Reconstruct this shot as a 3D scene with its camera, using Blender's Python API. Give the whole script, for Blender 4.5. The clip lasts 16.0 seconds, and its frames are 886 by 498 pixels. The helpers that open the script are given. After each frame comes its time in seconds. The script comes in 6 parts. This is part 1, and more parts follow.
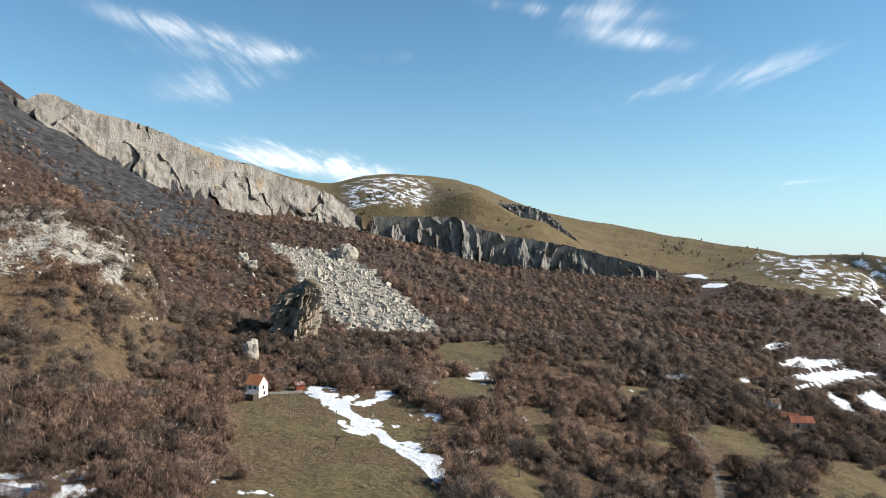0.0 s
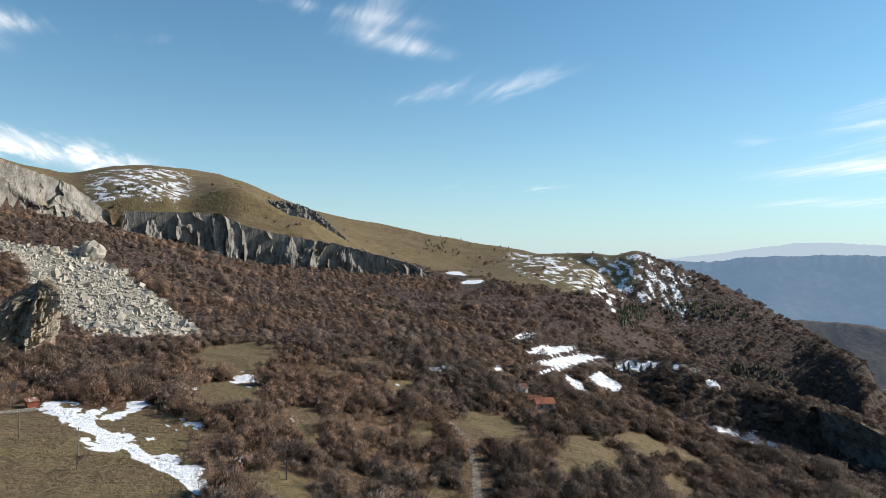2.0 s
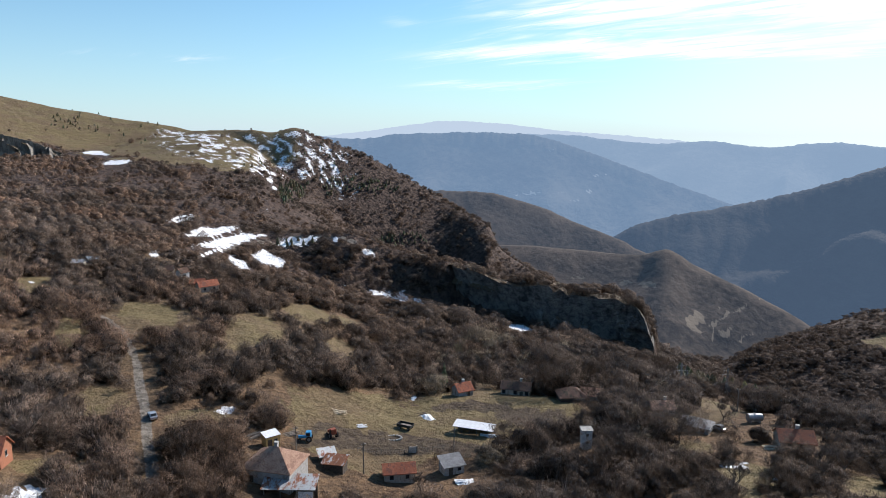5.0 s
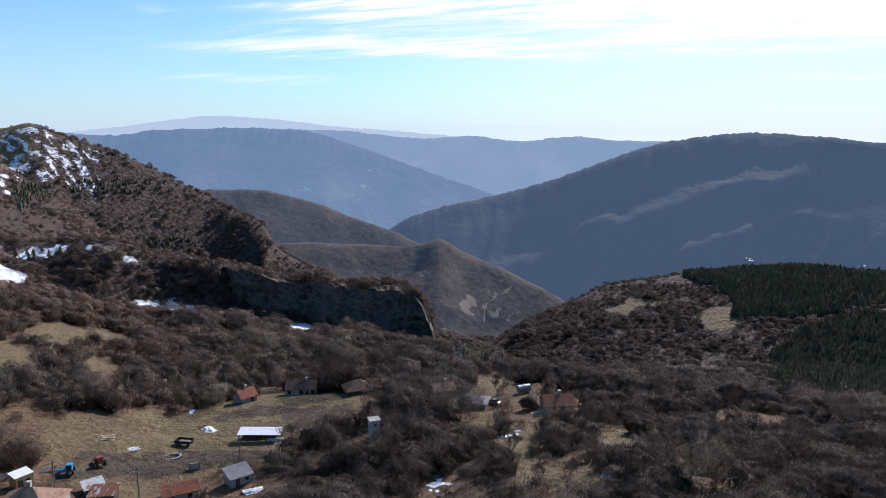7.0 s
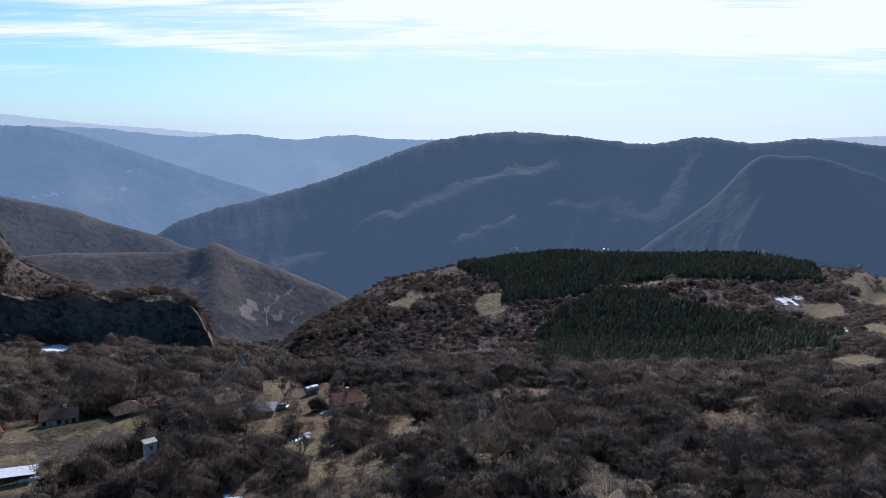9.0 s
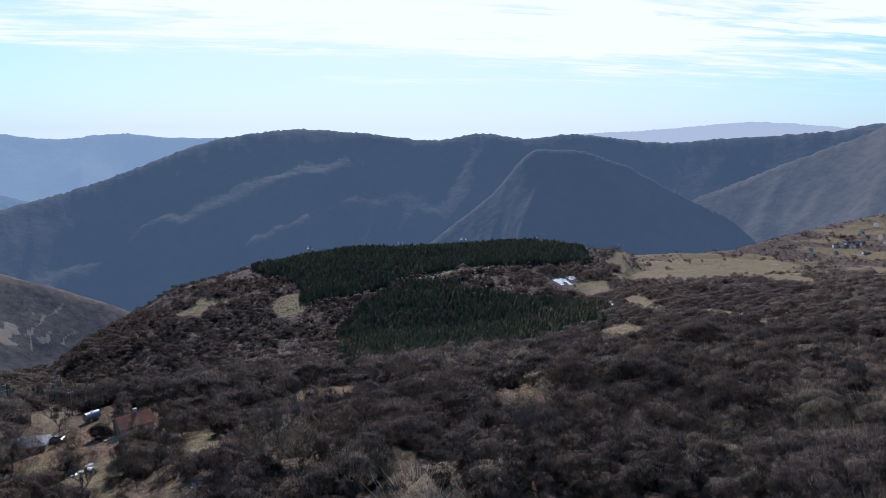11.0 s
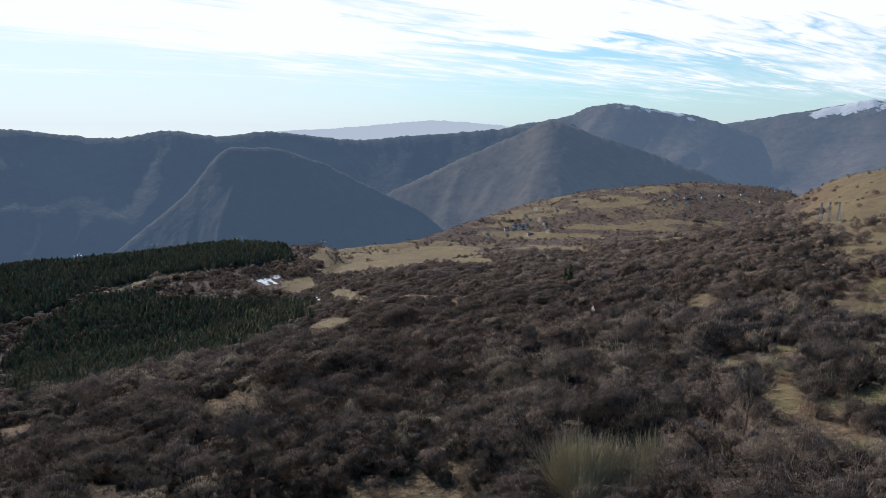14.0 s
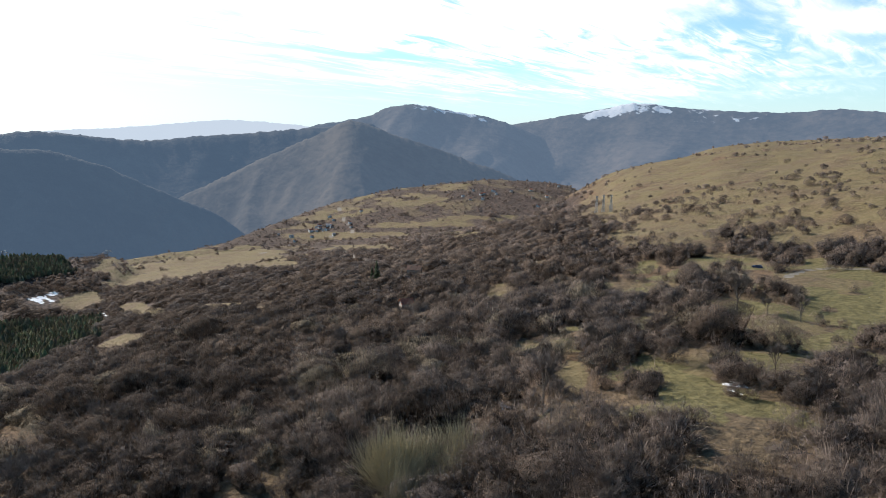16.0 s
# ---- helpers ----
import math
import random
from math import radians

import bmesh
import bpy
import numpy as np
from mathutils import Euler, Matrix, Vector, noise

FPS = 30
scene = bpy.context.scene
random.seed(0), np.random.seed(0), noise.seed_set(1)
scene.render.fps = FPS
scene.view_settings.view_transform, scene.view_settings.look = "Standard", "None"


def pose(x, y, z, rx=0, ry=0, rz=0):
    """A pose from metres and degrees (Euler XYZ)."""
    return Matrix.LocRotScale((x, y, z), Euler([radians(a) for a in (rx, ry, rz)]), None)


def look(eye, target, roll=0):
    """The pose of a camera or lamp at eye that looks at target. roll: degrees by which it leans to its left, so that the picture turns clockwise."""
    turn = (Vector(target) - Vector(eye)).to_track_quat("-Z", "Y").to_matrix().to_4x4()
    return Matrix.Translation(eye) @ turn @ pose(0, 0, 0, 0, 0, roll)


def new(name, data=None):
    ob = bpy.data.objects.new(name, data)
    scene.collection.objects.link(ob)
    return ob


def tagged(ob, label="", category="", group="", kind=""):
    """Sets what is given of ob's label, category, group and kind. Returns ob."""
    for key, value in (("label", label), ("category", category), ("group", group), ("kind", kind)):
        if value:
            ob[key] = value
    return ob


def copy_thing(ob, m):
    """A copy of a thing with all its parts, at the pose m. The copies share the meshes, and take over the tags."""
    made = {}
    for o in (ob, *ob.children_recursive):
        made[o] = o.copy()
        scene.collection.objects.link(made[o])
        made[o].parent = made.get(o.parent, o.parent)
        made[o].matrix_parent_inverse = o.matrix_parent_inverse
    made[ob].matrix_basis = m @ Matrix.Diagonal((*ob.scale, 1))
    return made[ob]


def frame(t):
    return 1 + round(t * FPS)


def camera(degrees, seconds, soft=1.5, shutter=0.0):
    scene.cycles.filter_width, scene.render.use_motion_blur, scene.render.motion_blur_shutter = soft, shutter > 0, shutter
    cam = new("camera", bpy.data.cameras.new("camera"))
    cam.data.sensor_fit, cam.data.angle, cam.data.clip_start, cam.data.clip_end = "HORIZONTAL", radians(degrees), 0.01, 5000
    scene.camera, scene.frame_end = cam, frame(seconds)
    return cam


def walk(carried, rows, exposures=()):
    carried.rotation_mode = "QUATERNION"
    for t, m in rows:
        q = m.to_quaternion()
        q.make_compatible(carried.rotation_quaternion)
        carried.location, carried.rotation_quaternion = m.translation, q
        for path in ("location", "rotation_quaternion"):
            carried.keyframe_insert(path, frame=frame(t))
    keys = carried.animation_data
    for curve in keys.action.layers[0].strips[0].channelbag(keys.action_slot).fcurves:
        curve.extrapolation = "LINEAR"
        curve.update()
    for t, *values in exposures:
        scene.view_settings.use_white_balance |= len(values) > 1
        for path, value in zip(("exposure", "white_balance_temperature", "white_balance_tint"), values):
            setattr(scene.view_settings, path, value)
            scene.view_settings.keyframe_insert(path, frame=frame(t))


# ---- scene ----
# A high, slowly turning camera over a hillside village: everything is laid out by
# compass bearing (degrees, clockwise from the first view) and distance from it.
EYE_Z = 80.0
cam = camera(65.6, 16.0, soft=0.6)
TURN = (
    (0.0, -0.00, 0.50, -0.30),
    (0.5, -5.10, 0.52, -0.35),
    (1.0, -9.80, 0.54, -0.31),
    (1.5, -14.50, 0.56, -0.37),
    (2.0, -19.10, 0.47, -0.32),
    (2.1, -20.02, 0.10, -0.32),
    (2.2, -20.94, -1.05, -0.31),
    (2.3, -21.86, -2.22, -0.30),
    (2.4, -22.78, -3.39, -0.29),
    (2.5, -23.70, -4.52, -0.27),
    (2.6, -24.62, -5.65, -0.28),
    (2.7, -25.54, -6.55, -0.30),
    (2.8, -26.46, -6.98, -0.31),
    (2.9, -27.38, -7.20, -0.32),
    (3.0, -28.30, -7.32, -0.33),
    (3.5, -33.00, -7.72, -0.28),
    (4.0, -37.61, -8.52, -0.33),
    (6.5, -60.70, -9.79, -0.11),
    (7.0, -65.40, -9.82, -0.17),
    (7.5, -70.10, -9.85, -0.23),
    (8.0, -74.70, -9.78, -0.30),
    (8.5, -79.21, -9.81, -0.37),
    (9.0, -83.71, -9.85, -0.44),
    (11.5, -105.00, -10.04, -0.24),
    (12.0, -109.10, -10.08, -0.33),
    (12.5, -113.30, -10.02, -0.22),
    (13.0, -117.40, -10.06, -0.32),
    (13.5, -121.50, -10.11, -0.32),
    (14.0, -125.60, -10.05, -0.42),
    (14.5, -129.70, -9.99, -0.42),
    (15.0, -133.80, -10.03, -0.53),
    (15.5, -137.90, -9.97, -0.54),
    (16.0, -141.90, -9.91, -0.56),
)
walk(cam, [(t, pose(0, 0, EYE_Z, 90 + p, ro, y)) for t, y, p, ro in TURN],
     exposures=((0.0, 0.48, 6500, 10), (1.5, 0.33, 6500, 10), (2.5, 0.33, 6500, 10), (3.0, 0.43, 6500, 10), (4.0, 0.44, 6450, 13), (6.5, 0.38, 6000, 17), (7.5, 0.21, 5800, 22),
                (8.5, 0.18, 5650, 18), (9.2, 0.18, 5650, 18), (11.5, 0.20, 5650, 19), (12.5, 0.21, 5650, 20), (13.2, 0.33, 5800, 20), (14.0, 0.21, 6200, 14), (15.0, 0.51, 6500, 11), (16.0, 0.62, 6450, 11)))

# ---- sky and sun ----
SUN_BEARING, SUN_HEIGHT = 93.0, 31.0
# clouds: bearing, height, half-width, half-height (degrees), lean, thickness
CLOUDS_WEST = (
    (-21, 17.0, 7, 0.9, -0.10, 0.8), (-12, 15.8, 12, 0.7, 0.03, 0.6), (-19, 13.0, 6, 1.6, 0.15, 0.65), (15.5, 17.0, 5.0, 0.8, -0.18, 0.75), (13.5, 19.5, 3, 2.6, 0.3, 0.5), (8, 19.6, 10, 0.6, -0.12, 0.5),
    (20, 13.4, 8, 1.1, 0.12, 0.55), (26, 14.0, 6, 0.8, 0.3, 0.4), (-12, 7.6, 6.5, 1.1, -0.14, 2.4), (24, 5.6, 7, 0.4, 0.0, 0.6),
    (43, 8.8, 1.6, 0.4, 0.0, 0.9), (61, 9.8, 9, 1.6, 0.05, 1.6), (58, 6.6, 12, 0.9, 0.03, 1.7), (52, 3.9, 8, 0.45, 0.0, 0.9))
CLOUDS_SOUTH = (
    (87, 9.6, 18, 2.6, 0.0, 4.0), (72, 5.8, 8, 0.6, -0.06, 1.2), (97, 3.8, 6, 0.4, -0.02, 0.9), (114, 8.6, 13, 2.2, 0.0, 2.4),
    (132, 9.0, 11, 2.4, 0.0, 1.7), (118, 4.4, 12, 0.9, -0.02, 1.0), (148, 8.8, 8, 1.0, 0.08, 1.5), (157, 5.2, 16, 1.5, 0.03, 0.9),
    (88, 6.0, 5, 0.5, -0.05, 1.0), (104, 14, 30, 4.5, 0.0, 2.6), (142, 12.5, 18, 3.0, 0.05, 1.1), (128, 6.8, 16, 0.8, 0.02, 1.3), (152, 10.6, 12, 0.8, 0.06, 1.3), (112, 6.2, 12, 0.7, -0.02, 1.2), (168, 7.6, 12, 0.9, 0.05, 0.9), (150, 3.4, 18, 1.0, 0.0, 0.8), (150, 9.0, 30, 5.0, 0.0, 1.5))


def build_sky():
    world = bpy.data.worlds.new("winter_sky")
    scene.world = world
    world.use_nodes = True
    nt = world.node_tree
    nt.nodes.clear()
    N, L = nt.nodes.new, nt.links.new
    out, bg = N("ShaderNodeOutputWorld"), N("ShaderNodeBackground")
    sky = N("ShaderNodeTexSky")
    sky.sky_type, sky.sun_disc = "NISHITA", False
    sky.sun_elevation, sky.sun_rotation = radians(SUN_HEIGHT), radians(SUN_BEARING)
    sky.altitude, sky.air_density, sky.dust_density, sky.ozone_density = 700, 1.0, 0.4, 2.2
    bg.inputs["Strength"].default_value = 0.10
    # thin wind-drawn cloud: noise on a flat layer high above
    tc, sep = N("ShaderNodeTexCoord"), N("ShaderNodeSeparateXYZ")
    L(tc.outputs["Generated"], sep.inputs[0])

    def m(op, a, b=0.0, c=0.0):
        n = N("ShaderNodeMath")
        n.operation = op
        for i, v in enumerate((a, b, c)):
            if isinstance(v, (int, float)):
                n.inputs[i].default_value = v
            else:
                L(v, n.inputs[i])
        return n.outputs[0]

    up = m("MAXIMUM", sep.outputs[2], 0.0)
    den = m("ADD", up, 0.06)
    com = N("ShaderNodeCombineXYZ")
    L(m("DIVIDE", sep.outputs[0], den), com.inputs[0])
    L(m("DIVIDE", sep.outputs[1], den), com.inputs[1])

    def layer(scale, rot, loc, detail, rough, dist, lo, hi):
        mp = N("ShaderNodeMapping")
        mp.inputs["Scale"].default_value, mp.inputs["Location"].default_value = scale, loc
        mp.inputs["Rotation"].default_value[2] = radians(rot)
        L(com.outputs[0], mp.inputs[0])
        n = N("ShaderNodeTexNoise")
        n.inputs["Scale"].default_value, n.inputs["Detail"].default_value = 1.0, detail
        n.inputs["Roughness"].default_value, n.inputs["Distortion"].default_value = rough, dist
        L(mp.outputs[0], n.inputs["Vector"])
        r = N("ShaderNodeMapRange")
        r.interpolation_type = "SMOOTHSTEP"
        r.inputs[1].default_value, r.inputs[2].default_value = lo, hi
        L(n.outputs["Fac"], r.inputs[0])
        return r.outputs[0]

    grain = layer((0.8, 0.30, 1), 62, (3.1, 1.7, 0), 6, 0.55, 1.6, 0.26, 0.80)
    feather = layer((1.7, 0.5, 1), 20, (8.3, 2.2, 0), 6, 0.58, 1.2, 0.28, 0.76)
    wisp = layer((4.2, 0.9, 1), 48, (1.3, 6.2, 0), 6, 0.58, 2.0, 0.24, 0.76)
    tex = m("ADD", m("MULTIPLY", grain, 0.60), m("MULTIPLY", m("MULTIPLY", feather, wisp), 1.1))
    bearing = m("MULTIPLY", m("ARCTAN2", sep.outputs[0], sep.outputs[1]), 57.29578)
    level = m("MULTIPLY", m("ARCSINE", sep.outputs[2]), 57.29578)
    total = 0.0
    for b, e, wb, we, lean, much in CLOUDS_WEST + CLOUDS_SOUTH:
        u = m("DIVIDE", m("SUBTRACT", bearing, b), wb)
        v = m("DIVIDE", m("SUBTRACT", m("SUBTRACT", level, e), m("MULTIPLY", m("SUBTRACT", bearing, b), lean)), we)
        g = m("MULTIPLY", m("EXPONENT", m("MULTIPLY", m("ADD", m("MULTIPLY", u, u), m("MULTIPLY", v, v)), -1.0)), much)
        total = m("ADD", g, total)
    rng = N("ShaderNodeMapRange")
    rng.interpolation_type = "SMOOTHSTEP"
    rng.inputs[1].default_value, rng.inputs[2].default_value = 0.10, 1.25
    L(m("MULTIPLY", m("ADD", total, 0.10), tex), rng.inputs[0])
    amount = m("MINIMUM", rng.outputs[0], 1.0)
    cool = N("ShaderNodeMix")
    cool.data_type, cool.blend_type = "RGBA", "MULTIPLY"
    cool.inputs["Factor"].default_value = 1.0
    L(sky.outputs[0], cool.inputs["A"])
    cool.inputs["B"].default_value = (0.66, 1.02, 1.06, 1)
    # pale air low over the horizon
    low = N("ShaderNodeMix")
    low.data_type = "RGBA"
    L(m("MULTIPLY", m("EXPONENT", m("MULTIPLY", m("ABSOLUTE", level), -0.16)), 0.80), low.inputs["Factor"])
    L(cool.outputs["Result"], low.inputs["A"])
    low.inputs["B"].default_value = (5.0, 5.9, 6.5, 1)
    # bright air round the sun
    a, e = radians(SUN_BEARING + 4), radians(18)
    s = (math.sin(a) * math.cos(e), math.cos(a) * math.cos(e), math.sin(e))
    dot = m("ADD", m("ADD", m("MULTIPLY", sep.outputs[0], s[0]), m("MULTIPLY", sep.outputs[1], s[1])), m("MULTIPLY", sep.outputs[2], s[2]))
    aur = N("ShaderNodeMapRange")
    aur.interpolation_type = "SMOOTHSTEP"
    aur.inputs[1].default_value, aur.inputs[2].default_value = 0.72, 1.0
    L(dot, aur.inputs[0])
    glow = N("ShaderNodeMix")
    glow.data_type = "RGBA"
    L(m("MULTIPLY", aur.outputs[0], 0.68), glow.inputs["Factor"])
    L(low.outputs["Result"], glow.inputs["A"])
    glow.inputs["B"].default_value = (7.3, 7.8, 8.2, 1)
    mix = N("ShaderNodeMix")
    mix.data_type = "RGBA"
    L(amount, mix.inputs["Factor"])
    L(glow.outputs["Result"], mix.inputs["A"])
    mix.inputs["B"].default_value = (8.6, 8.9, 9.2, 1)
    L(mix.outputs["Result"], bg.inputs["Color"])
    L(bg.outputs[0], out.inputs["Surface"])
    sun = bpy.data.lights.new("sun", "SUN")
    sun.energy, sun.angle, sun.color = 5.0, radians(0.6), (1.0, 0.94, 0.85)
    a, e = radians(SUN_BEARING), radians(SUN_HEIGHT)
    d = Vector((math.sin(a) * math.cos(e), math.cos(a) * math.cos(e), math.sin(e)))
    new("sun", sun).matrix_world = look(d * 600, (0, 0, 0))


build_sky()

# ---- numbers: noise, smooth curves, bearings ----


def lattice(ix, iy, seed):
    h = (ix.astype(np.int64) * 374761393 + iy.astype(np.int64) * 668265263 + seed * 1442695041) & 0xFFFFFFFF
    h = ((h ^ (h >> 13)) * 1274126177) & 0xFFFFFFFF
    return ((h ^ (h >> 16)) & 0xFFFF) / 65535.0


def vnoise(x, y, seed=0):
    """Smooth value noise, 0 to 1."""
    fx, fy = np.floor(x), np.floor(y)
    u, v = x - fx, y - fy
    u, v = u * u * u * (u * (6 * u - 15) + 10), v * v * v * (v * (6 * v - 15) + 10)
    a, b = lattice(fx, fy, seed), lattice(fx + 1, fy, seed)
    c, d = lattice(fx, fy + 1, seed), lattice(fx + 1, fy + 1, seed)
    return (a * (1 - u) + b * u) * (1 - v) + (c * (1 - u) + d * u) * v


def fbm(x, y, octaves=4, seed=0):
    """Fractal noise about 0, within about -1 to 1."""
    s, a, t = 0.0, 1.0, 0.0
    for k in range(octaves):
        s = s + a * (2 * vnoise(x, y, seed + 7 * k) - 1)
        t += a
        x, y, a = x * 2.03 + 11.3, y * 2.03 + 5.7, a * 0.5
    return s / t * 1.5


def step(lo, hi, x):
    t = np.clip((x - lo) / (hi - lo), 0, 1)
    return t * t * (3 - 2 * t)


def curve(xs, ys, x):
    """A smooth curve through the knots with no overshoot."""
    xs, ys = np.asarray(xs, float), np.asarray(ys, float)
    h, d = np.diff(xs), np.diff(ys) / np.diff(xs)
    m = np.zeros(len(xs))
    m[0], m[-1] = d[0], d[-1]
    same = d[:-1] * d[1:] > 0
    m[1:-1][same] = 2 * d[:-1][same] * d[1:][same] / (d[:-1] + d[1:])[same]
    x = np.clip(x, xs[0], xs[-1])
    i = np.clip(np.searchsorted(xs, x) - 1, 0, len(h) - 1)
    t = (x - xs[i]) / h[i]
    return ((2 * t ** 3 - 3 * t ** 2 + 1) * ys[i] + (t ** 3 - 2 * t ** 2 + t) * h[i] * m[i]
            + (3 * t ** 2 - 2 * t ** 3) * ys[i + 1] + (t ** 3 - t ** 2) * h[i] * m[i + 1])


def spot(az, r):
    a = np.radians(az)
    return r * np.sin(a), r * np.cos(a)


# ---- the lie of the land ----
RANGE = (110, 200, 320, 480, 750, 1200, 2200)      # distances of the valley-floor heights below
FLOOR = {
    -36: (-52, -50, -38, 35, 185, 210, 200),
    -20: (-52, -52, -50, -33, 52, 90, 120),
    -7: (-53, -54, -54, -49, 15, 50, 100),
    5: (-55, -56, -54, -50, -30, 0, 60),
    17: (-64, -64, -60, -56, -42, -25, 0),
    30: (-70, -68, -72, -90, -60, 0, 0),
    45: (-74, -80, -98, -122, -150, -230, -480),
    60: (-68, -79, -102, -141, -205, -330, -640),
    75: (-58, -76, -115, -178, -260, -350, -680),
    90: (-55, -74, -116, -172, -230, -290, -660),
    105: (-55, -72, -108, -160, -215, -250, -620),
    120: (-55, -70, -95, -125, -165, -215, -540),
    135: (-52, -65, -85, -105, -140, -192, -420),
    150: (-48, -58, -68, -78, -95, -150, -320),
    165: (-45, -52, -58, -55, -40, -20, -60),
    180: (-45, -50, -50, -40, -20, 0, 0),
}


def land_floor(az, r):
    lr = np.log(np.clip(r, 60, 2200))
    k = np.log(np.array(RANGE, float))
    cols = [curve(list(FLOOR), [row[j] for row in FLOOR.values()], az) for j in range(len(RANGE))]
    i = np.clip(np.searchsorted(k, lr) - 1, 0, len(k) - 2)
    st = np.stack(cols)
    idx = np.arange(az.size).reshape(az.shape)
    flat = st.reshape(len(k), -1)
    t = np.clip((lr - k[i]) / (k[i + 1] - k[i]), 0, 1)
    return flat[i, idx] * (1 - t) + flat[i + 1, idx] * t


class Ridge:
    """A crest seen along bearings: its angle above eye level, its distance, and the fall of both flanks."""

    def __init__(self, bearing, angle, far_b, far_r, near, back=0.2, apron=1e9, steep=2.0, round_by=30.0, fade=60.0, set_back=0.0):
        self.b, self.a, self.fb, self.fr = bearing, angle, far_b, far_r
        self.set_back = set_back
        self.near, self.back, self.apron, self.steep, self.round_by, self.fade = near, back, apron, steep, round_by, fade

    def crest(self, az):
        R = curve(self.fb, self.fr, az)
        Z = R * np.tan(np.radians(curve(self.b, self.a, az)))
        out = np.maximum(self.b[0] - az, 0) + np.maximum(az - self.b[-1], 0)
        return R, Z - out * self.fade

    def height(self, az, r):
        R, Z = self.crest(az)
        s = curve(self.near[0], self.near[1], az) if isinstance(self.near, tuple) else self.near + 0 * az
        d = R + self.set_back * step(1.5, 3.5, s) - r
        dn = np.maximum(d, 0)
        near = s * dn * dn / (dn + self.round_by) + np.maximum(dn - self.apron, 0) * self.steep
        return Z - np.where(d > 0, near, -d * self.back * np.minimum(1, -d / 60.0))


CLIFF_WEST = Ridge((-37, -32.9, -31.5, -30.3, -27.6, -23.4, -20.5, -17.6, -15.4, -12.3, -9.5, -6.8),
                   (11.6, 11.1, 10.6, 11.3, 10.5, 9.6, 8.5, 7.5, 7.0, 5.9, 4.9, 2.9),
                   (-37, -20, -6.8), (650, 800, 990), ((-37, -32.6, -30.8, -6), (0.7, 0.7, 6.0, 6.0)), back=0.05, round_by=1.0, fade=90, set_back=16)
CLIFF_MID = Ridge((-5.8, -3.0, 0.3, 3.6, 6.8, 10.1, 12.8, 16.7, 18.2),
                  (3.1, 3.1, 3.1, 2.0, 1.3, 0.8, 0.1, -1.0, -1.8),
                  (-5.8, 0.3, 3.6, 6.8, 12, 18), (930, 940, 950, 960, 980, 1000), 6.0, back=0.05, round_by=1.0, fade=90, set_back=16)
CLIFF_UPPER = Ridge((0.3, 2.1, 5.4, 8.2, 9.4, 11.0), (3.6, 4.3, 4.2, 3.6, 2.7, 1.3),
                    (0, 5, 11), (1055, 1062, 1070), 4.0, back=0.06, round_by=1.0, fade=60, set_back=14)
GRASS_STEP = Ridge((-2, 0.3, 2.1, 5.4, 8.2, 9.4, 11.0), (2.6, 3.0, 3.4, 3.2, 2.7, 2.0, 1.0),
                   (0, 5, 11), (1050, 1055, 1062), 0.42, back=0.02, apron=62, steep=6.0, round_by=10, fade=60)
SKYLINE = Ridge((-18, -15.8, -12.3, -9.6, -6.3, -4.0, -1.2, 2.6, 5.4, 8.2, 14.6, 18.9, 23.0, 28.5, 33.0, 34.9,
                 36.9, 40.0, 43.8, 46.2, 48.7, 50.8, 51.5, 53.9, 56.6),
                (7.4, 7.1, 6.2, 5.8, 6.5, 6.7, 6.5, 5.7, 4.7, 3.6, 2.4, 1.5, 0.8, 0.1, 0.1, 0.4,
                 -0.5, -1.7, -3.7, -5.1, -6.5, -7.7, -9.3, -11.0, -12.5),
                (-18, 5, 25, 33, 40, 46, 51, 57), (1500, 1480, 1300, 1100, 1050, 1000, 900, 820),
                ((-18, -2, 3, 10, 14, 20, 37, 60), (0.22, 0.24, 0.13, 0.15, 0.22, 0.26, 0.58, 0.78)), back=0.2, apron=430, steep=1.5)
MOUND = Ridge((-38, -32.8, -29.4, -25.7, -22.9), (3.6, 3.3, 3.0, 1.2, -0.8), (-38, -22), (450, 430), 0.42, back=0.1, fade=25)
TERRACE_SPUR = Ridge((25.3, 30.0, 33.8, 38.5, 43.2, 47.9, 51.2, 51.8, 55.7, 56.4, 60.0, 62.9, 63.5, 64.5),
                     (-6.2, -7.4, -8.1, -8.3, -9.9, -11.1, -12.0, -12.45, -12.6, -13.15, -13.2, -13.75, -14.4, -16.6),
                     (25, 30, 38, 48, 56, 64), (640, 600, 560, 500, 450, 420),
                     ((25, 40, 46, 50, 64), (0.2, 0.45, 1.0, 5.0, 5.0)), back=0.35, round_by=4, fade=40, set_back=13)
GORGE_RIDGE = Ridge((44, 46.2, 49.6, 54.1, 57.7, 61.4, 63.3, 66.2, 68.6), (-4.6, -4.7, -4.8, -5.7, -7.1, -8.4, -9.3, -9.8, -11.2),
                    (44, 69), (1500, 1450), 0.58, back=0.4)
DARK_KNOLL = Ridge((49.9, 52.8, 56.9, 61.0, 62.9, 64.9, 67.5, 71.5, 74.9, 77.5), (-9.4, -9.2, -9.3, -9.6, -9.6, -9.1, -10.3, -12.0, -13.5, -15.3), (50, 78), (1180, 1120), 0.52, back=0.4, round_by=40, fade=30)
PINE_HILL = Ridge((71.7, 74.1, 77.0, 78.9, 84.5, 89.7, 95.6, 102.8, 109.3, 112.7, 116.0), (-16.8, -15.3, -13.7, -12.8, -11.5, -10.6, -10.1, -9.8, -9.4, -9.8, -9.9),
                  (72, 80, 90, 116), (820, 960, 1020, 1060), 0.12, back=0.25, round_by=120, fade=12)
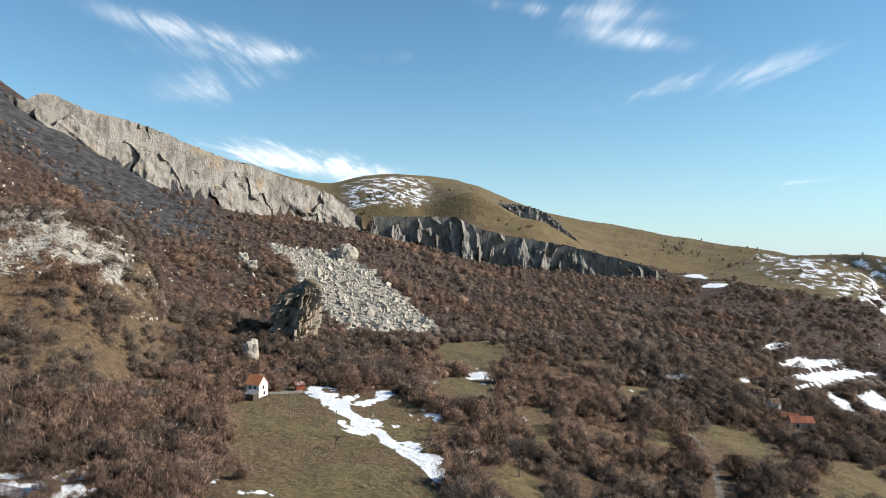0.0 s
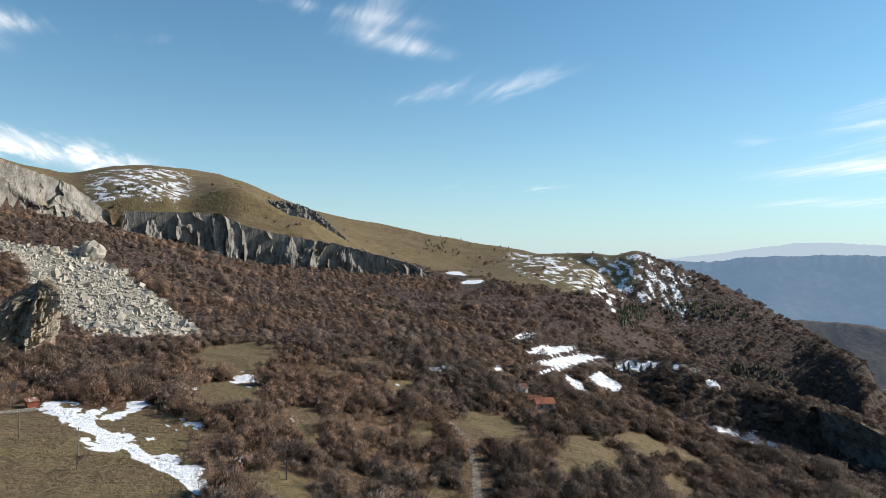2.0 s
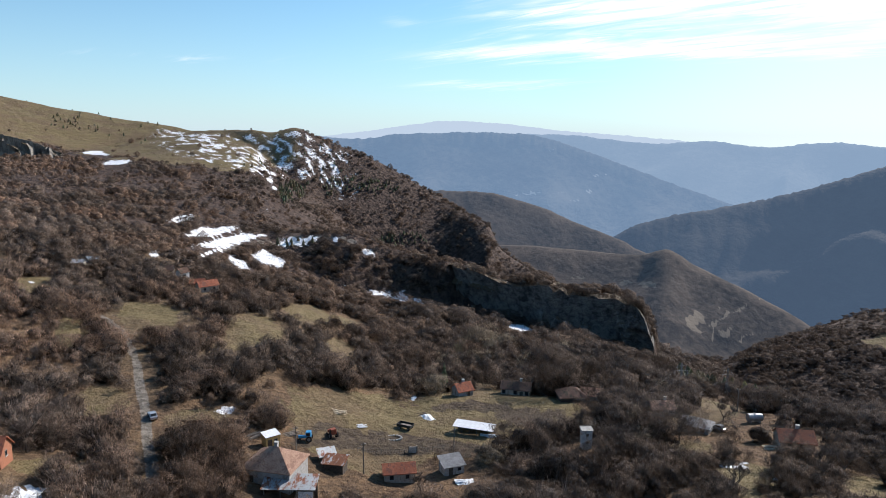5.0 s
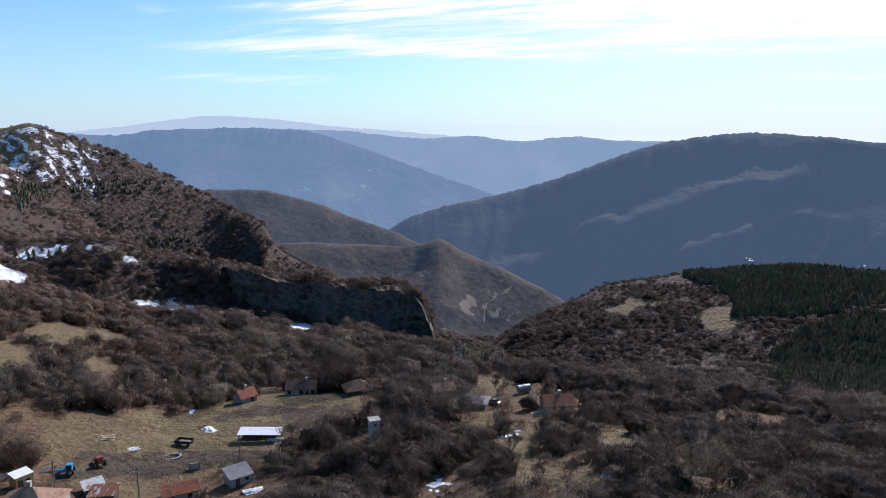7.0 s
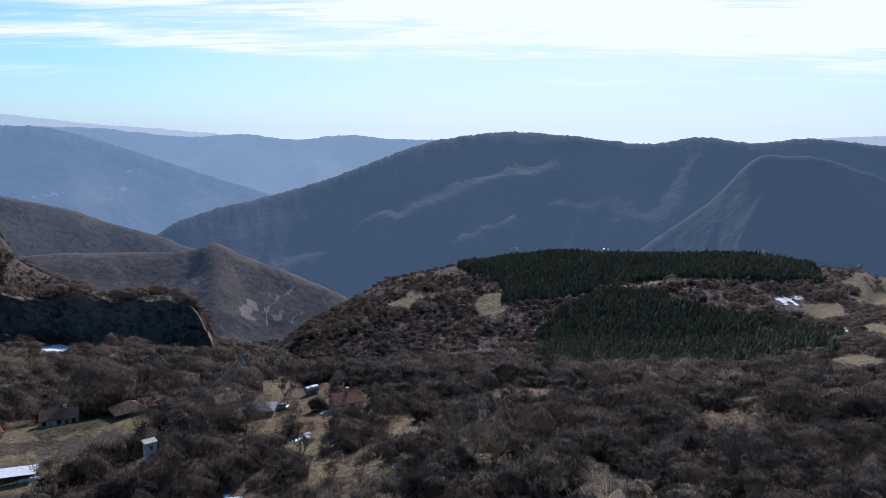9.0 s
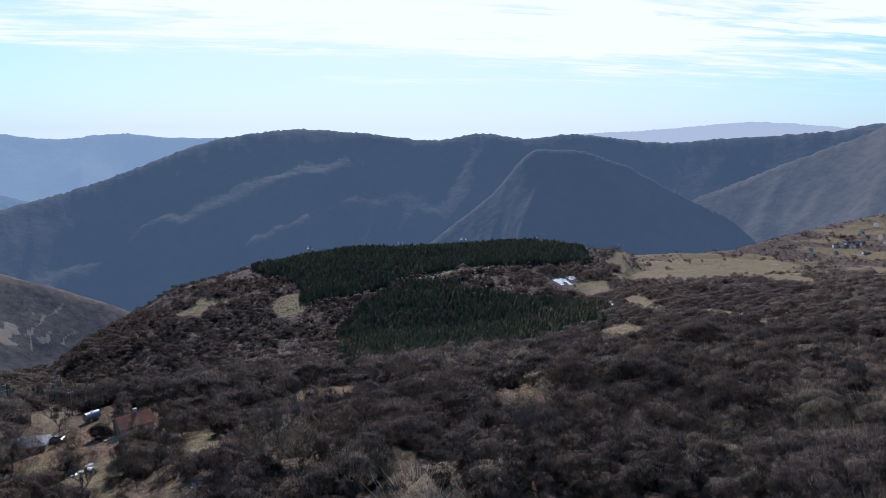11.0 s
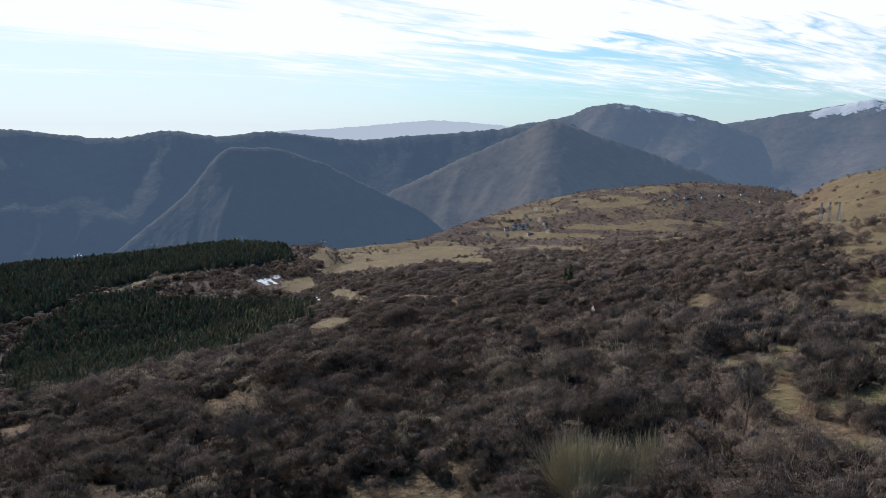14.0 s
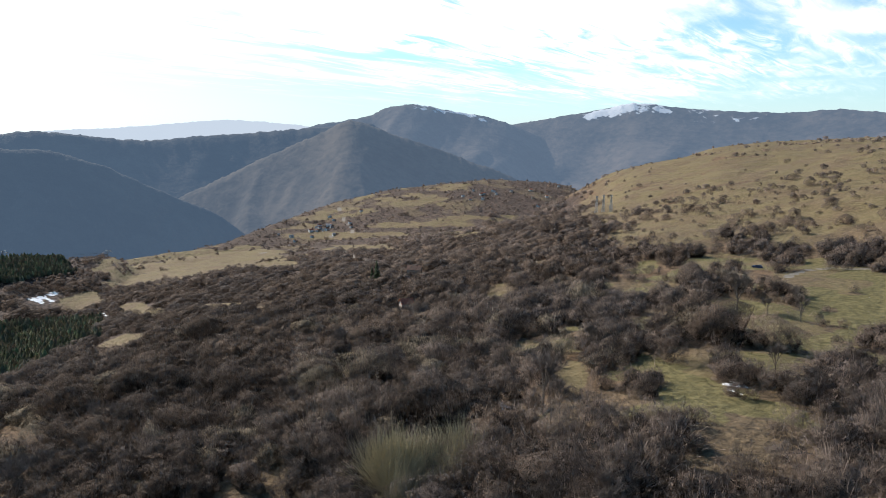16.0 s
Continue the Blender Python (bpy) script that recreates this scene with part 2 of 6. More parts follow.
FIELD_HILL = Ridge((113.3, 120.6, 123.4, 127.5, 133.9, 139.3, 146.1, 150.5, 152.5), (-10.2, -9.7, -9.3, -8.0, -5.8, -4.8, -4.15, -4.3, -4.6),
                   (113, 123, 135, 152), (1280, 1450, 1750, 1750), 0.12, back=0.3, round_by=60, fade=15)
PASTURE = Ridge((150, 153.8, 156.4, 160.7, 164.7, 168.5, 174.4, 182), (-6.5, -4.5, -3.1, -2.1, -1.4, -1.0, -0.3, 0.3),
                (150, 182), (950, 850), 0.1, back=0.15, round_by=80, fade=20)
LAND = (CLIFF_WEST, CLIFF_MID, CLIFF_UPPER, GRASS_STEP, SKYLINE, MOUND, TERRACE_SPUR, PINE_HILL, FIELD_HILL, PASTURE)


def height(az, r):
    """World height of the ground at a bearing and distance."""
    az, r = np.broadcast_arrays(np.asarray(az, float), np.asarray(r, float))
    shape = az.shape
    az, r = az.ravel(), r.ravel()
    z = land_floor(az, r)
    for ridge in LAND:
        z = np.maximum(z, ridge.height(az, r))
    # hay terraces on the near flank of the spur
    t = z / 7.0
    stepped = 7.0 * (np.floor(t) + step(0.55, 0.95, t - np.floor(t)))
    on = step(24, 27, az) * (1 - step(34, 38, az)) * step(430, 470, r) * (1 - step(585, 620, r))
    z = z + 0.22 * on * (stepped - z)
    x, y = spot(az, r)
    rough = np.clip(r / 300.0, 0.25, 1.6)
    z = z + rough * (1.6 * fbm(x / 70, y / 70, 3, 3) + 0.45 * fbm(x / 14, y / 14, 3, 9))
    return (z + EYE_Z).reshape(shape)
# ---- end of land ----

# ---- materials ----


class Nodes:
    """Short hands-off building of a node material."""

    def __init__(self, name, rough=0.9):
        self.mat = bpy.data.materials.new(name)
        self.mat.use_nodes = True
        self.nt = self.mat.node_tree
        self.bsdf = self.nt.nodes["Principled BSDF"]
        self.bsdf.inputs["Roughness"].default_value = rough
        self.bsdf.inputs["Specular IOR Level"].default_value = 0.2
        self.pos = self.nt.nodes.new("ShaderNodeTexCoord").outputs["Object"]

    def put(self, socket, v):
        if isinstance(v, (int, float)):
            socket.default_value = v
        elif isinstance(v, tuple):
            socket.default_value = v if len(v) == 4 else (*v, 1)
        else:
            self.nt.links.new(v, socket)

    def noise(self, scale, detail=4, rough=0.55, stretch=None, distort=0.0):
        n = self.nt.nodes.new("ShaderNodeTexNoise")
        n.inputs["Scale"].default_value, n.inputs["Detail"].default_value = scale, detail
        n.inputs["Roughness"].default_value, n.inputs["Distortion"].default_value = rough, distort
        v = self.pos
        if stretch:
            mp = self.nt.nodes.new("ShaderNodeMapping")
            mp.inputs["Scale"].default_value = stretch
            self.nt.links.new(v, mp.inputs[0])
            v = mp.outputs[0]
        self.nt.links.new(v, n.inputs["Vector"])
        return n.outputs["Fac"]

    def math(self, op, a, b=0.0):
        n = self.nt.nodes.new("ShaderNodeMath")
        n.operation = op
        self.put(n.inputs[0], a)
        self.put(n.inputs[1], b)
        return n.outputs[0]

    def ramp(self, v, lo, hi):
        n = self.nt.nodes.new("ShaderNodeMapRange")
        n.interpolation_type = "SMOOTHSTEP"
        n.inputs[1].default_value, n.inputs[2].default_value = lo, hi
        self.put(n.inputs[0], v)
        return n.outputs[0]

    def mix(self, f, a, b, blend="MIX"):
        n = self.nt.nodes.new("ShaderNodeMix")
        n.data_type, n.blend_type = "RGBA", blend
        self.put(n.inputs["Factor"], f)
        self.put(n.inputs["A"], a)
        self.put(n.inputs["B"], b)
        return n.outputs["Result"]

    def attr(self, name):
        n = self.nt.nodes.new("ShaderNodeAttribute")
        n.attribute_name = name
        return n

    def bump(self, h, strength, dist):
        n = self.nt.nodes.new("ShaderNodeBump")
        n.inputs["Strength"].default_value, n.inputs["Distance"].default_value = strength, dist
        self.put(n.inputs["Height"], h)
        self.put(self.bsdf.inputs["Normal"], n.outputs[0])

    def colour(self, c):
        self.put(self.bsdf.inputs["Base Color"], c)
        return self.mat


def ground_material():
    k = Nodes("hillside_ground", 0.95)
    wide, mid, fine, grit = k.noise(0.012, 5), k.noise(0.09, 5, 0.6), k.noise(0.6, 5, 0.65), k.noise(3.0, 3, 0.7)
    speck = k.math("ADD", k.math("MULTIPLY", fine, 0.6), k.math("MULTIPLY", mid, 0.4))
    litter = k.mix(k.ramp(speck, 0.35, 0.66), (0.066, 0.042, 0.027), (0.200, 0.126, 0.070))
    litter = k.mix(k.ramp(wide, 0.42, 0.62), litter, k.mix(k.ramp(fine, 0.3, 0.7), (0.060, 0.043, 0.028), (0.170, 0.120, 0.068)))
    crowns = k.noise(0.21, 3, 0.6)
    wood = k.mix(k.ramp(k.math("ADD", k.math("MULTIPLY", crowns, 0.7), k.math("MULTIPLY", fine, 0.3)), 0.40, 0.62), (0.032, 0.022, 0.018), (0.105, 0.070, 0.053))
    grass = k.mix(k.ramp(mid, 0.35, 0.65), (0.100, 0.077, 0.035), (0.148, 0.113, 0.054))
    grass = k.mix(k.ramp(fine, 0.35, 0.75), grass, (0.195, 0.150, 0.078))
    grass = k.mix(k.math("MULTIPLY", k.ramp(k.noise(0.035, 5, 0.65), 0.42, 0.62), 0.7), grass, k.mix(k.ramp(fine, 0.3, 0.7), (0.090, 0.060, 0.038), (0.165, 0.112, 0.066)))
    soil = k.mix(k.ramp(fine, 0.35, 0.7), (0.05, 0.036, 0.025), (0.105, 0.077, 0.05))
    slate = k.mix(k.ramp(k.noise(0.20, 6, 0.7, (1, 0.35, 0.8), 0.6), 0.38, 0.70), (0.024, 0.024, 0.027), (0.100, 0.096, 0.095))
    rock = k.mix(k.ramp(fine, 0.3, 0.7), (0.20, 0.185, 0.15), (0.46, 0.43, 0.38))
    path = k.mix(k.ramp(fine, 0.3, 0.7), (0.12, 0.104, 0.086), (0.235, 0.205, 0.17))
    a, b = k.attr("cover_a"), k.attr("cover_b")
    sa, sb = k.nt.nodes.new("ShaderNodeSeparateColor"), k.nt.nodes.new("ShaderNodeSeparateColor")
    k.put(sa.inputs[0], a.outputs["Color"])
    k.put(sb.inputs[0], b.outputs["Color"])
    jag = k.math("MULTIPLY", k.math("SUBTRACT", speck, 0.5), 1.1)

    def on(m, lo=0.38, hi=0.62):
        return k.ramp(k.math("ADD", m, jag), lo, hi)

    c = k.mix(on(sb.outputs[0]), litter, wood)
    c = k.mix(on(sa.outputs[0]), c, grass)
    moss = k.mix(k.ramp(fine, 0.3, 0.7), (0.075, 0.070, 0.024), (0.165, 0.140, 0.058))
    c = k.mix(k.math("MULTIPLY", on(b.outputs["Alpha"]), 0.75), c, moss)
    c = k.mix(on(sa.outputs[2]), c, slate)
    c = k.mix(on(a.outputs["Alpha"]), c, rock)
    c = k.mix(on(sb.outputs[1]), c, soil)
    c = k.mix(on(sb.outputs[2]), c, path)
    snow = k.mix(grit, (0.78, 0.80, 0.83), (0.90, 0.91, 0.93))
    torn = k.math("ADD", k.math("MULTIPLY", k.math("SUBTRACT", k.noise(0.22, 5, 0.7), 0.5), 1.6), k.math("MULTIPLY", k.math("SUBTRACT", k.noise(1.3, 3, 0.6), 0.5), 0.9))
    c = k.mix(k.ramp(k.math("ADD", sa.outputs[1], torn), 0.45, 0.58), c, snow)
    relief = k.math("ADD", k.math("MULTIPLY", mid, 3.0), k.math("MULTIPLY", k.math("MULTIPLY", crowns, sb.outputs[0]), 3.5))
    k.bump(k.math("ADD", relief, k.math("ADD", fine, k.math("MULTIPLY", grit, 0.3))), 0.9, 1.2)
    return k.colour(c)


def cliff_material(name, dark, light, warm, octaves=7, stretch=0.16, streak=0.5):
    """Weathered limestone: broad pale and stained fields, water streaks, cracks and warm scars."""
    k = Nodes(name, 0.92)
    flutes, mottle, crack = k.noise(0.22, octaves, 0.68, (1, 1, stretch), 0.4), k.noise(0.045, 5, 0.6), k.noise(0.7, 7, 0.72)
    field = k.noise(0.09, 6, 0.65, (1, 1, 0.6), 0.6)
    c = k.mix(k.ramp(k.math("ADD", k.math("MULTIPLY", flutes, streak), k.math("MULTIPLY", field, 1 - streak)), 0.36, 0.60), dark, light)
    c = k.mix(k.math("MULTIPLY", k.ramp(mottle, 0.54, 0.74), 0.8), c, warm)
    c = k.mix(k.math("MULTIPLY", k.ramp(k.noise(0.35, 4, 0.6, (1, 1, 0.07)), 0.56, 0.70), 0.30), c, (dark[0] * 0.7, dark[1] * 0.7, dark[2] * 0.72))
    c = k.mix(k.ramp(crack, 0.30, 0.44), (dark[0] * 0.55, dark[1] * 0.55, dark[2] * 0.55), c)
    # turf and soil on the ledges and along the rim
    geo, way = k.nt.nodes.new("ShaderNodeNewGeometry"), k.nt.nodes.new("ShaderNodeSeparateXYZ")
    k.nt.links.new(geo.outputs["True Normal"], way.inputs[0])
    turf = k.math("MULTIPLY", k.ramp(way.outputs[2], 0.45, 0.72), k.ramp(k.noise(0.4, 4, 0.7), 0.36, 0.50))
    c = k.mix(turf, c, k.mix(crack, (0.06, 0.044, 0.028), (0.15, 0.11, 0.065)))
    k.bump(k.math("ADD", k.math("MULTIPLY", flutes, 2.0), crack), 0.9, 1.2)
    return k.colour(c)


def boulder_material():
    k = Nodes("limestone_boulder", 0.9)
    n, f = k.noise(0.5, 5, 0.6), k.noise(4, 4, 0.6)
    rnd = k.nt.nodes.new("ShaderNodeNewGeometry").outputs["Random Per Island"]
    c = k.mix(k.ramp(n, 0.3, 0.7), (0.36, 0.325, 0.27), (0.52, 0.475, 0.40))
    c = k.mix(k.math("MULTIPLY", rnd, 0.55), c, (0.22, 0.195, 0.155))
    k.bump(f, 0.5, 0.1)
    return k.colour(c)


def hill_material(name, low, high, haze_glow, amount, snowy=False, patch=(0.8, 0.82, 0.85), grain=0.03):
    """A far range: bare woods with clearings, its haze mixed in as blue glow."""
    k = Nodes(name, 1.0)
    big, small = k.noise(0.0035, 6, 0.6), k.noise(grain, 5, 0.65)
    c = k.mix(k.ramp(k.math("ADD", k.math("MULTIPLY", big, 0.6), k.math("MULTIPLY", small, 0.4)), 0.36, 0.64), low, high)
    if snowy:
        s = k.attr("cover_a").outputs["Color"]
        c = k.mix(k.ramp(k.math("ADD", s, k.math("MULTIPLY", k.math("SUBTRACT", small, 0.5), 1.3)), 0.45, 0.6), c, patch)
    k.bump(k.math("ADD", k.math("MULTIPLY", big, 2.0), small), 0.55, 9.0 if grain < 0.05 else 3.0)
    k.colour(c)
    # haze as emission: the range itself glows, no air lies between
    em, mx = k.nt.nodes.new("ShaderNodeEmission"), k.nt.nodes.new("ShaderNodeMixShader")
    em.inputs["Color"].default_value = (*haze_glow, 1)
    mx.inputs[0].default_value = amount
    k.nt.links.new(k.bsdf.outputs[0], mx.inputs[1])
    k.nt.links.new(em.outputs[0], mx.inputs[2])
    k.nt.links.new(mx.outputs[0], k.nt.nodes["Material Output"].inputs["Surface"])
    return k.mat


def twig_material(name="bare_twigs"):
    k = Nodes(name, 0.9)
    c = k.attr("tint").outputs["Color"]
    c = k.mix(k.ramp(k.noise(2.5, 3), 0.3, 0.7), c, k.mix(1.0, c, (1.45, 1.4, 1.35), "MULTIPLY"))
    return k.colour(c)


def brush_material(name, size, open_share):
    """Fine bare twigs seen as a cloud: a fine broken mesh of upright strands that light passes through."""
    k = Nodes(name, 0.95)
    c = k.attr("tint").outputs["Color"]
    strand, fine = k.noise(1.0 / size, 2, 0.6, (1, 1, 0.38), 0.4), k.noise(2.3 / size, 2, 0.7, (1, 1, 0.6))
    puff = k.noise(0.16 / size, 2, 0.5)
    both = k.math("ADD", k.math("MULTIPLY", strand, 0.5), k.math("MULTIPLY", fine, 0.5))
    tone = k.mix(k.ramp(both, 0.40, 0.64), k.mix(1.0, c, (0.70, 0.69, 0.68), "MULTIPLY"), k.mix(1.0, c, (1.22, 1.20, 1.18), "MULTIPLY"))
    k.colour(k.mix(k.ramp(puff, 0.35, 0.65), k.mix(1.0, tone, (0.84, 0.84, 0.85), "MULTIPLY"), k.mix(1.0, tone, (1.12, 1.10, 1.08), "MULTIPLY")))
    dense = k.math("SUBTRACT", k.attr("tint").outputs["Alpha"], 0.5)
    thin = k.math("ADD", k.math("ADD", both, k.math("MULTIPLY", k.math("SUBTRACT", puff, 0.5), 0.25)), k.math("MULTIPLY", dense, 0.3))
    new_node, link = k.nt.nodes.new, k.nt.links.new
    through_light, body, holes, clear = new_node("ShaderNodeBsdfTranslucent"), new_node("ShaderNodeMixShader"), new_node("ShaderNodeMixShader"), new_node("ShaderNodeBsdfTransparent")
    link(k.bsdf.inputs["Base Color"].links[0].from_socket, through_light.inputs["Color"])
    body.inputs[0].default_value = 0.38
    link(k.bsdf.outputs[0], body.inputs[1])
    link(through_light.outputs[0], body.inputs[2])
    link(k.ramp(thin, open_share - 0.05, open_share + 0.05), holes.inputs[0])
    link(clear.outputs[0], holes.inputs[1])
    link(body.outputs[0], holes.inputs[2])
    link(holes.outputs[0], k.nt.nodes["Material Output"].inputs["Surface"])
    return k.mat


BRUSH = brush_material("bare_twig_brush", 0.15, 0.53)
VILLAGE_BRUSH = brush_material("bare_bush_brush", 0.24, 0.53)
MID_BRUSH = brush_material("bare_thicket_brush", 0.45, 0.52)
FAR_BRUSH = brush_material("bare_woods_brush", 0.7, 0.50)
GROUND, TWIGS, BOULDER = ground_material(), twig_material(), boulder_material()
PALE_CLIFF = cliff_material("pale_limestone_face", (0.15, 0.138, 0.122), (0.35, 0.325, 0.285), (0.33, 0.24, 0.15), 5, 0.8, 0.3)
GREY_CLIFF = cliff_material("grey_limestone_face", (0.085, 0.082, 0.076), (0.285, 0.268, 0.238), (0.20, 0.16, 0.115))

TAN_CRAG = cliff_material("tan_limestone_crag", (0.15, 0.125, 0.095), (0.42, 0.36, 0.28), (0.36, 0.27, 0.17))
DARK_CLIFF = cliff_material("dark_layered_rock", (0.040, 0.038, 0.036), (0.230, 0.215, 0.190), (0.13, 0.11, 0.085), 6, 1.4, 0.6)

# ---- meshes from arrays ----


def sheet(name, verts, faces, material, attrs=(), smooth=True, mesh_only=False):
    """One mesh from vertex and face arrays, with point colours."""
    me = bpy.data.meshes.new(name)
    faces = np.asarray(faces, np.int32)
    n = faces.shape[1]
    me.vertices.add(len(verts))
    me.vertices.foreach_set("co", np.asarray(verts, np.float32).ravel())
    me.loops.add(faces.size)
    me.loops.foreach_set("vertex_index", faces.ravel())
    me.polygons.add(len(faces))
    me.polygons.foreach_set("loop_start", np.arange(len(faces), dtype=np.int32) * n)
    me.polygons.foreach_set("use_smooth", np.full(len(faces), smooth))
    for key, values in attrs:
        at = me.attributes.new(key, "FLOAT_COLOR", "POINT")
        at.data.foreach_set("color", np.asarray(values, np.float32).ravel())
    me.update(calc_edges=True)
    me.materials.append(material)
    return me if mesh_only else new(name, me)


def grid_faces(rows, cols, wrap=False):
    i, j = np.meshgrid(np.arange(rows - 1), np.arange(cols if wrap else cols - 1), indexing="ij")
    a, b = i * cols + j, i * cols + (j + 1) % cols
    return np.stack([a, b, b + cols, a + cols], -1).reshape(-1, 4)


# ---- what covers the land: patches by bearing, distance, half-width (degrees), half-depth (m) ----
MEADOWS_A = (
    (31.3, 255, 2.4, 24), (35.5, 307, 2.0, 26), (38.0, 251, 1.5, 24), (38.7, 320, 1.3, 17),
    (-9.4, 226, 9.1, 35), (-10.3, 153, 10.4, 18), (-10.1, 244, 1.6, 29), (2.6, 372, 3.2, 53),
    (1.8, 277, 2.8, 27), (6.9, 165, 3.7, 16), (5.8, 173, 3.1, 12), (19.0, 179, 2.3, 11),
    (8.0, 233, 1.2, 27), (17.6, 244, 1.1, 19), (23.1, 264, 2.1, 23), (30.2, 237, 1.7, 18),
    (26.3, 164, 2.7, 6), (15.7, 306, 1.3, 17), (40.3, 172, 7.3, 27), (51.4, 188, 7.3, 26),
)
MEADOWS_B = (
    (15.6, 143, 2.7, 4), (68.2, 189, 2.4, 8), (69.7, 217, 2.0, 34), (67.7, 163, 2.0, 7),
    (72.4, 141, 2.3, 9), (72.6, 120, 1.0, 15), (80.6, 144, 1.5, 9), (79.0, 108, 1.8, 5),
    (76.6, 293, 3.0, 35), (88.1, 822, 1.6, 38), (115.7, 426, 2.6, 51),
    (120.1, 1010, 5.1, 173), (163.2, 160, 2.8, 11), (168.8, 195, 3.7, 23), (164.5, 327, 3.3, 25),
    (171.8, 279, 3.8, 23), (162.9, 140, 1.9, 13), (138.9, 139, 1.0, 10), (146.7, 291, 1.0, 30),
)
MEADOWS_C = (
    (169.0, 156, 3.3, 15), (170.6, 145, 1.0, 6), (158.0, 189, 1.8, 11), (149.2, 172, 1.4, 13),
    (136.2, 118, 1.2, 6), (129.8, 112, 1.2, 5), (153.1, 141, 1.4, 15), (159.2, 264, 2.2, 16),
    (-9.0, 190, 8.8, 34), (-12.0, 135, 6.0, 22), (-4.5, 150, 5.0, 22), (9.5, 113, 2.2, 8),
    (14.6, 115, 2.4, 8),
)
MEADOWS = MEADOWS_A + MEADOWS_B + MEADOWS_C
SNOW_A = (
    (-9.8, 268, 1.3, 9), (-8.3, 248, 1.6, 11), (-6.7, 222, 1.9, 10), (-5.0, 264, 0.7, 8),
    (-3.0, 196, 1.3, 8), (-1.2, 184, 1.3, 6), (-0.4, 174, 0.7, 4), (-1.0, 289, 0.5, 11),
    (3.3, 302, 0.8, 9), (-0.9, 238, 1.3, 6), (-19.2, 166, 1.3, 6), (-15.1, 157, 1.0, 2),
    (-22.9, 181, 0.7, 4), (-32.0, 180, 0.7, 8), (15.6, 311, 0.5, 3), (7.0, 238, 0.3, 5),
    (2.7, 310, 0.9, 8), (-0.4, 181, 0.3, 8), (8.7, 126, 1.6, 3), (14.0, 130, 2.0, 4),
)
SNOW_B = (
    (3.1, 194, 0.8, 6), (28.3, 169, 0.7, 2), (19.1, 367, 0.7, 9), (17.8, 274, 0.9, 2),
    (27.2, 239, 0.3, 6), (44.3, 201, 0.2, 3), (71.8, 148, 1.1, 2), (74.3, 140, 0.6, 2),
    (80.2, 111, 1.0, 2), (65.0, 124, 1.6, 3), (115.1, 674, 0.4, 38), (154.0, 87, 1.0, 2),
    (166.4, 135, 0.9, 4), (147.5, 121, 0.4, 2), (-31, 172, 4.5, 12), (9.2, 122, 2.2, 6),
    (14.6, 125, 2.4, 6),
)
SNOW = SNOW_A + SNOW_B
MUD_A = (
    (41.3, 162, 6.8, 6), (49.7, 192, 3.2, 5), (40.6, 160, 3.2, 2), (54.4, 185, 2.4, 9),
)
MUD = MUD_A


def patches(rows, az, r, blur=0.6, ragged=1.0):
    m = np.zeros(az.shape)
    lr = np.log(r) * 42
    n1, n2 = fbm(az * 1.1, lr, 4, 121), fbm(az * 1.4 + 30, lr * 1.2, 4, 131)
    for b, d, wb, wd in rows:
        u, v = (az - b) / wb + 0.55 * n1 * ragged, (r - d) / wd + 0.55 * n2 * ragged
        m = np.maximum(m, 1 - step(1 - blur, 1 + blur, np.sqrt(u * u + v * v)))
    return m


def trail(points, az, r, half):
    """A track through bearing and distance pairs."""
    x, y = spot(az, r)
    m = np.zeros(az.shape)
    px, py = spot(np.array([p[0] for p in points], float), np.array([p[1] for p in points], float))
    for x0, y0, x1, y1 in zip(px, py, px[1:], py[1:]):
        dx, dy = x1 - x0, y1 - y0
        t = np.clip(((x - x0) * dx + (y - y0) * dy) / (dx * dx + dy * dy), 0, 1)
        m = np.maximum(m, 1 - step(half * 0.6, half * 1.5, np.hypot(x - x0 - t * dx, y - y0 - t * dy)))
    return m


SNOW_STRIPS = (
    (2.7, ((-10.5, 270), (-9.0, 252), (-7.6, 234), (-6.2, 219))),
    (2.1, ((-5.5, 215), (-3.9, 197), (-2.2, 186), (-1.0, 177), (0.0, 168))),
    (2.0, ((-6.7, 251), (-4.3, 262))),
)
MUD_TRACKS = (
    (1.6, ((34.2, 153), (37.5, 157), (40.4, 159), (43.7, 162), (46.6, 160), (48.9, 157))),
    (1.2, ((36.8, 159), (39.3, 161), (43.0, 163))),
    (2.2, ((43.6, 167), (47.1, 164), (50.0, 160))),
)
TRAILS = (
    (1.1, ((22.6, 132), (22.5, 142), (22.3, 154), (22.3, 167), (22.1, 190), (21.8, 217), (21.0, 244), (19.8, 261))),
    (2.0, ((26.9, 472), (30.0, 537), (33.8, 571), (36.7, 558), (39.5, 537))),
    (2.5, ((114.8, 320), (116.5, 361), (118.1, 419))),
    (2.5, ((115.3, 352), (118.3, 419))),
    (1.8, ((125.3, 1111), (130.5, 1082), (133.4, 1042), (134.4, 752), (136.8, 623), (138.2, 493))),
    (1.8, ((132.0, 1418), (134.6, 1393), (133.8, 1495), (133.3, 1651))),
    (1.6, ((169.0, 280), (170.1, 301), (171.9, 310), (175.3, 306))),
)


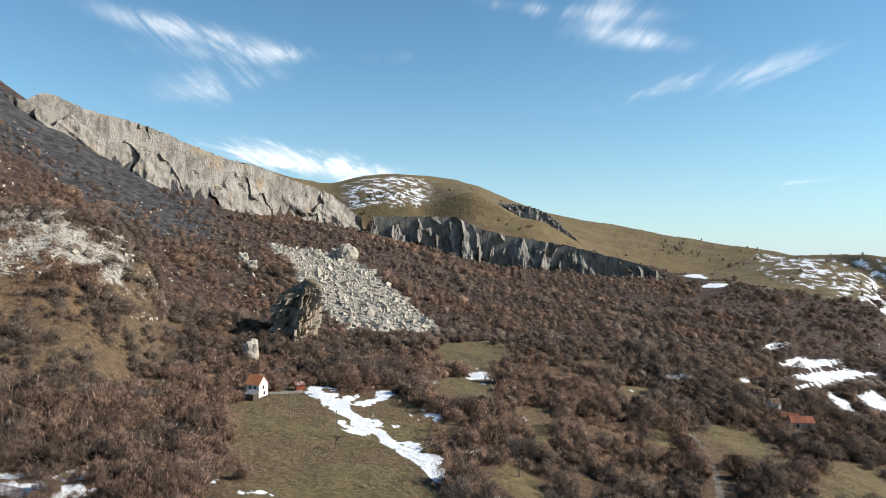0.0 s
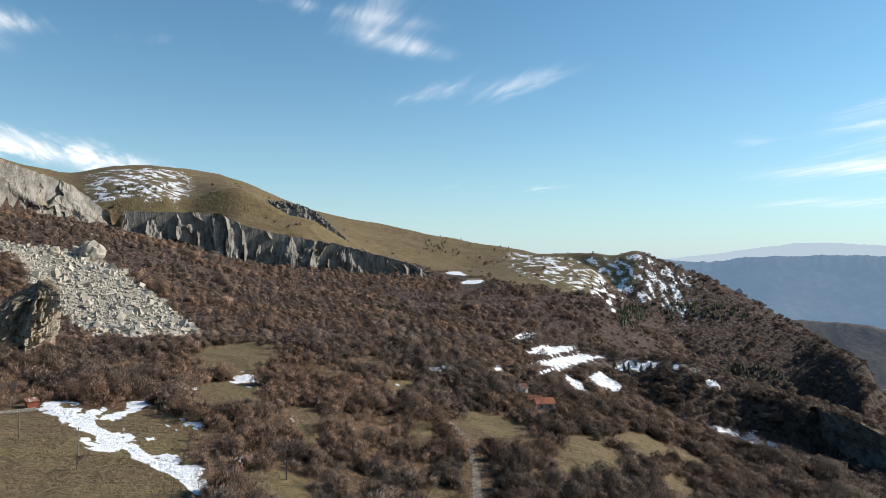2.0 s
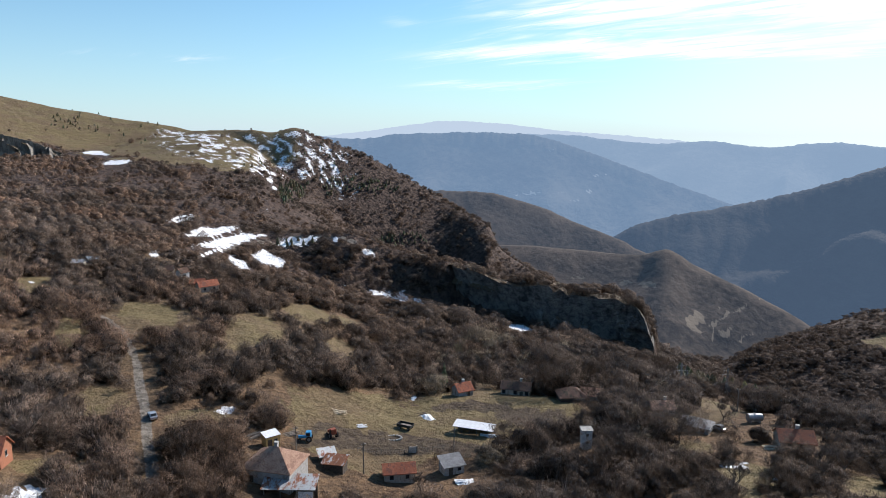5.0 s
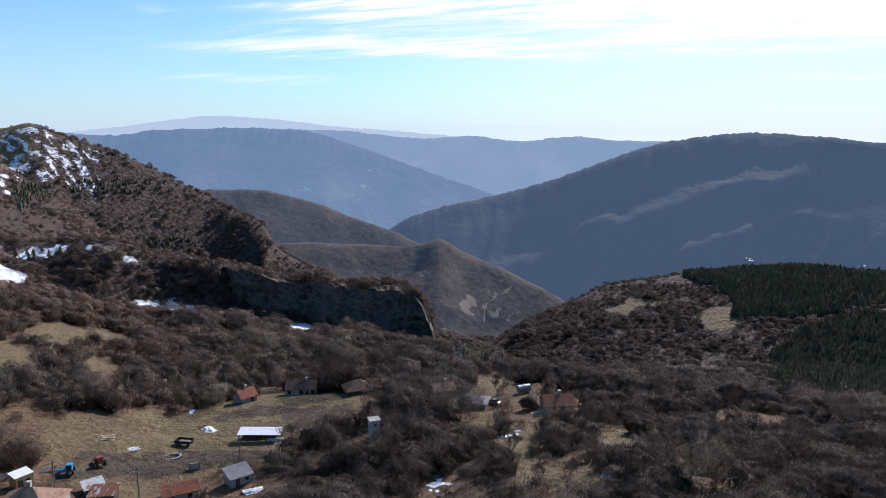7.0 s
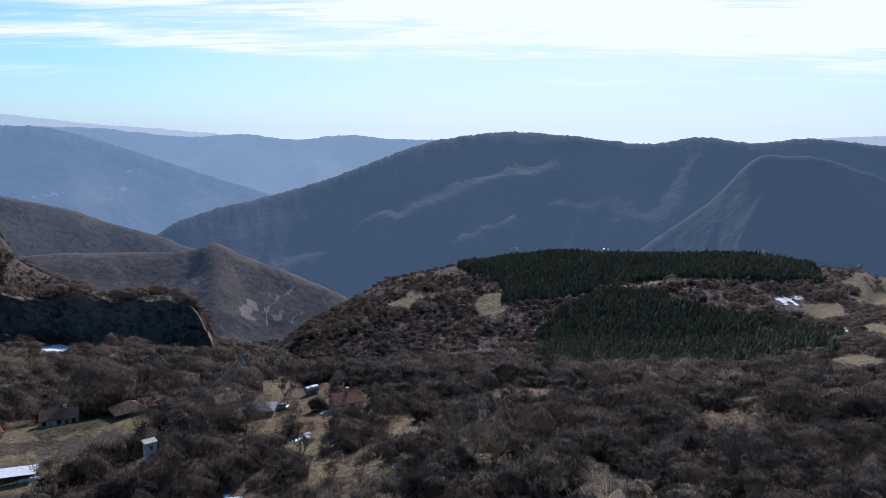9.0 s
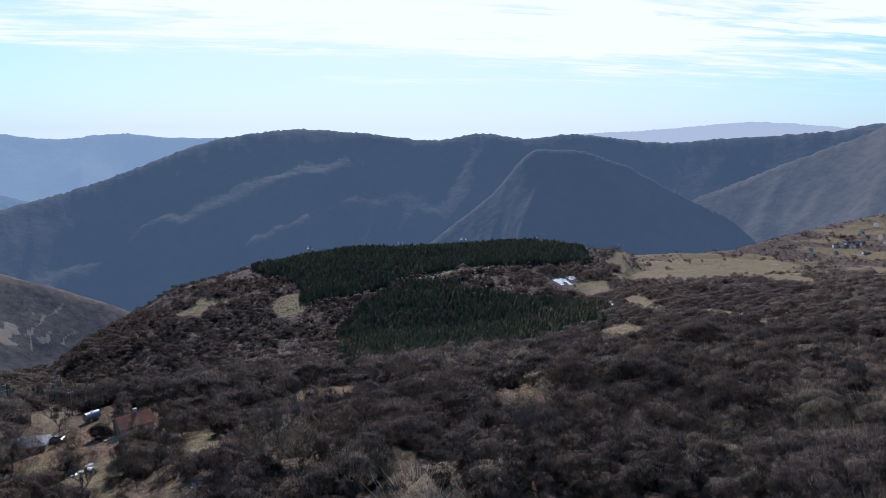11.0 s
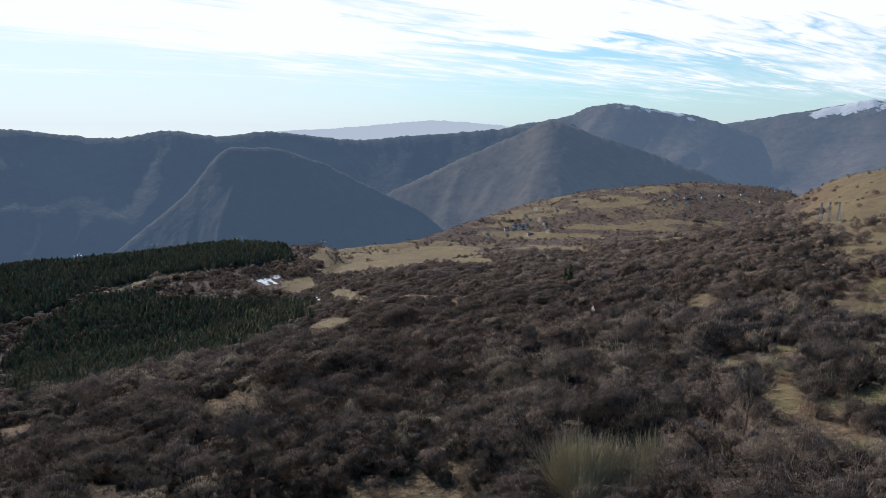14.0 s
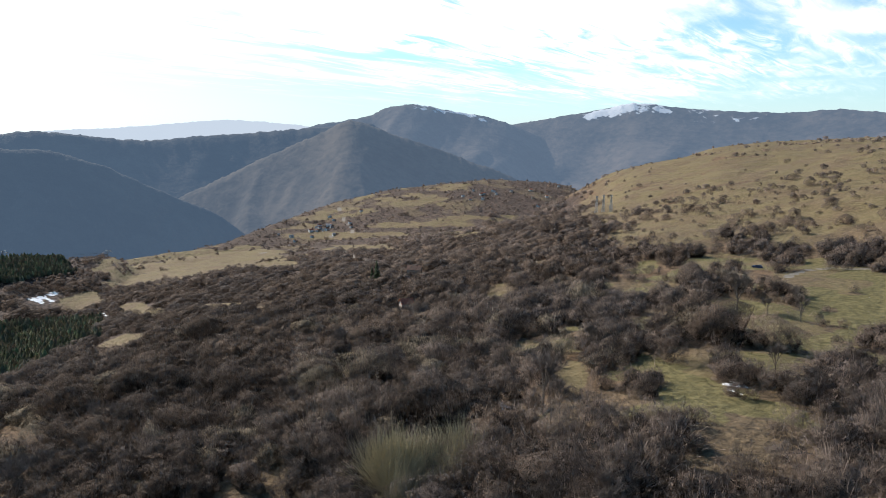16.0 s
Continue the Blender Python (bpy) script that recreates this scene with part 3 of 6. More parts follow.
SNOW_BANDS = (
    (25.9, -6.62, 1.28, 0.28, 0.20),
    (28.0, -7.70, 2.56, 0.38, 0.06),
    (29.5, -8.53, 3.32, 0.38, 0.13),
    (28.3, -9.30, 1.52, 0.16, 0.30),
    (30.0, -10.31, 0.96, 0.47, -0.48),
    (32.4, -10.14, 1.43, 0.70, -0.27),
    (34.7, -8.78, 2.06, 0.37, 0.12),
    (37.8, -8.61, 0.37, 0.33, 0.03),
    (41.0, -9.78, 0.54, 0.18, 0.04),
    (32.7, -3.85, 0.33, 0.23, 0.01),
    (33.0, -4.41, 0.28, 0.23, 0.01),
    (32.5, -6.05, 0.14, 0.38, 0.01),
    (20.2, -1.57, 1.01, 0.18, -0.10),
    (21.6, -2.27, 1.21, 0.19, 0.10),
    (23.7, -9.29, 0.47, 0.28, -0.01),
    (43.1, -13.51, 3.12, 0.40, -0.17),
    (40.4, -9.85, 0.46, 0.18, -0.06),
    (53.6, -15.93, 1.30, 0.32, -0.12),
    (49.5, -14.62, 0.61, 0.18, -0.05),
    (38.2, -12.30, 0.50, 0.17, -0.08),
    (55.1, -17.40, 0.73, 0.18, -0.02),
    (110.8, -12.33, 0.96, 0.19, 0.09),
    (111.8, -12.14, 0.48, 0.14, 0.10),
    (111.3, -12.66, 0.67, 0.12, -0.00),
)


def snow_bands(az, r, level, grow=0.0):
    """Snow lying along the terraces and under the rocks, by bearing and angle below eye level."""
    x, y = spot(az, r)
    n1, n2 = 0.10 * fbm(x / 30, y / 30, 4, 21), 0.42 * fbm(az * 1.9, level * 2.6, 3, 161)
    s = np.zeros(az.shape)
    for b, e, wb, we, lean in SNOW_BANDS:
        d = np.hypot((az - b) / (wb + grow * 0.5) + n1, (level - e - lean * (az - b)) / (we + grow) + n2)
        s = np.maximum(s, 1 - step(0.35, 1.30, d))
    foot = (az < 44) | (az > 66) | (r < TERRACE_SPUR.crest(az)[0] - 14)
    return s * (r > 300) * foot * ((r < 620) | (level > -7) | (az > 100))


FIELDS_SOUTH = (
    (123.4, -10.40, 6.0, 0.85, 0.03), (121.0, -9.85, 4.6, 0.40, 0.0), (133.4, -8.72, 5.2, 0.32, 0.0), (135.3, -9.86, 3.4, 0.28, 0.0), (139.9, -7.86, 5.0, 0.26, 0.03),
    (146.6, -7.23, 4.8, 0.24, 0.04), (127.7, -10.99, 2.6, 0.30, 0.0), (138.0, -5.60, 4.0, 0.42, 0.0), (132.9, -6.95, 3.6, 0.36, 0.10), (142.1, -4.78, 3.5, 0.30, 0.0),
    (143.6, -8.64, 2.6, 0.28, 0.05), (140.3, -6.20, 2.6, 0.22, 0.0), (130.0, -8.05, 2.4, 0.22, 0.08))
BANKS_SOUTH = (
    (113.6, -13.07, 1.7, 0.70, 0.0), (117.7, -13.96, 1.8, 0.55, -0.1), (122.9, -14.03, 2.2, 0.26, 0.0), (118.1, -16.27, 1.8, 0.24, 0.30), (122.8, -16.21, 3.2, 0.22, 0.10),
    (105.6, -11.33, 3.2, 0.28, 0.10), (102.0, -11.75, 2.6, 0.24, 0.20), (80.9, -14.03, 1.2, 0.75, 0.40), (82.6, -13.60, 1.6, 0.36, 0.0), (80.1, -14.55, 1.1, 0.30, 0.0),
    (92.6, -22.13, 1.4, 0.20, 0.20), (79.6, -20.01, 2.8, 0.26, 0.20), (82.8, -19.30, 2.8, 0.20, 0.10))


def field_bands(rows, az, r, level):
    """Mown fields and bare banks, seen by bearing and angle below eye level."""
    x, y = spot(az, r)
    n1, n2 = 0.35 * fbm(x / 60, y / 60, 3, 221), 0.45 * fbm(x / 38, y / 38, 3, 223)
    m = np.zeros(az.shape)
    for b, e, wb, we, lean in rows:
        m = np.maximum(m, 1 - step(0.7, 1.25, np.hypot((az - b) / wb + n1, (level - e - lean * (az - b)) / we + n2)))
    return m * (r > 200) * (1 - 0.65 * step(126, 130, az) * step(-8.2, -7.4, level) * step(-0.1, 0.3, fbm(x / 45, y / 22, 3, 227)))


def hedges(az, r):
    """Winding hedgerows between the eastern fields."""
    x, y = spot(az, r)
    n = np.abs(fbm((x - 0.3 * y) / 120, (y + 0.3 * x) / 52, 2, 211))
    return (1 - step(0.02, 0.075, n)) * step(112, 116, az) * step(480, 560, r)


def glades(az, r):
    x, y = spot(az, r)
    n = fbm(x / 17, y / 17, 3, 181) + 0.6 * step(146, 172, az) * step(105, 150, r) - 0.33 + 0.25 * fbm(x / 60, y / 60, 2, 183)
    return step(0.10, 0.42, n) * step(122, 136, az) * step(95, 125, r) * (r < 340)


def in_scree(az, r):
    """The fan of fallen rock: wide above, drawn out to the lower right."""
    t = (r - 452) / 200.0
    x, y = spot(az, r)
    az = az + 0.5 * fbm(x / 12, y / 12, 3, 171)
    lo, hi = np.where(t < 0.4, -6.9 - 12.0 * t, -11.7 - 3.8 * (t - 0.4)), 0.8 - 8.3 * t
    return step(-0.02, 0.03, t) * (1 - step(1.0, 1.06, t)) * step(lo - 0.3, lo + 0.3, az) * (1 - step(hi - 0.3, hi + 0.3, az))


def cover(az, r):
    """Shares of grass, snow, slate, rock, wood, soil and path, each 0 to 1."""
    x, y = spot(az, r)
    wob = 0.35 * fbm(x / 30, y / 30, 4, 21)
    big = fbm(x / 150, y / 150, 3, 33)
    z = height(az, r)
    g = patches(MEADOWS, az, r, 0.22, 0.35)
    level = np.degrees(np.arctan2(z - EYE_Z, r))
    # mossy glades between the bushes on the eastern slope
    g = np.maximum(g, 0.85 * glades(az, r))
    g = np.maximum(g, 0.42 * (az > 60) * step(0.55, 0.95, big + 0.6 * wob + 0.5 * fbm(x / 40, y / 40, 3, 61)))
    # open pasture: the bare dome, and the slope to the east
    R, _ = SKYLINE.crest(az)
    dome = step(-18, -14, az) * (1 - step(36, 44, az)) * step(-500, -380, r - R) * (r > 640)
    drop = level - curve(SKYLINE.b, SKYLINE.a, az)
    dome = dome * np.maximum(1 - step(14, 18, az), step(-3.3, -2.6, drop + 1.2 * wob) * (1 - step(33, 37, az)))
    dome = np.maximum(dome, ((az > -7) & (az < 15) & (r > CLIFF_MID.crest(az)[0])) * 1.0)
    east = step(150, 158, az + 3 * wob) * step(300, 420, r)
    fields = step(112, 118, az) * step(800, 950, r) * (1 - step(153, 157, az))
    strips = 0.05 + 0.45 * step(0.02, 0.35, fbm((x - 0.35 * y) / 160, (y + 0.35 * x) / 60, 4, 45) - 0.02)
    g = np.maximum(g, np.maximum(dome * 0.95, np.maximum(east * (0.30 + 0.38 * step(-10.5, -7.0, level) + 0.40 * step(-0.3, 0.3, fbm(x / 24, y / 24, 4, 47))), fields * strips)))
    hedge = hedges(az, r)
    g = g * (1 - 0.8 * hedge)
    g = np.maximum(g, field_bands(FIELDS_SOUTH, az, r, level) * (1 - 0.5 * hedge * (az > 128)))
    bank = field_bands(BANKS_SOUTH, az, r, level)
    g = np.maximum(g, 0.9 * bank)
    s = patches(SNOW, az, r, 0.35, 1.5) * np.where(r > 430, 1, step(-0.6, -0.1, fbm(x / 5, y / 5, 3, 141)))
    for half, pts in SNOW_STRIPS:
        s = np.maximum(s, trail(pts, az + 0.25 * wob, r * (1 + 0.012 * fbm(x / 9, y / 9, 3, 161)), half))
    strip = step(-0.35, 0.35, fbm(az * 2.4, level * 13.0, 3, 151))
    deep = -curve((23, 27, 33, 38, 41), (1.6, 2.4, 3.8, 4.3, 3.6), az)
    knoll = step(22, 26, az) * (1 - step(38, 41.5, az)) * step(deep - 0.5, deep + 0.5, drop) * (1 - step(-0.35, -0.1, drop))
    west = step(-9.5, -7.5, az) * (1 - step(-2.5, 1.0, az)) * step(-2.9, -2.2, drop) * (1 - step(-0.3, -0.1, drop)) * (r > 1000)
    s = np.maximum(s, np.maximum(knoll, west) * (0.10 + 0.56 * strip) * (r < R))
    s = np.maximum(s, snow_bands(az, r, level))
    slate = (1 - step(-27, -10, az)) * step(480, 640, r) * (1 - step(10, 60, r - CLIFF_WEST.crest(az)[0]))
    slate = slate * step(-0.35, 0.1, big + 0.5 - 0.03 * (az + 30))
    rock = np.maximum(patches(((-32.5, 405, 6.5, 62), (-27.5, 385, 4.0, 40)), az + 2 * wob, r, 0.5, 0.9) * 0.66, 0.9 * in_scree(az, r))
    wood = np.maximum(step(360, 520, r), step(280, 380, r) * (az > 55) * (az < 125)) * (1 - dome) * (1 - east) * (1 - 0.4 * fields)
    soil = patches(MUD, az, r)
    for half, pts in MUD_TRACKS:
        soil = np.maximum(soil, 0.95 * trail(pts, az, r, half))
    path = np.zeros(az.shape)
    for half, pts in TRAILS:
        path = np.maximum(path, trail(pts, az, r, half))
    return g, s, slate, rock, wood, soil, path


def build_ground():
    fine = np.arange(-38.0, 180.01, 0.34)
    az = np.concatenate([fine, np.arange(183.0, 321.0, 3.0)])
    rr = np.concatenate([[20.0, 45.0], np.exp(np.linspace(math.log(62), math.log(2300), 290)), [2700, 3300, 4000, 4850]])
    A, Rr = np.meshgrid(az, rr)
    Aw = np.where(A > 180, np.where(A > 252, -38.0, 180.0), A)
    # the hidden side behind the camera joins both edges
    t = step(183, 320, np.clip(A, 183, 320))
    Z = np.where(A > 180.5, (1 - t) * height(np.full(A.shape, 180.0), Rr) + t * height(np.full(A.shape, -38.0), Rr), height(Aw, Rr))
    X, Y = spot(A, Rr)
    V = np.stack([X, Y, Z], -1).reshape(-1, 3)
    F = grid_faces(len(rr), len(az), True)
    c = cover(Aw.ravel(), Rr.ravel())
    ca, cb = np.stack(c[:4], -1), np.stack([c[4], c[5], c[6], glades(Aw.ravel(), Rr.ravel())], -1)
    centre = len(V)
    V = np.vstack([V, [[0, 0, Z[0].mean()]]])
    F = F[:, ::-1]
    ca, cb = np.vstack([ca, [[0, 0, 0, 0]]]), np.vstack([cb, [[0, 0, 0, 0]]])
    ob = sheet("ground", V, F, GROUND, (("cover_a", ca), ("cover_b", cb)))
    bm = bmesh.new()
    bm.from_mesh(ob.data)
    bm.verts.ensure_lookup_table()
    for j in range(len(az)):
        bm.faces.new((bm.verts[centre], bm.verts[(j + 1) % len(az)], bm.verts[j]))
    bm.to_mesh(ob.data)
    bm.free()
    tagged(ob, "winter hillside of brown scrub, dry grass and patches of old snow", "ground", kind="structure")


build_ground()

# ---- cliffs ----


def build_cliff(name, label, ridge, b0, b1, material, foot, lean, lumps, seed, slab=1.0, dip=0.0, butt=1.0, beds=1.3, grit=1.0, hollows=()):
    """A rock face that stands out of the slope under a crest line."""
    az = np.arange(b0, b1, 0.055)
    rows = 30
    s = np.linspace(0, 1, rows)[:, None]
    R, Z = ridge.crest(az)
    base = height(az, R - foot) - 3.0
    run = np.radians(az) * R
    ragged = (1.3 / slab + 0.9 * (beds > 2)) * fbm(run / 9, run * 0, 4, seed) + 1.0 * fbm(run / 2.5, run * 0, 2, seed + 5)
    top = np.maximum(Z + EYE_Z + 1.5 + ragged, base + 0.4)
    H = top - base
    z = base + s * H
    fade = np.minimum(1, H / 12)
    big = fbm(run / 34 + 0.2 * s, s * 0.8 + run * 0, 3, seed + 11)
    col = np.abs(fbm((run + dip * z) / (9 * slab), s * H / 45, 3, seed + 17))
    ledge = fbm(run / 22, (z + dip * 0.5 * run) / (4.2 * slab), 3, seed + 23)
    small = fbm(run / 3.0, z / 8.0, 3, seed + 31)
    w = run / (17 * slab) + 1.7 * fbm(run / (48 * slab), s * 0.5 + run * 0, 3, seed + 37) + 0.16 * fbm(run / 8, z / 26, 2, seed + 43) + dip * z / 60
    saw = (w - np.floor(w)) * (0.35 + 0.9 * vnoise(np.floor(w), np.floor(w) * 0 + 3, seed + 39))
    out = fade * (-butt * lumps * saw + 0.8 * lumps * big - 0.5 * lumps * col + beds * ledge + 1.4 * grit * small)
    for b, up, wb, ws, deep in hollows:
        d = np.hypot((az - b - 0.9 * (s - up)) / wb, (s - up) / ws) + 0.25 * fbm(run / 14, z / 14, 2, seed + 47)
        out = out - deep * fade * (1 - step(0.65, 1.05, d))
    rad = R - foot * 0.45 * (1 - s) * lean - 2.0 - out
    X, Y = spot(az[None, :] + 0 * s, rad)
    V = [np.stack([X, Y, z], -1)]
    for back in (0.5, 5.0, 22.0):
        bx, by = spot(az, R + back)
        V.append(np.stack([bx, by, np.where(back < 3, top - 0.3, height(az, R + back) - 1.5)], -1)[None])
    V = np.concatenate(V, 0)
    ob = sheet(name, V.reshape(-1, 3), grid_faces(V.shape[0], len(az)), material, smooth=False)
    return tagged(ob, label, "cliff", kind="structure")


build_cliff("cliff_west", "long pale limestone cliff band above a dark slate slope", CLIFF_WEST, -32.7, -6.6, PALE_CLIFF, 12, 1.0, 12.0, 41, 2.6, 0.8, 1.0, 1.5, 0.9,
            ((-29.4, 0.80, 0.6, 0.20, 18.0), (-27.2, 0.80, 1.0, 0.16, 22.0), (-25.2, 0.76, 1.5, 0.14, 26.0), (-23.0, 0.74, 1.1, 0.09, 18.0), (-18.4, 0.62, 0.5, 0.16, 16.0), (-10.6, 0.7, 0.35, 0.4, 10.0)))
build_cliff("cliff_mid", "fluted grey limestone cliff below a grassy dome", CLIFF_MID, -6.2, 18.6, GREY_CLIFF, 12, 1.0, 14.0, 52, 1.9, 0.0, 1.5, 0.5, 1.1)
build_cliff("cliff_upper", "low grey rock band in the pasture", CLIFF_UPPER, 0.2, 11.2, GREY_CLIFF, 10, 1.0, 2.5, 63)
build_cliff("cliff_spur", "dark layered limestone cliff ending a wooded spur", TERRACE_SPUR, 44.5, 64.6, DARK_CLIFF, 9, 1.0, 11.0, 74, 1.6, 0.15, 1.2, 2.2, 1.8,
            ((48.6, 0.5, 0.4, 0.6, 8.0), (51.6, 0.5, 0.35, 0.7, 10.0), (56.0, 0.5, 0.45, 0.8, 14.0), (58.6, 0.7, 0.3, 0.5, 7.0), (60.8, 0.4, 0.3, 0.6, 8.0)))

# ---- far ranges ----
# haze colours that the far ranges are made to glow with
HAZE_GLOW = (0.115, 0.179, 0.273)
HAZE_GLOW_EAST = (0.135, 0.192, 0.277)


FAR_FIELDS = (
    (53.89, -4.85, 1.30, 0.17, -0.01), (58.48, -4.58, 0.38, 0.14, 0.05), (57.57, -5.37, 0.43, 0.10, 0.17),
    (55.75, -1.30, 0.25, 0.08, 0.02), (59.42, -3.29, 0.83, 0.08, 0.10), (56.55, -4.72, 0.36, 0.08, 0.05))
GORGE_BANKS = (
    (67.93, -14.39, 0.98, 0.62, 0.33), (69.01, -15.01, 0.28, 0.82, 4.42), (69.68, -13.85, 0.75, 0.21, 0.74),
    (71.05, -13.04, 0.95, 0.17, 0.65), (70.04, -15.20, 0.42, 0.48, 0.04), (71.30, -15.32, 0.61, 0.14, 0.65),
    (61.85, -11.76, 1.71, 0.24, 0.06), (63.81, -11.85, 0.64, 0.21, 0.01), (58.12, -11.62, 1.07, 0.17, -0.01))


def build_range(label, ridge, depth, material, seed, relief=55.0, snow_top=None, banks=(), wide=0.36, spurs=()):
    az = np.arange(ridge.b[0] - 4, ridge.b[-1] + 4, 0.15 if banks else 0.2)
    s = np.concatenate([[-0.12, -0.04], np.linspace(0, 1, 110 if banks else 42) ** 1.15])[:, None]
    R, Z = ridge.crest(az)
    r = R - s * depth
    z = ridge.height(az[None, :] + 0 * s, r)
    run = np.radians(az) * R
    sp = np.clip(s, 0, 1)
    gully = np.abs(fbm(run / (depth * wide) + 0.36 / wide * 0.9 * s, s * 0.9 + run * 0, 4, seed))
    z = z - relief * np.minimum(1, sp * 3.2) * (gully - 0.30 * step(0.0, 0.35, sp)) + 2.5 * fbm(run / 60, r / 60, 3, seed + 3)
    for b0, b1, slope, apart, tall in spurs:
        lev = np.degrees(np.arctan2(z, r))
        ph = (lev - slope * az) / apart + 0.35 * fbm(run / 420, r / 420, 3, seed + 31)
        crest = 1 - np.abs(2 * (ph - np.floor(ph)) - 1)
        z = z + tall * (crest ** 1.3 - 0.5) * step(0.04, 0.30, sp) * step(b0, b0 + 5, az) * (1 - step(b1 - 10, b1, az))
    z = z + 5.0 * np.clip((R - 1000) / 1500, 0.12, 1) * np.abs(fbm(run / 14, run * 0, 3, seed + 8)) * (s >= 0) * (s < 0.05)
    X, Y = spot(az[None, :] + 0 * s, r)
    V = np.stack([X, Y, z + EYE_Z], -1)
    w = np.zeros(z.shape)
    if snow_top:
        b0, b1, low = snow_top
        w = (1 - step(low * 0.3, low, sp)) * step(b0, b0 + 2, az) * (1 - step(b1 - 3, b1, az)) * (0.50 + 0.60 * fbm(run / 130, r / 45, 4, seed + 13))
    level = np.degrees(np.arctan2(z, r))
    for b, e, wb, we, lean in banks:
        d = np.hypot((az[None, :] - b) / wb + 0.9 * fbm(run / 13, r / 13, 3, seed + 21), (level - e - lean * (az[None, :] - b)) / we + 0.9 * fbm(run / 15, r / 15, 3, seed + 25))
        w = np.maximum(w, 0.75 * (1 - step(0.5, 1.3, d)))
    ob = sheet("backdrop_range", V.reshape(-1, 3), grid_faces(V.shape[0], len(az)), material,
               (("cover_a", np.stack([w, w, w, w], -1).reshape(-1, 4)),))
    return tagged(ob, label, "mountain", kind="structure")


FAR_RIDGE = Ridge((36, 40.1, 42.8, 45.6, 49.4, 52.9, 54.6, 58.5, 62.5, 66.1, 70.3, 73), (-0.2, -0.5, -0.1, 0.0, 0.1, 0.0, -0.2, -1.4, -2.8, -4.1, -5.5, -6.6),
                  (36, 73), (3500, 3300), 0.42, fade=40)
FAR_BACK = Ridge((48, 52.9, 56.9, 63.8, 67.5, 71.7, 76.2, 79.4, 86), (-0.1, 0.0, -0.1, -0.7, -0.5, -0.9, -0.5, -0.8, -0.9), (48, 86), (4300, 4200), 0.42, fade=10)
HAZE_EAST = Ridge((41, 43.6, 47.3, 51.6, 56.9, 61.5, 66), (0.2, 0.6, 1.0, 0.8, 0.2, -0.1, -0.5), (41, 66), (4700, 4700), 0.6, fade=10)
HAZE_SOUTH = Ridge((109, 113.1, 116.4, 121.0, 125.0, 129.8, 134), (-0.8, -0.4, -0.2, 0.2, 0.5, 0.2, -0.4), (109, 134), (4700, 4700), 0.6, fade=10)
DARK_MOUNTAIN = Ridge((59, 61.0, 63.3, 68.5, 73.2, 77.7, 82.0, 86.0, 89.2, 93.6, 97.2, 100.3, 104.0, 107.5, 111.2, 116.0, 118.7, 122.3, 126.4, 130.7, 136),
                      (-9.7, -8.1, -6.95, -5.65, -4.45, -2.8, -1.2, -0.45, -0.15, -0.4, -0.8, -1.05, -0.45, -0.85, -0.5, -0.9, -1.1, -0.8, -0.5, -0.1, 0.4),
                      (59, 70, 90, 136), (2000, 2250, 2600, 3000), 0.63, fade=30)
STEEP_SPUR = Ridge((97, 99.6, 104.7, 108.9, 111.3, 115.5, 119.7, 123.9), (-12, -9.7, -5.7, -1.75, -1.75, -2.9, -5.0, -7.0), (97, 124), (1950, 2050), 0.76, fade=30)
LONG_SPUR = Ridge((119, 122.7, 127.8, 131.9, 134.3, 138, 143, 148), (-6.4, -4.7, -2.3, -0.5, 0.55, -0.6, -2.2, -4), (119, 148), (2500, 2600), 0.52, fade=75)
SNOW_PEAK = Ridge((126, 128.6, 131.4, 134.1, 136.0, 137.3, 139.5, 142.2, 145.7, 148.5, 152), (-1.5, -0.9, 0.1, 0.6, 1.0, 1.6, 1.9, 1.5, 0.9, 0.0, -1.5),
                  (126, 152), (3400, 3500), 0.48, fade=20)
LONG_PEAK = Ridge((143, 147.7, 150.0, 154.0, 157.4, 160.4, 164.1, 168.3, 171.2, 173, 179), (-0.3, 0.4, 0.8, 1.5, 2.1, 1.8, 1.5, 1.4, 1.6, 1.5, 1.2),
                  (143, 179), (3700, 3500), 0.45, fade=20)

WOODS, CLEAR = (0.018, 0.018, 0.017), (0.090, 0.074, 0.056)
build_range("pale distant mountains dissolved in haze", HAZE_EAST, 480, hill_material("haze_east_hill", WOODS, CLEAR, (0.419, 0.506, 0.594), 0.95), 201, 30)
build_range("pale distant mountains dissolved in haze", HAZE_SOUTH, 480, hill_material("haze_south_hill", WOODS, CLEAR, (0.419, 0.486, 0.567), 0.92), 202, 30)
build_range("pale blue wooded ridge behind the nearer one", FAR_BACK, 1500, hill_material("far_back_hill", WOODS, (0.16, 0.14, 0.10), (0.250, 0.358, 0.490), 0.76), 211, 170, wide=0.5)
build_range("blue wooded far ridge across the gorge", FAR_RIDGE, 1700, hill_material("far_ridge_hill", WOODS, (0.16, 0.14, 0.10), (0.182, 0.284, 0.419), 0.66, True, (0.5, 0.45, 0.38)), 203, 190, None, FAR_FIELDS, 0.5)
build_range("dark wooded mountain across the valley", DARK_MOUNTAIN, 1200, hill_material("dark_mountain_hill", WOODS, (0.080, 0.066, 0.050), HAZE_GLOW, 0.40), 204, 75, wide=0.6, spurs=((62, 100, 0.42, 4.4, 34.0),))
build_range("wooded ridge stepping down into the gorge", GORGE_RIDGE, 760, hill_material("gorge_ridge_hill", (0.010, 0.009, 0.008), (0.105, 0.078, 0.056), HAZE_GLOW, 0.17, grain=0.08), 209, 60)
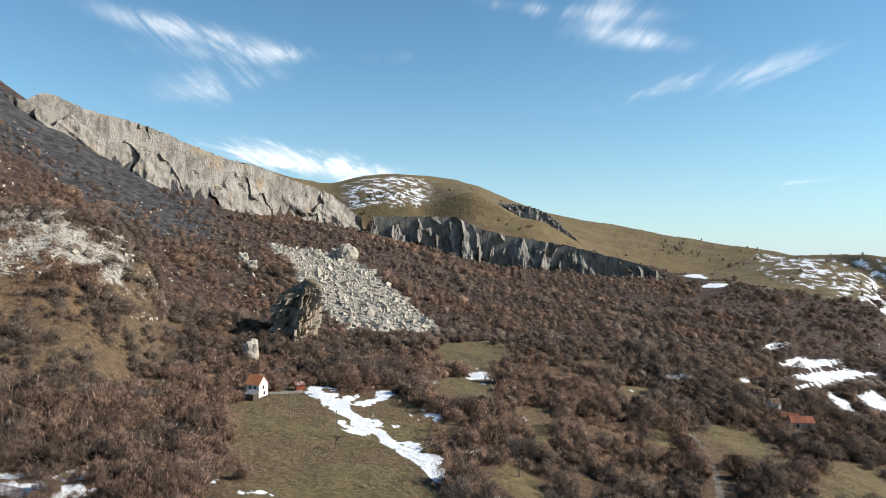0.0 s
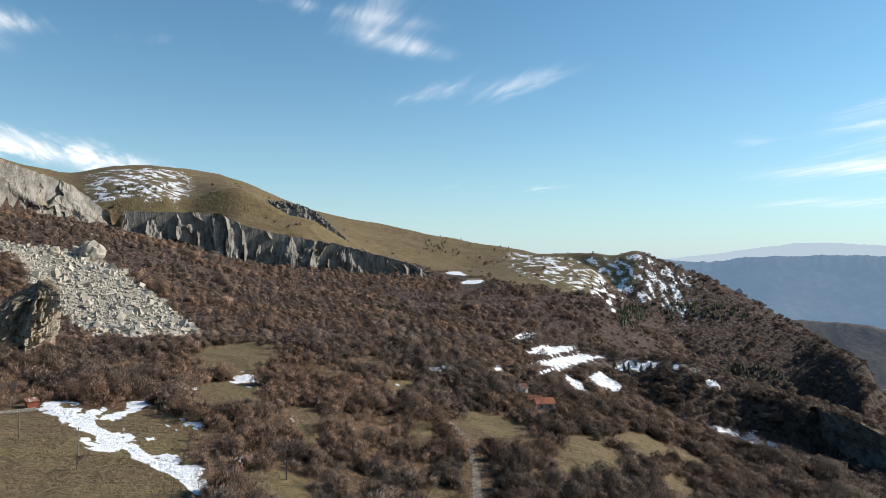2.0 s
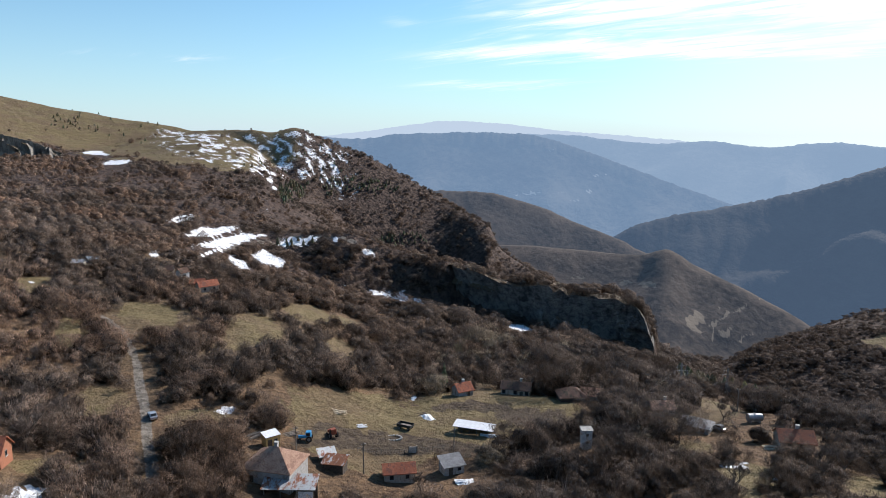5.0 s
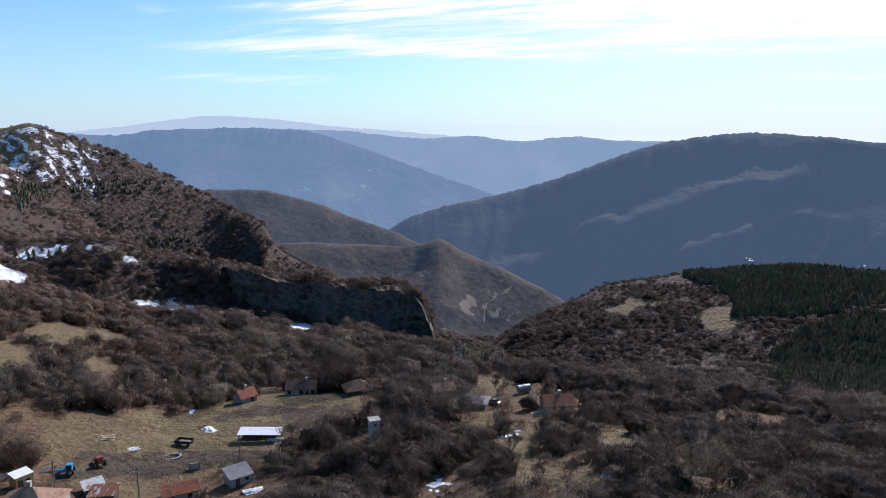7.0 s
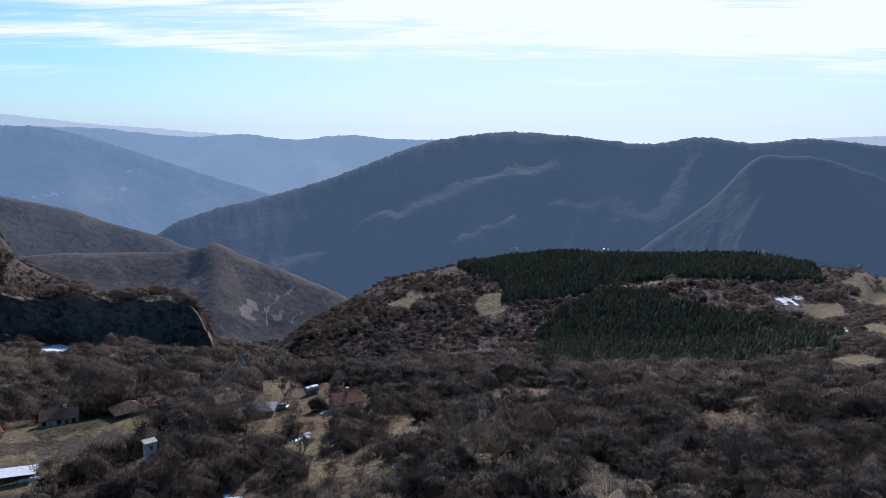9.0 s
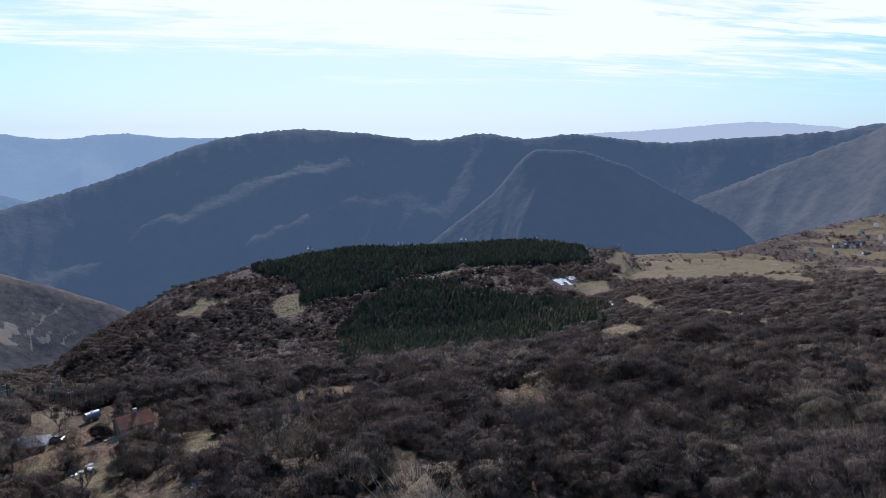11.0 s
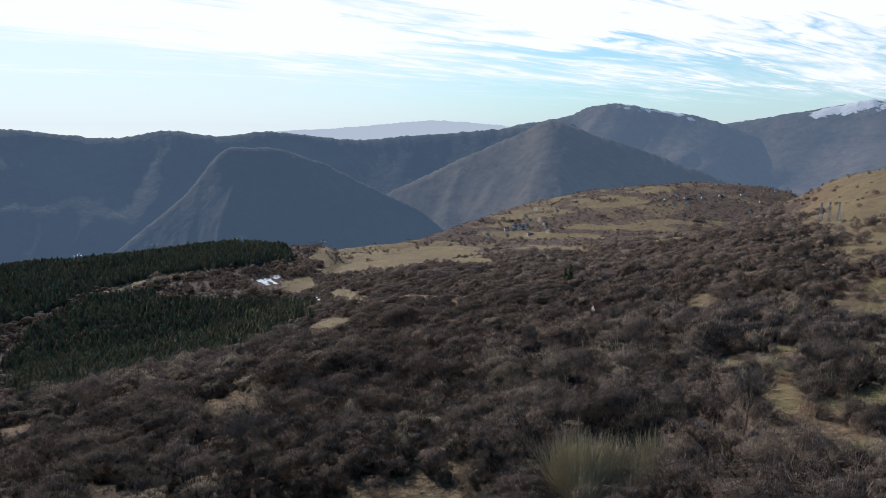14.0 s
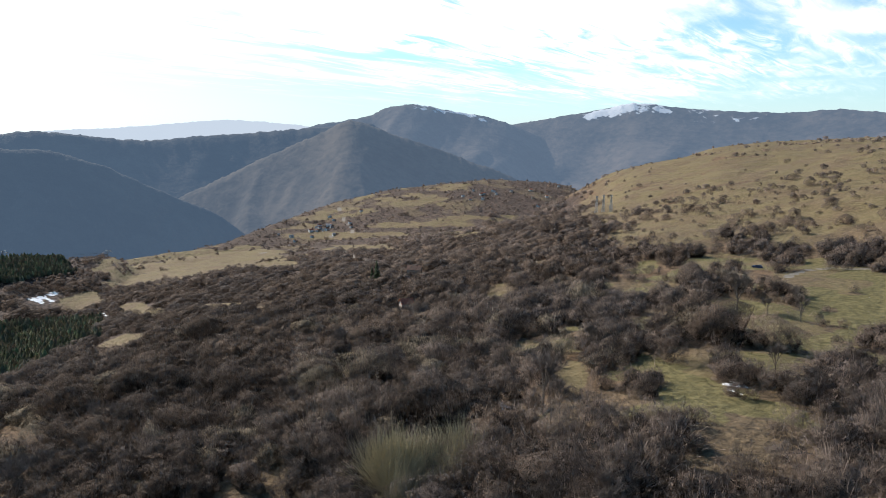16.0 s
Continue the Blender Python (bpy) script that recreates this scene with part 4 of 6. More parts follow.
build_range("dark wooded knoll with pale banks above the gorge road", DARK_KNOLL, 560, hill_material("gorge_knoll_hill", (0.010, 0.009, 0.008), (0.105, 0.076, 0.054), HAZE_GLOW, 0.10, True, (0.18, 0.145, 0.105), 0.09), 210, 45, None, GORGE_BANKS)
build_range("steep wooded spur with pale rock bands", STEEP_SPUR, 600, hill_material("steep_spur_hill", WOODS, (0.075, 0.062, 0.048), HAZE_GLOW, 0.36), 205, 46, wide=0.22)
build_range("brown grassy spur above the villages", LONG_SPUR, 900, hill_material("long_spur_hill", (0.022, 0.020, 0.017), (0.115, 0.088, 0.062), HAZE_GLOW_EAST, 0.37), 206, 45)
build_range("broad mountain with a snow-dusted top", SNOW_PEAK, 1500, hill_material("snow_peak_hill", WOODS, (0.13, 0.10, 0.075), HAZE_GLOW_EAST, 0.52, True), 207, 130, (136, 147, 0.13))
build_range("long mountain ridge with snow along its crest", LONG_PEAK, 1600, hill_material("long_peak_hill", WOODS, (0.13, 0.10, 0.075), HAZE_GLOW_EAST, 0.52, True), 208, 130, (152, 170, 0.11))

# ---- scrub ----


def tints(n, az, r, rng):
    """Bare wood from grey to red-brown, in drifts, with a few pale vine-hung crowns."""
    x, y = spot(az, r)
    drift = np.clip(0.5 + 0.9 * fbm(x / 45, y / 45, 3, 77) + rng.normal(0, 0.22, n), 0, 1)[:, None]
    warm = np.clip(1 - (az + 5) / 70, 0, 1)[:, None]
    grey, red = np.array((0.150, 0.118, 0.096)), np.array((0.222, 0.146, 0.106))
    c = grey * (1 - drift) + (red * warm + (1 - warm) * np.array((0.165, 0.122, 0.090))) * drift
    # backlight put into the wood colour: dimmer towards the sun, lifted again beyond
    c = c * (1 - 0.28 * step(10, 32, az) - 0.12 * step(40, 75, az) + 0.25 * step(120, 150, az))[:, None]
    # tint lifted beyond 600 m past bearing 104, offsetting backlit darkness
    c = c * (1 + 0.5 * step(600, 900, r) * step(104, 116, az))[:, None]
    # a little bluer past bearing 30
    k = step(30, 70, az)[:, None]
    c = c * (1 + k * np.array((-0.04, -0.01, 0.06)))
    vine = ((rng.uniform(0, 1, n) < 0.07 * step(0.0, 0.5, fbm(x / 35, y / 35, 2, 88)) * 2) & (az > 45) & (r < 320))[:, None]
    c = np.where(vine, np.array((0.20, 0.168, 0.125)), c)
    return c * np.exp(rng.normal(0, 0.20, n))[:, None]


def slivers(cx, cy, cz, w, h, col, k, thick, rng):
    """Bare crowns: k fine twig blades fanning up and out from each root, as triangle arrays."""
    n = len(cx)
    ph = rng.uniform(0, 2 * np.pi, (n, k))
    th = np.arccos(1 - rng.uniform(0, 1, (n, k)) * 0.95)
    lop = 1 + 0.24 * np.sin(ph * 2 + rng.uniform(0, 6, (n, 1))) + 0.20 * np.sin(ph * 3 + rng.uniform(0, 6, (n, 1))) + 0.14 * np.sin(6 * th + ph * 4)
    d = np.stack([np.sin(th) * np.cos(ph) * lop * w[:, None], np.sin(th) * np.sin(ph) * lop * w[:, None],
                  (0.22 + 0.78 * np.cos(th)) * h[:, None] * (0.6 + 0.4 * lop)], -1)
    c = np.stack([cx, cy, cz], -1)[:, None, :]
    stem = rng.uniform(0, 1, (n, k, 1)) < 0.05
    f0 = np.where(stem, 0.02, rng.uniform(0.50, 1.0, (n, k, 1)))
    f1 = np.where(stem, 0.8, f0 + rng.uniform(0.10, 0.26, (n, k, 1)))
    start, tip = c + d * f0, c + d * f1
    tip = tip + rng.normal(0, 0.045, (n, k, 3)) * h[:, None, None] + np.array((0, 0, 0.05)) * h[:, None, None]
    side = np.cross(tip - start, rng.normal(0, 1, (n, k, 3)))
    side = side / (np.linalg.norm(side, axis=-1, keepdims=True) + 1e-6) * (thick * rng.uniform(0.5, 1.5, (n, k)) * np.minimum(h[:, None] / 4, 1.1))[..., None]
    flip = rng.uniform(0, 1, (n, k, 1)) < 0.35
    a, b = np.where(flip, start, tip), np.where(flip, tip, start)
    V = np.stack([a, b + side, b - side], 2).reshape(-1, 3)
    # inner shade of the crown put into the tint: blades darker towards its heart
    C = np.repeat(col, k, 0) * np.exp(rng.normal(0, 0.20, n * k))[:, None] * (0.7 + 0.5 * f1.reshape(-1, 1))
    C = np.repeat(C, 3, 0)
    return V, np.concatenate([C, np.ones((len(C), 1))], 1)


def domes(cx, cy, cz, w, h, col, sides, rings, rng, body=0.5, grow=1.0):
    """The twig cloud of each crown: a lobed, uneven dome of fine brush, as vertex and face arrays."""
    n = len(cx)
    turn, p1, p2, p3 = rng.uniform(0, 6.28, (4, n))
    P = []
    for i in range(rings):
        t = i / rings
        up = (0.06 + 0.90 * math.sin(t * math.pi / 2)) * (0.5 + 0.5 * grow)
        rad = (0.58, 0.94, 1.0, 0.80, 0.46)[min(i, 4)] if rings > 3 else (0.72, 1.0, 0.66)[min(i, 2)]
        for q in range(sides):
            a = turn + 2 * np.pi * (q + 0.5 * (i % 2)) / sides
            lobe = 1 + 0.17 * np.sin(2 * a + p1) + 0.14 * np.sin(3 * a + p2 + 2.0 * t) + 0.08 * np.sin(5 * a + p3 - 3.0 * t)
            k = rad * lobe * rng.uniform(0.70, 1.22, n) * grow
            P.append(np.stack([cx + np.cos(a) * k * w, cy + np.sin(a) * k * w, cz + (up * (0.92 + 0.16 * np.sin(2 * a + p3)) * rng.uniform(0.80, 1.14, n)) * h], -1))
    P.append(np.stack([cx + rng.uniform(-0.2, 0.2, n) * w, cy + rng.uniform(-0.2, 0.2, n) * w, cz + h * rng.uniform(0.92, 1.04, n) * (0.5 + 0.5 * grow)], -1))
    P = np.stack(P, 1)
    F = []
    for i in range(rings - 1):
        for q in range(sides):
            e = (q + 1) % sides
            a, b, c, d = i * sides + q, i * sides + e, (i + 1) * sides + e, (i + 1) * sides + q
            F += [(a, b, c), (a, c, d)]
    top = rings * sides
    F += [((rings - 1) * sides + q, (rings - 1) * sides + (q + 1) % sides, top) for q in range(sides)]
    F = (np.arange(n)[:, None, None] * P.shape[1] + np.array(F)[None]).reshape(-1, 3)
    C = np.repeat(col, P.shape[1], 0)
    # the skirt is more open than the top
    dense = np.tile(np.concatenate([np.repeat(body - 0.10 + 0.16 * np.arange(rings) / rings, sides), [body + 0.04]]), n)
    return P.reshape(-1, 3), F, np.concatenate([C, dense[:, None]], 1)


def scatter(n, b0, b1, r0, r1, rng, keep):
    az = rng.uniform(b0, b1, n)
    r = np.sqrt(rng.uniform(r0 * r0, r1 * r1, n))
    ok = rng.uniform(0, 1, n) < keep(az, r)
    return az[ok], r[ok]


YARDS = ((167.0, 306), (167.0, 296), (167.2, 285), (-15.0, 262), (-12.5, 266), (5.9, 139), (8.0, 142), (11.5, 142), (32.3, 134), (33.5, 127), (32.0, 151), (37.2, 143), (43.0, 142), (47.7, 146), (49.7, 169),
         (48.4, 199), (53.5, 205), (58.4, 197), (59.4, 159), (65.4, 190), (68.2, 176), (72.5, 188), (75.4, 166), (74.2, 163), (19.0, 350), (27.3, 316), (25.4, 350), (138.9, 293), (140, 433), (35, 157), (22.8, 164))


# pine blocks: outlines by bearing and by angle below eye level
PINE_BLOCKS = (
    (560, 1075, ((84.8, -11.14), (89.7, -9.65), (96.9, -9.43), (103.2, -8.86), (112.6, -9.14), (113.2, -10.77), (107.5, -11.17), (101.7, -11.59), (98.2, -12.21), (93.7, -13.82), (88.5, -14.12), (88.9, -12.90))),
    (430, 860, ((96.7, -13.11), (99.6, -12.11), (101.7, -12.02), (102.4, -13.18), (105.3, -13.64), (108.9, -14.00), (114.9, -14.38), (114.7, -15.81), (108.9, -17.58), (101.5, -18.76), (96.4, -19.52), (93.3, -20.20), (91.9, -18.54), (91.7, -16.85), (93.6, -15.01))),
    (240, 420, ((65.9, -17.85), (68.5, -17.31), (71.7, -18.10), (73.9, -18.63), (73.9, -19.62), (70.4, -19.52), (66.4, -19.36))),
    (560, 1200, ((37.1, -3.71), (39.3, -3.67), (41.0, -3.75), (43.1, -4.70), (42.4, -4.99), (39.8, -4.68), (36.9, -5.19))),
    (560, 1200, ((33.0, -4.38), (34.5, -3.88), (35.7, -4.10), (35.2, -5.20), (33.8, -5.71))),
    (560, 1200, ((41.0, -8.57), (43.4, -8.25), (45.8, -8.69), (45.2, -9.27), (43.0, -9.38), (41.2, -9.23))),
)


def inside(outline, u, v):
    m = np.zeros(u.shape, bool)
    for (u0, v0), (u1, v1) in zip(outline, outline[1:] + outline[:1]):
        m = m ^ (((v0 > v) != (v1 > v)) & (u < (u1 - u0) * (v - v0) / (v1 - v0 + 1e-9) + u0))
    return m


def in_pines(az, r):
    """Number of the pine block at a place, or 0."""
    level = np.degrees(np.arctan2(height(az, r) - EYE_Z, r))
    x, y = spot(az, r)
    u, v = az + 0.35 * fbm(x / 25, y / 25, 3, 191), level + 0.15 * fbm(x / 20, y / 20, 3, 193)
    m = np.zeros(az.shape, int)
    for k, (r0, r1, outline) in enumerate(PINE_BLOCKS):
        m = np.where(inside(outline, u, v) & (r > r0) & (r < r1), k + 1, m)
    return m


def scrub_share(az, r):
    g, s, slate, rock, wood, soil, path = cover(az, r)
    x, y = spot(az, r)
    clump = np.clip(0.80 + 0.8 * fbm(x / 26, y / 26, 3, 91), 0.05, 1)
    open_land = np.maximum(step(0.35, 0.62, g) * (1 - 0.10 * step(150, 156, az) * step(330, 420, r) - 0.035 * (az < 40) * (r > 640)), np.maximum(step(0.25, 0.6, s) * 0.95, np.maximum(soil, path)))
    open_land = np.maximum(open_land, np.maximum(slate * 0.93, np.minimum(rock * np.where(az < -20, 1.05, 1.4), 1)))
    # none on the rock faces, nor on the bare top behind the western cliff
    rw, rm = CLIFF_WEST.crest(az)[0], CLIFF_MID.crest(az)[0]
    bare = ((az < -6) & (r > rw - 22)) | ((az >= -6) & (az < 19) & (r > rm - 18) & (r < rm + 30))
    bare = bare | (in_pines(az, r) > 0)
    level = np.degrees(np.arctan2(height(az, r) - EYE_Z, r))
    bare = bare | (snow_bands(az, r, level + 0.25, 0.25) > 0.4)
    for b, d in YARDS:
        bare = bare | (np.hypot(np.radians(az - b) * d, (r - d + 2.5) * 0.7) < 7.5)
    for half, pts in TRAILS:
        bare = bare | (trail(pts, az, r, half + 2.2) > 0.3)
    clump = clump * (1 - 0.22 * step(138, 158, az) * (1 - step(280, 340, r)))
    share = np.maximum(clump * (1 - open_land), hedges(az, r) * 0.95)
    return np.where(bare, 0, share)


def build_scrub(label, n, r0, r1, size, sides, rings, blades, thick, seed, brush, bear=(-37, 178)):
    rng = np.random.default_rng(seed)
    az, r = scatter(n, bear[0], bear[1], r0, r1, rng, scrub_share)
    x, y = spot(az, r)
    z = height(az, r) - 0.3
    h = size * np.exp(rng.normal(0, 0.34, len(az)) + 0.30 * fbm(x / 40, y / 40, 2, seed + 60))
    w = h * rng.uniform(0.48, 0.90, len(az))
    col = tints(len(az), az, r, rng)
    # the bushes on the spur's rim stand on its rock, not behind it
    R, Z = TERRACE_SPUR.crest(az)
    rim = (az > 45) & (az < 64) & (r > R - 1) & (r < R + 20)
    z = np.where(rim, np.maximum(z, Z + EYE_Z + 0.5), z)
    if blades:
        # a dense heart, its shade in the tint, and an open shell of outer twigs
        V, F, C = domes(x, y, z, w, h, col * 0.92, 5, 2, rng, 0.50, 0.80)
        V2, F2, C2 = domes(x, y, z, w, h, col, sides, rings, rng, 0.30)
        V, F, C = np.vstack([V, V2]), np.vstack([F, F2 + len(V)]), np.vstack([C, C2])
    else:
        V, F, C = domes(x, y, z, w, h, col, sides, rings, rng, 0.52)
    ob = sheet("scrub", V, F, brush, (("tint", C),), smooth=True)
    if blades:
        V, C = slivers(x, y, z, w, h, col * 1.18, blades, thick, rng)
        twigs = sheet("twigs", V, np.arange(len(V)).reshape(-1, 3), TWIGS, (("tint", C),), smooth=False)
        tagged(twigs, "fine bare twigs and stems of the " + label.split(" ", 1)[1], "twigs", kind="stuff")
    return tagged(ob, label, "scrub", kind="stuff")


build_scrub("dense leafless grey-brown scrub on the near slopes", 7000, 62, 170, 3.7, 7, 4, 130, 0.034, 1, BRUSH)
build_scrub("leafless grey-brown scrub round the village", 15000, 170, 320, 4.2, 6, 3, 44, 0.055, 4, VILLAGE_BRUSH)
build_scrub("leafless red-brown scrub between the meadows and the woods", 12000, 320, 430, 4.2, 5, 2, 14, 0.09, 7, VILLAGE_BRUSH)
build_scrub("leafless brown scrub on the middle slopes", 38000, 400, 620, 3.2, 5, 2, 0, 0.06, 2, MID_BRUSH)
build_scrub("dark bare woods in the folds of the valley", 34000, 430, 950, 3.4, 5, 2, 0, 0.3, 6, MID_BRUSH, (58, 152))
build_scrub("bare reddish-brown woods on the far slopes", 36000, 620, 1250, 3.4, 5, 2, 0, 0.3, 3, FAR_BRUSH, (-37, 118))
build_scrub("dark hedges and thickets between distant fields", 19000, 620, 1900, 2.8, 5, 2, 0, 0.3, 5, FAR_BRUSH, (112, 177))

# ---- pine plantations ----


def needle_material():
    """Conifer needles: uneven in tone, letting some light through."""
    k = Nodes("pine_needles", 0.85)
    c = k.attr("tint").outputs["Color"]
    k.colour(k.mix(k.ramp(k.noise(1.2, 3), 0.3, 0.7), c, k.mix(1.0, c, (1.5, 1.5, 1.3), "MULTIPLY")))
    leaf, both = k.nt.nodes.new("ShaderNodeBsdfTranslucent"), k.nt.nodes.new("ShaderNodeMixShader")
    k.nt.links.new(k.bsdf.inputs["Base Color"].links[0].from_socket, leaf.inputs["Color"])
    both.inputs[0].default_value = 0.35
    k.nt.links.new(k.bsdf.outputs[0], both.inputs[1])
    k.nt.links.new(leaf.outputs[0], both.inputs[2])
    k.nt.links.new(both.outputs[0], k.nt.nodes["Material Output"].inputs["Surface"])
    return k.mat


NEEDLES = needle_material()


def pine_shapes(x, y, z, h, col, rng):
    """Ragged conifers in four drooping skirts, as triangle arrays."""
    n, tiers, sides = len(x), 3, 5
    V = []
    for t in range(tiers):
        top, low = 1.0 - 0.24 * t, 0.66 - 0.24 * t
        rad = (0.17 + 0.085 * t) * h
        for q in range(sides):
            a = 2 * np.pi * (q + rng.uniform(-0.3, 0.3, n)) / sides
            ww = 0.72
            rr = rad * rng.uniform(0.75, 1.25, n)
            zz = z + h * (low + rng.uniform(-0.05, 0.05, n))
            V.append(np.stack([np.stack([x, y, z + h * top], -1),
                               np.stack([x + rr * np.cos(a - ww), y + rr * np.sin(a - ww), zz], -1),
                               np.stack([x + rr * np.cos(a + ww), y + rr * np.sin(a + ww), zz], -1)], 1))
    V = np.stack(V, 1).reshape(-1, 3)
    C = np.repeat(col, tiers * sides * 3, 0)
    return V, np.concatenate([C, np.ones((len(C), 1))], 1)


def build_pines(label, n, bear, far, size, seed, spots=()):
    rng = np.random.default_rng(seed)
    az, r = rng.uniform(*bear, n), np.sqrt(rng.uniform(far[0] ** 2, far[1] ** 2, n))
    ok = in_pines(az, r) > 0
    az, r = az[ok], r[ok]
    for k, b, d, wb, wd in spots:
        az, r = np.append(az, b + wb * rng.normal(0, 0.6, k)), np.append(r, d + wd * rng.normal(0, 0.6, k))
    x, y = spot(az, r)
    h = size * np.exp(rng.normal(0, 0.16, len(az)))
    col = np.array((0.088, 0.088, 0.058)) * np.exp(rng.normal(0, 0.25, len(az)))[:, None] * (1 + 0.15 * rng.normal(0, 1, (len(az), 3)) * np.array((1, 0.3, 0.5)))
    V, C = pine_shapes(x, y, height(az, r) - 0.3, h, np.clip(col, 0.008, 0.2), rng)
    ob = sheet("pine_wood", V, np.arange(len(V)).reshape(-1, 3), NEEDLES, (("tint", C),), smooth=False)
    return tagged(ob, label, "pine wood", kind="stuff")


build_pines("dark green pine plantation on the rounded hill", 31000, (84, 118), (430, 1070), 7.0, 501)
build_pines("dark conifers in rows on the snowy hill", 17000, (30, 78), (230, 1100), 5.4, 502, (
    (45, 34.9, 966, 3.5, 64),
    (9, 34.7, 555, 1.3, 9),
    (30, -5.8, 1122, 1.9, 66),
    (25, 20.8, 1314, 3.8, 158),
    (16, 18.9, 1235, 0.9, 57),
))

# ---- building things ----


def part(name, bm, material, parent, label=""):
    """Link a bmesh as one mesh object under a thing or a part."""
    me = bpy.data.meshes.new(name)
    bmesh.ops.recalc_face_normals(bm, faces=bm.faces)
    bm.to_mesh(me)
    bm.free()
    me.materials.append(material)
    ob = new(name, me)
    ob.parent = parent
    if label:
        ob["label"] = label
    return ob


def box(x0, x1, y0, y1, z0, z1, bm=None, bevel=0.0):
    bm = bm or bmesh.new()
    v = [bm.verts.new((x, y, z)) for z in (z0, z1) for y in (y0, y1) for x in (x0, x1)]
    f = [bm.faces.new([v[i] for i in q]) for q in ((0, 2, 3, 1), (4, 5, 7, 6), (0, 1, 5, 4), (2, 6, 7, 3), (0, 4, 6, 2), (1, 3, 7, 5))]
    if bevel:
        bmesh.ops.bevel(bm, geom=list({e for q in f for e in q.edges}), offset=bevel, segments=1, affect="EDGES")
    return bm


def bar(p, q, r0, r1=None, sides=6, bm=None):
    """A tapered round bar from p to q."""
    bm = bm or bmesh.new()
    r1 = r0 if r1 is None else r1
    p, q = Vector(p), Vector(q)
    t = (q - p).to_track_quat("Z", "Y").to_matrix()
    rings = [[bm.verts.new(c + t @ Vector((math.cos(a) * r, math.sin(a) * r, 0))) for a in [2 * math.pi * i / sides for i in range(sides)]]
             for c, r in ((p, r0), (q, r1))]
    for i in range(sides):
        j = (i + 1) % sides
        bm.faces.new((rings[0][i], rings[0][j], rings[1][j], rings[1][i]))
    bm.faces.new(rings[0][::-1])
    bm.faces.new(rings[1])
    return bm


def prism(profile, x0, x1, bm=None):
    """A (y, z) outline drawn out along x."""
    bm = bm or bmesh.new()
    a, b = [bm.verts.new((x0, y, z)) for y, z in profile], [bm.verts.new((x1, y, z)) for y, z in profile]
    for i in range(len(profile)):
        j = (i + 1) % len(profile)
        bm.faces.new((a[i], a[j], b[j], b[i]))
    bm.faces.new(a[::-1])
    bm.faces.new(b)
    return bm


def place(az, r, rel=0.0, size=1.0, sink=0.0, up=None):
    """The pose of a thing on the ground; at rel 0 its front (-y) looks back along the bearing."""
    x, y = spot(az, r)
    z = float(height(az, r)) - sink if up is None else up
    return Matrix.LocRotScale((float(x), float(y), z), Euler((0, 0, radians(rel - az))), (size, size, size))


def thing(name, m, label, category, group=""):
    ob = new(name)
    ob.empty_display_size = 0.5
    ob.matrix_world = m
    return tagged(ob, label, category, group)


def plain(name, low, high, scale=1.5, rough=0.85, metal=0.0, stain=None, per_thing=0.0):
    """A weathered surface: two tones at two scales, and stains."""
    k = Nodes(name, rough)
    k.bsdf.inputs["Metallic"].default_value = metal
    a, b = k.noise(scale, 5, 0.62), k.noise(scale * 9, 3, 0.6)
    c = k.mix(k.ramp(k.math("ADD", k.math("MULTIPLY", a, 0.65), k.math("MULTIPLY", b, 0.35)), 0.34, 0.66), low, high)
    if stain:
        c = k.mix(k.ramp(k.noise(scale * 0.7, 5, 0.7, (1, 1, 0.4)), 0.52, 0.66), c, stain)
    if per_thing:
        rnd = k.nt.nodes.new("ShaderNodeObjectInfo").outputs["Random"]
        c = k.mix(k.math("MULTIPLY", rnd, per_thing), c, (low[0] * 0.5, low[1] * 0.5, low[2] * 0.5))
    k.bump(b, 0.35, 0.05)
    return k.colour(c)


def tile_roof(name, low, high, rough=0.9, stain=None, pitch=3.2, metal=0.0):
    """Courses of tile or sheet: ribs along one way, rows along the other, uneven in tone."""
    k = Nodes(name, rough)
    k.bsdf.inputs["Metallic"].default_value = metal
    wv = k.nt.nodes.new("ShaderNodeTexWave")
    wv.inputs["Scale"].default_value, wv.inputs["Distortion"].default_value = pitch, 0.5
    wv.bands_direction = "X"
    k.nt.links.new(k.pos, wv.inputs["Vector"])
    wv2 = k.nt.nodes.new("ShaderNodeTexWave")
    wv2.inputs["Scale"].default_value, wv2.inputs["Distortion"].default_value = pitch * 0.8, 0.8
    wv2.bands_direction = "Y"
    k.nt.links.new(k.pos, wv2.inputs["Vector"])
    n, f = k.noise(0.9, 5, 0.65), k.noise(7, 3, 0.6)
    c = k.mix(k.ramp(k.math("ADD", k.math("MULTIPLY", n, 0.6), k.math("MULTIPLY", f, 0.4)), 0.34, 0.66), low, high)
    c = k.mix(k.math("MULTIPLY", wv2.outputs["Fac"], 0.35), c, (low[0] * 0.55, low[1] * 0.55, low[2] * 0.55))
    if stain:
        c = k.mix(k.ramp(k.noise(0.8, 5, 0.7, (1, 0.4, 1)), 0.50, 0.60), c, stain)
    k.bump(k.math("ADD", wv.outputs["Fac"], wv2.outputs["Fac"]), 0.6, 0.06)
    return k.colour(c)


WHITE_WALL = plain("white_limewash", (0.55, 0.54, 0.51), (0.78, 0.77, 0.74), stain=(0.42, 0.39, 0.34))
GREY_WALL = plain("grey_render", (0.28, 0.27, 0.26), (0.42, 0.41, 0.39), stain=(0.20, 0.18, 0.16))
TAN_WALL = plain("tan_render", (0.38, 0.31, 0.25), (0.52, 0.44, 0.36), stain=(0.25, 0.20, 0.16))
BRICK_WALL = plain("orange_brick", (0.24, 0.095, 0.055), (0.34, 0.15, 0.09), 3.0)
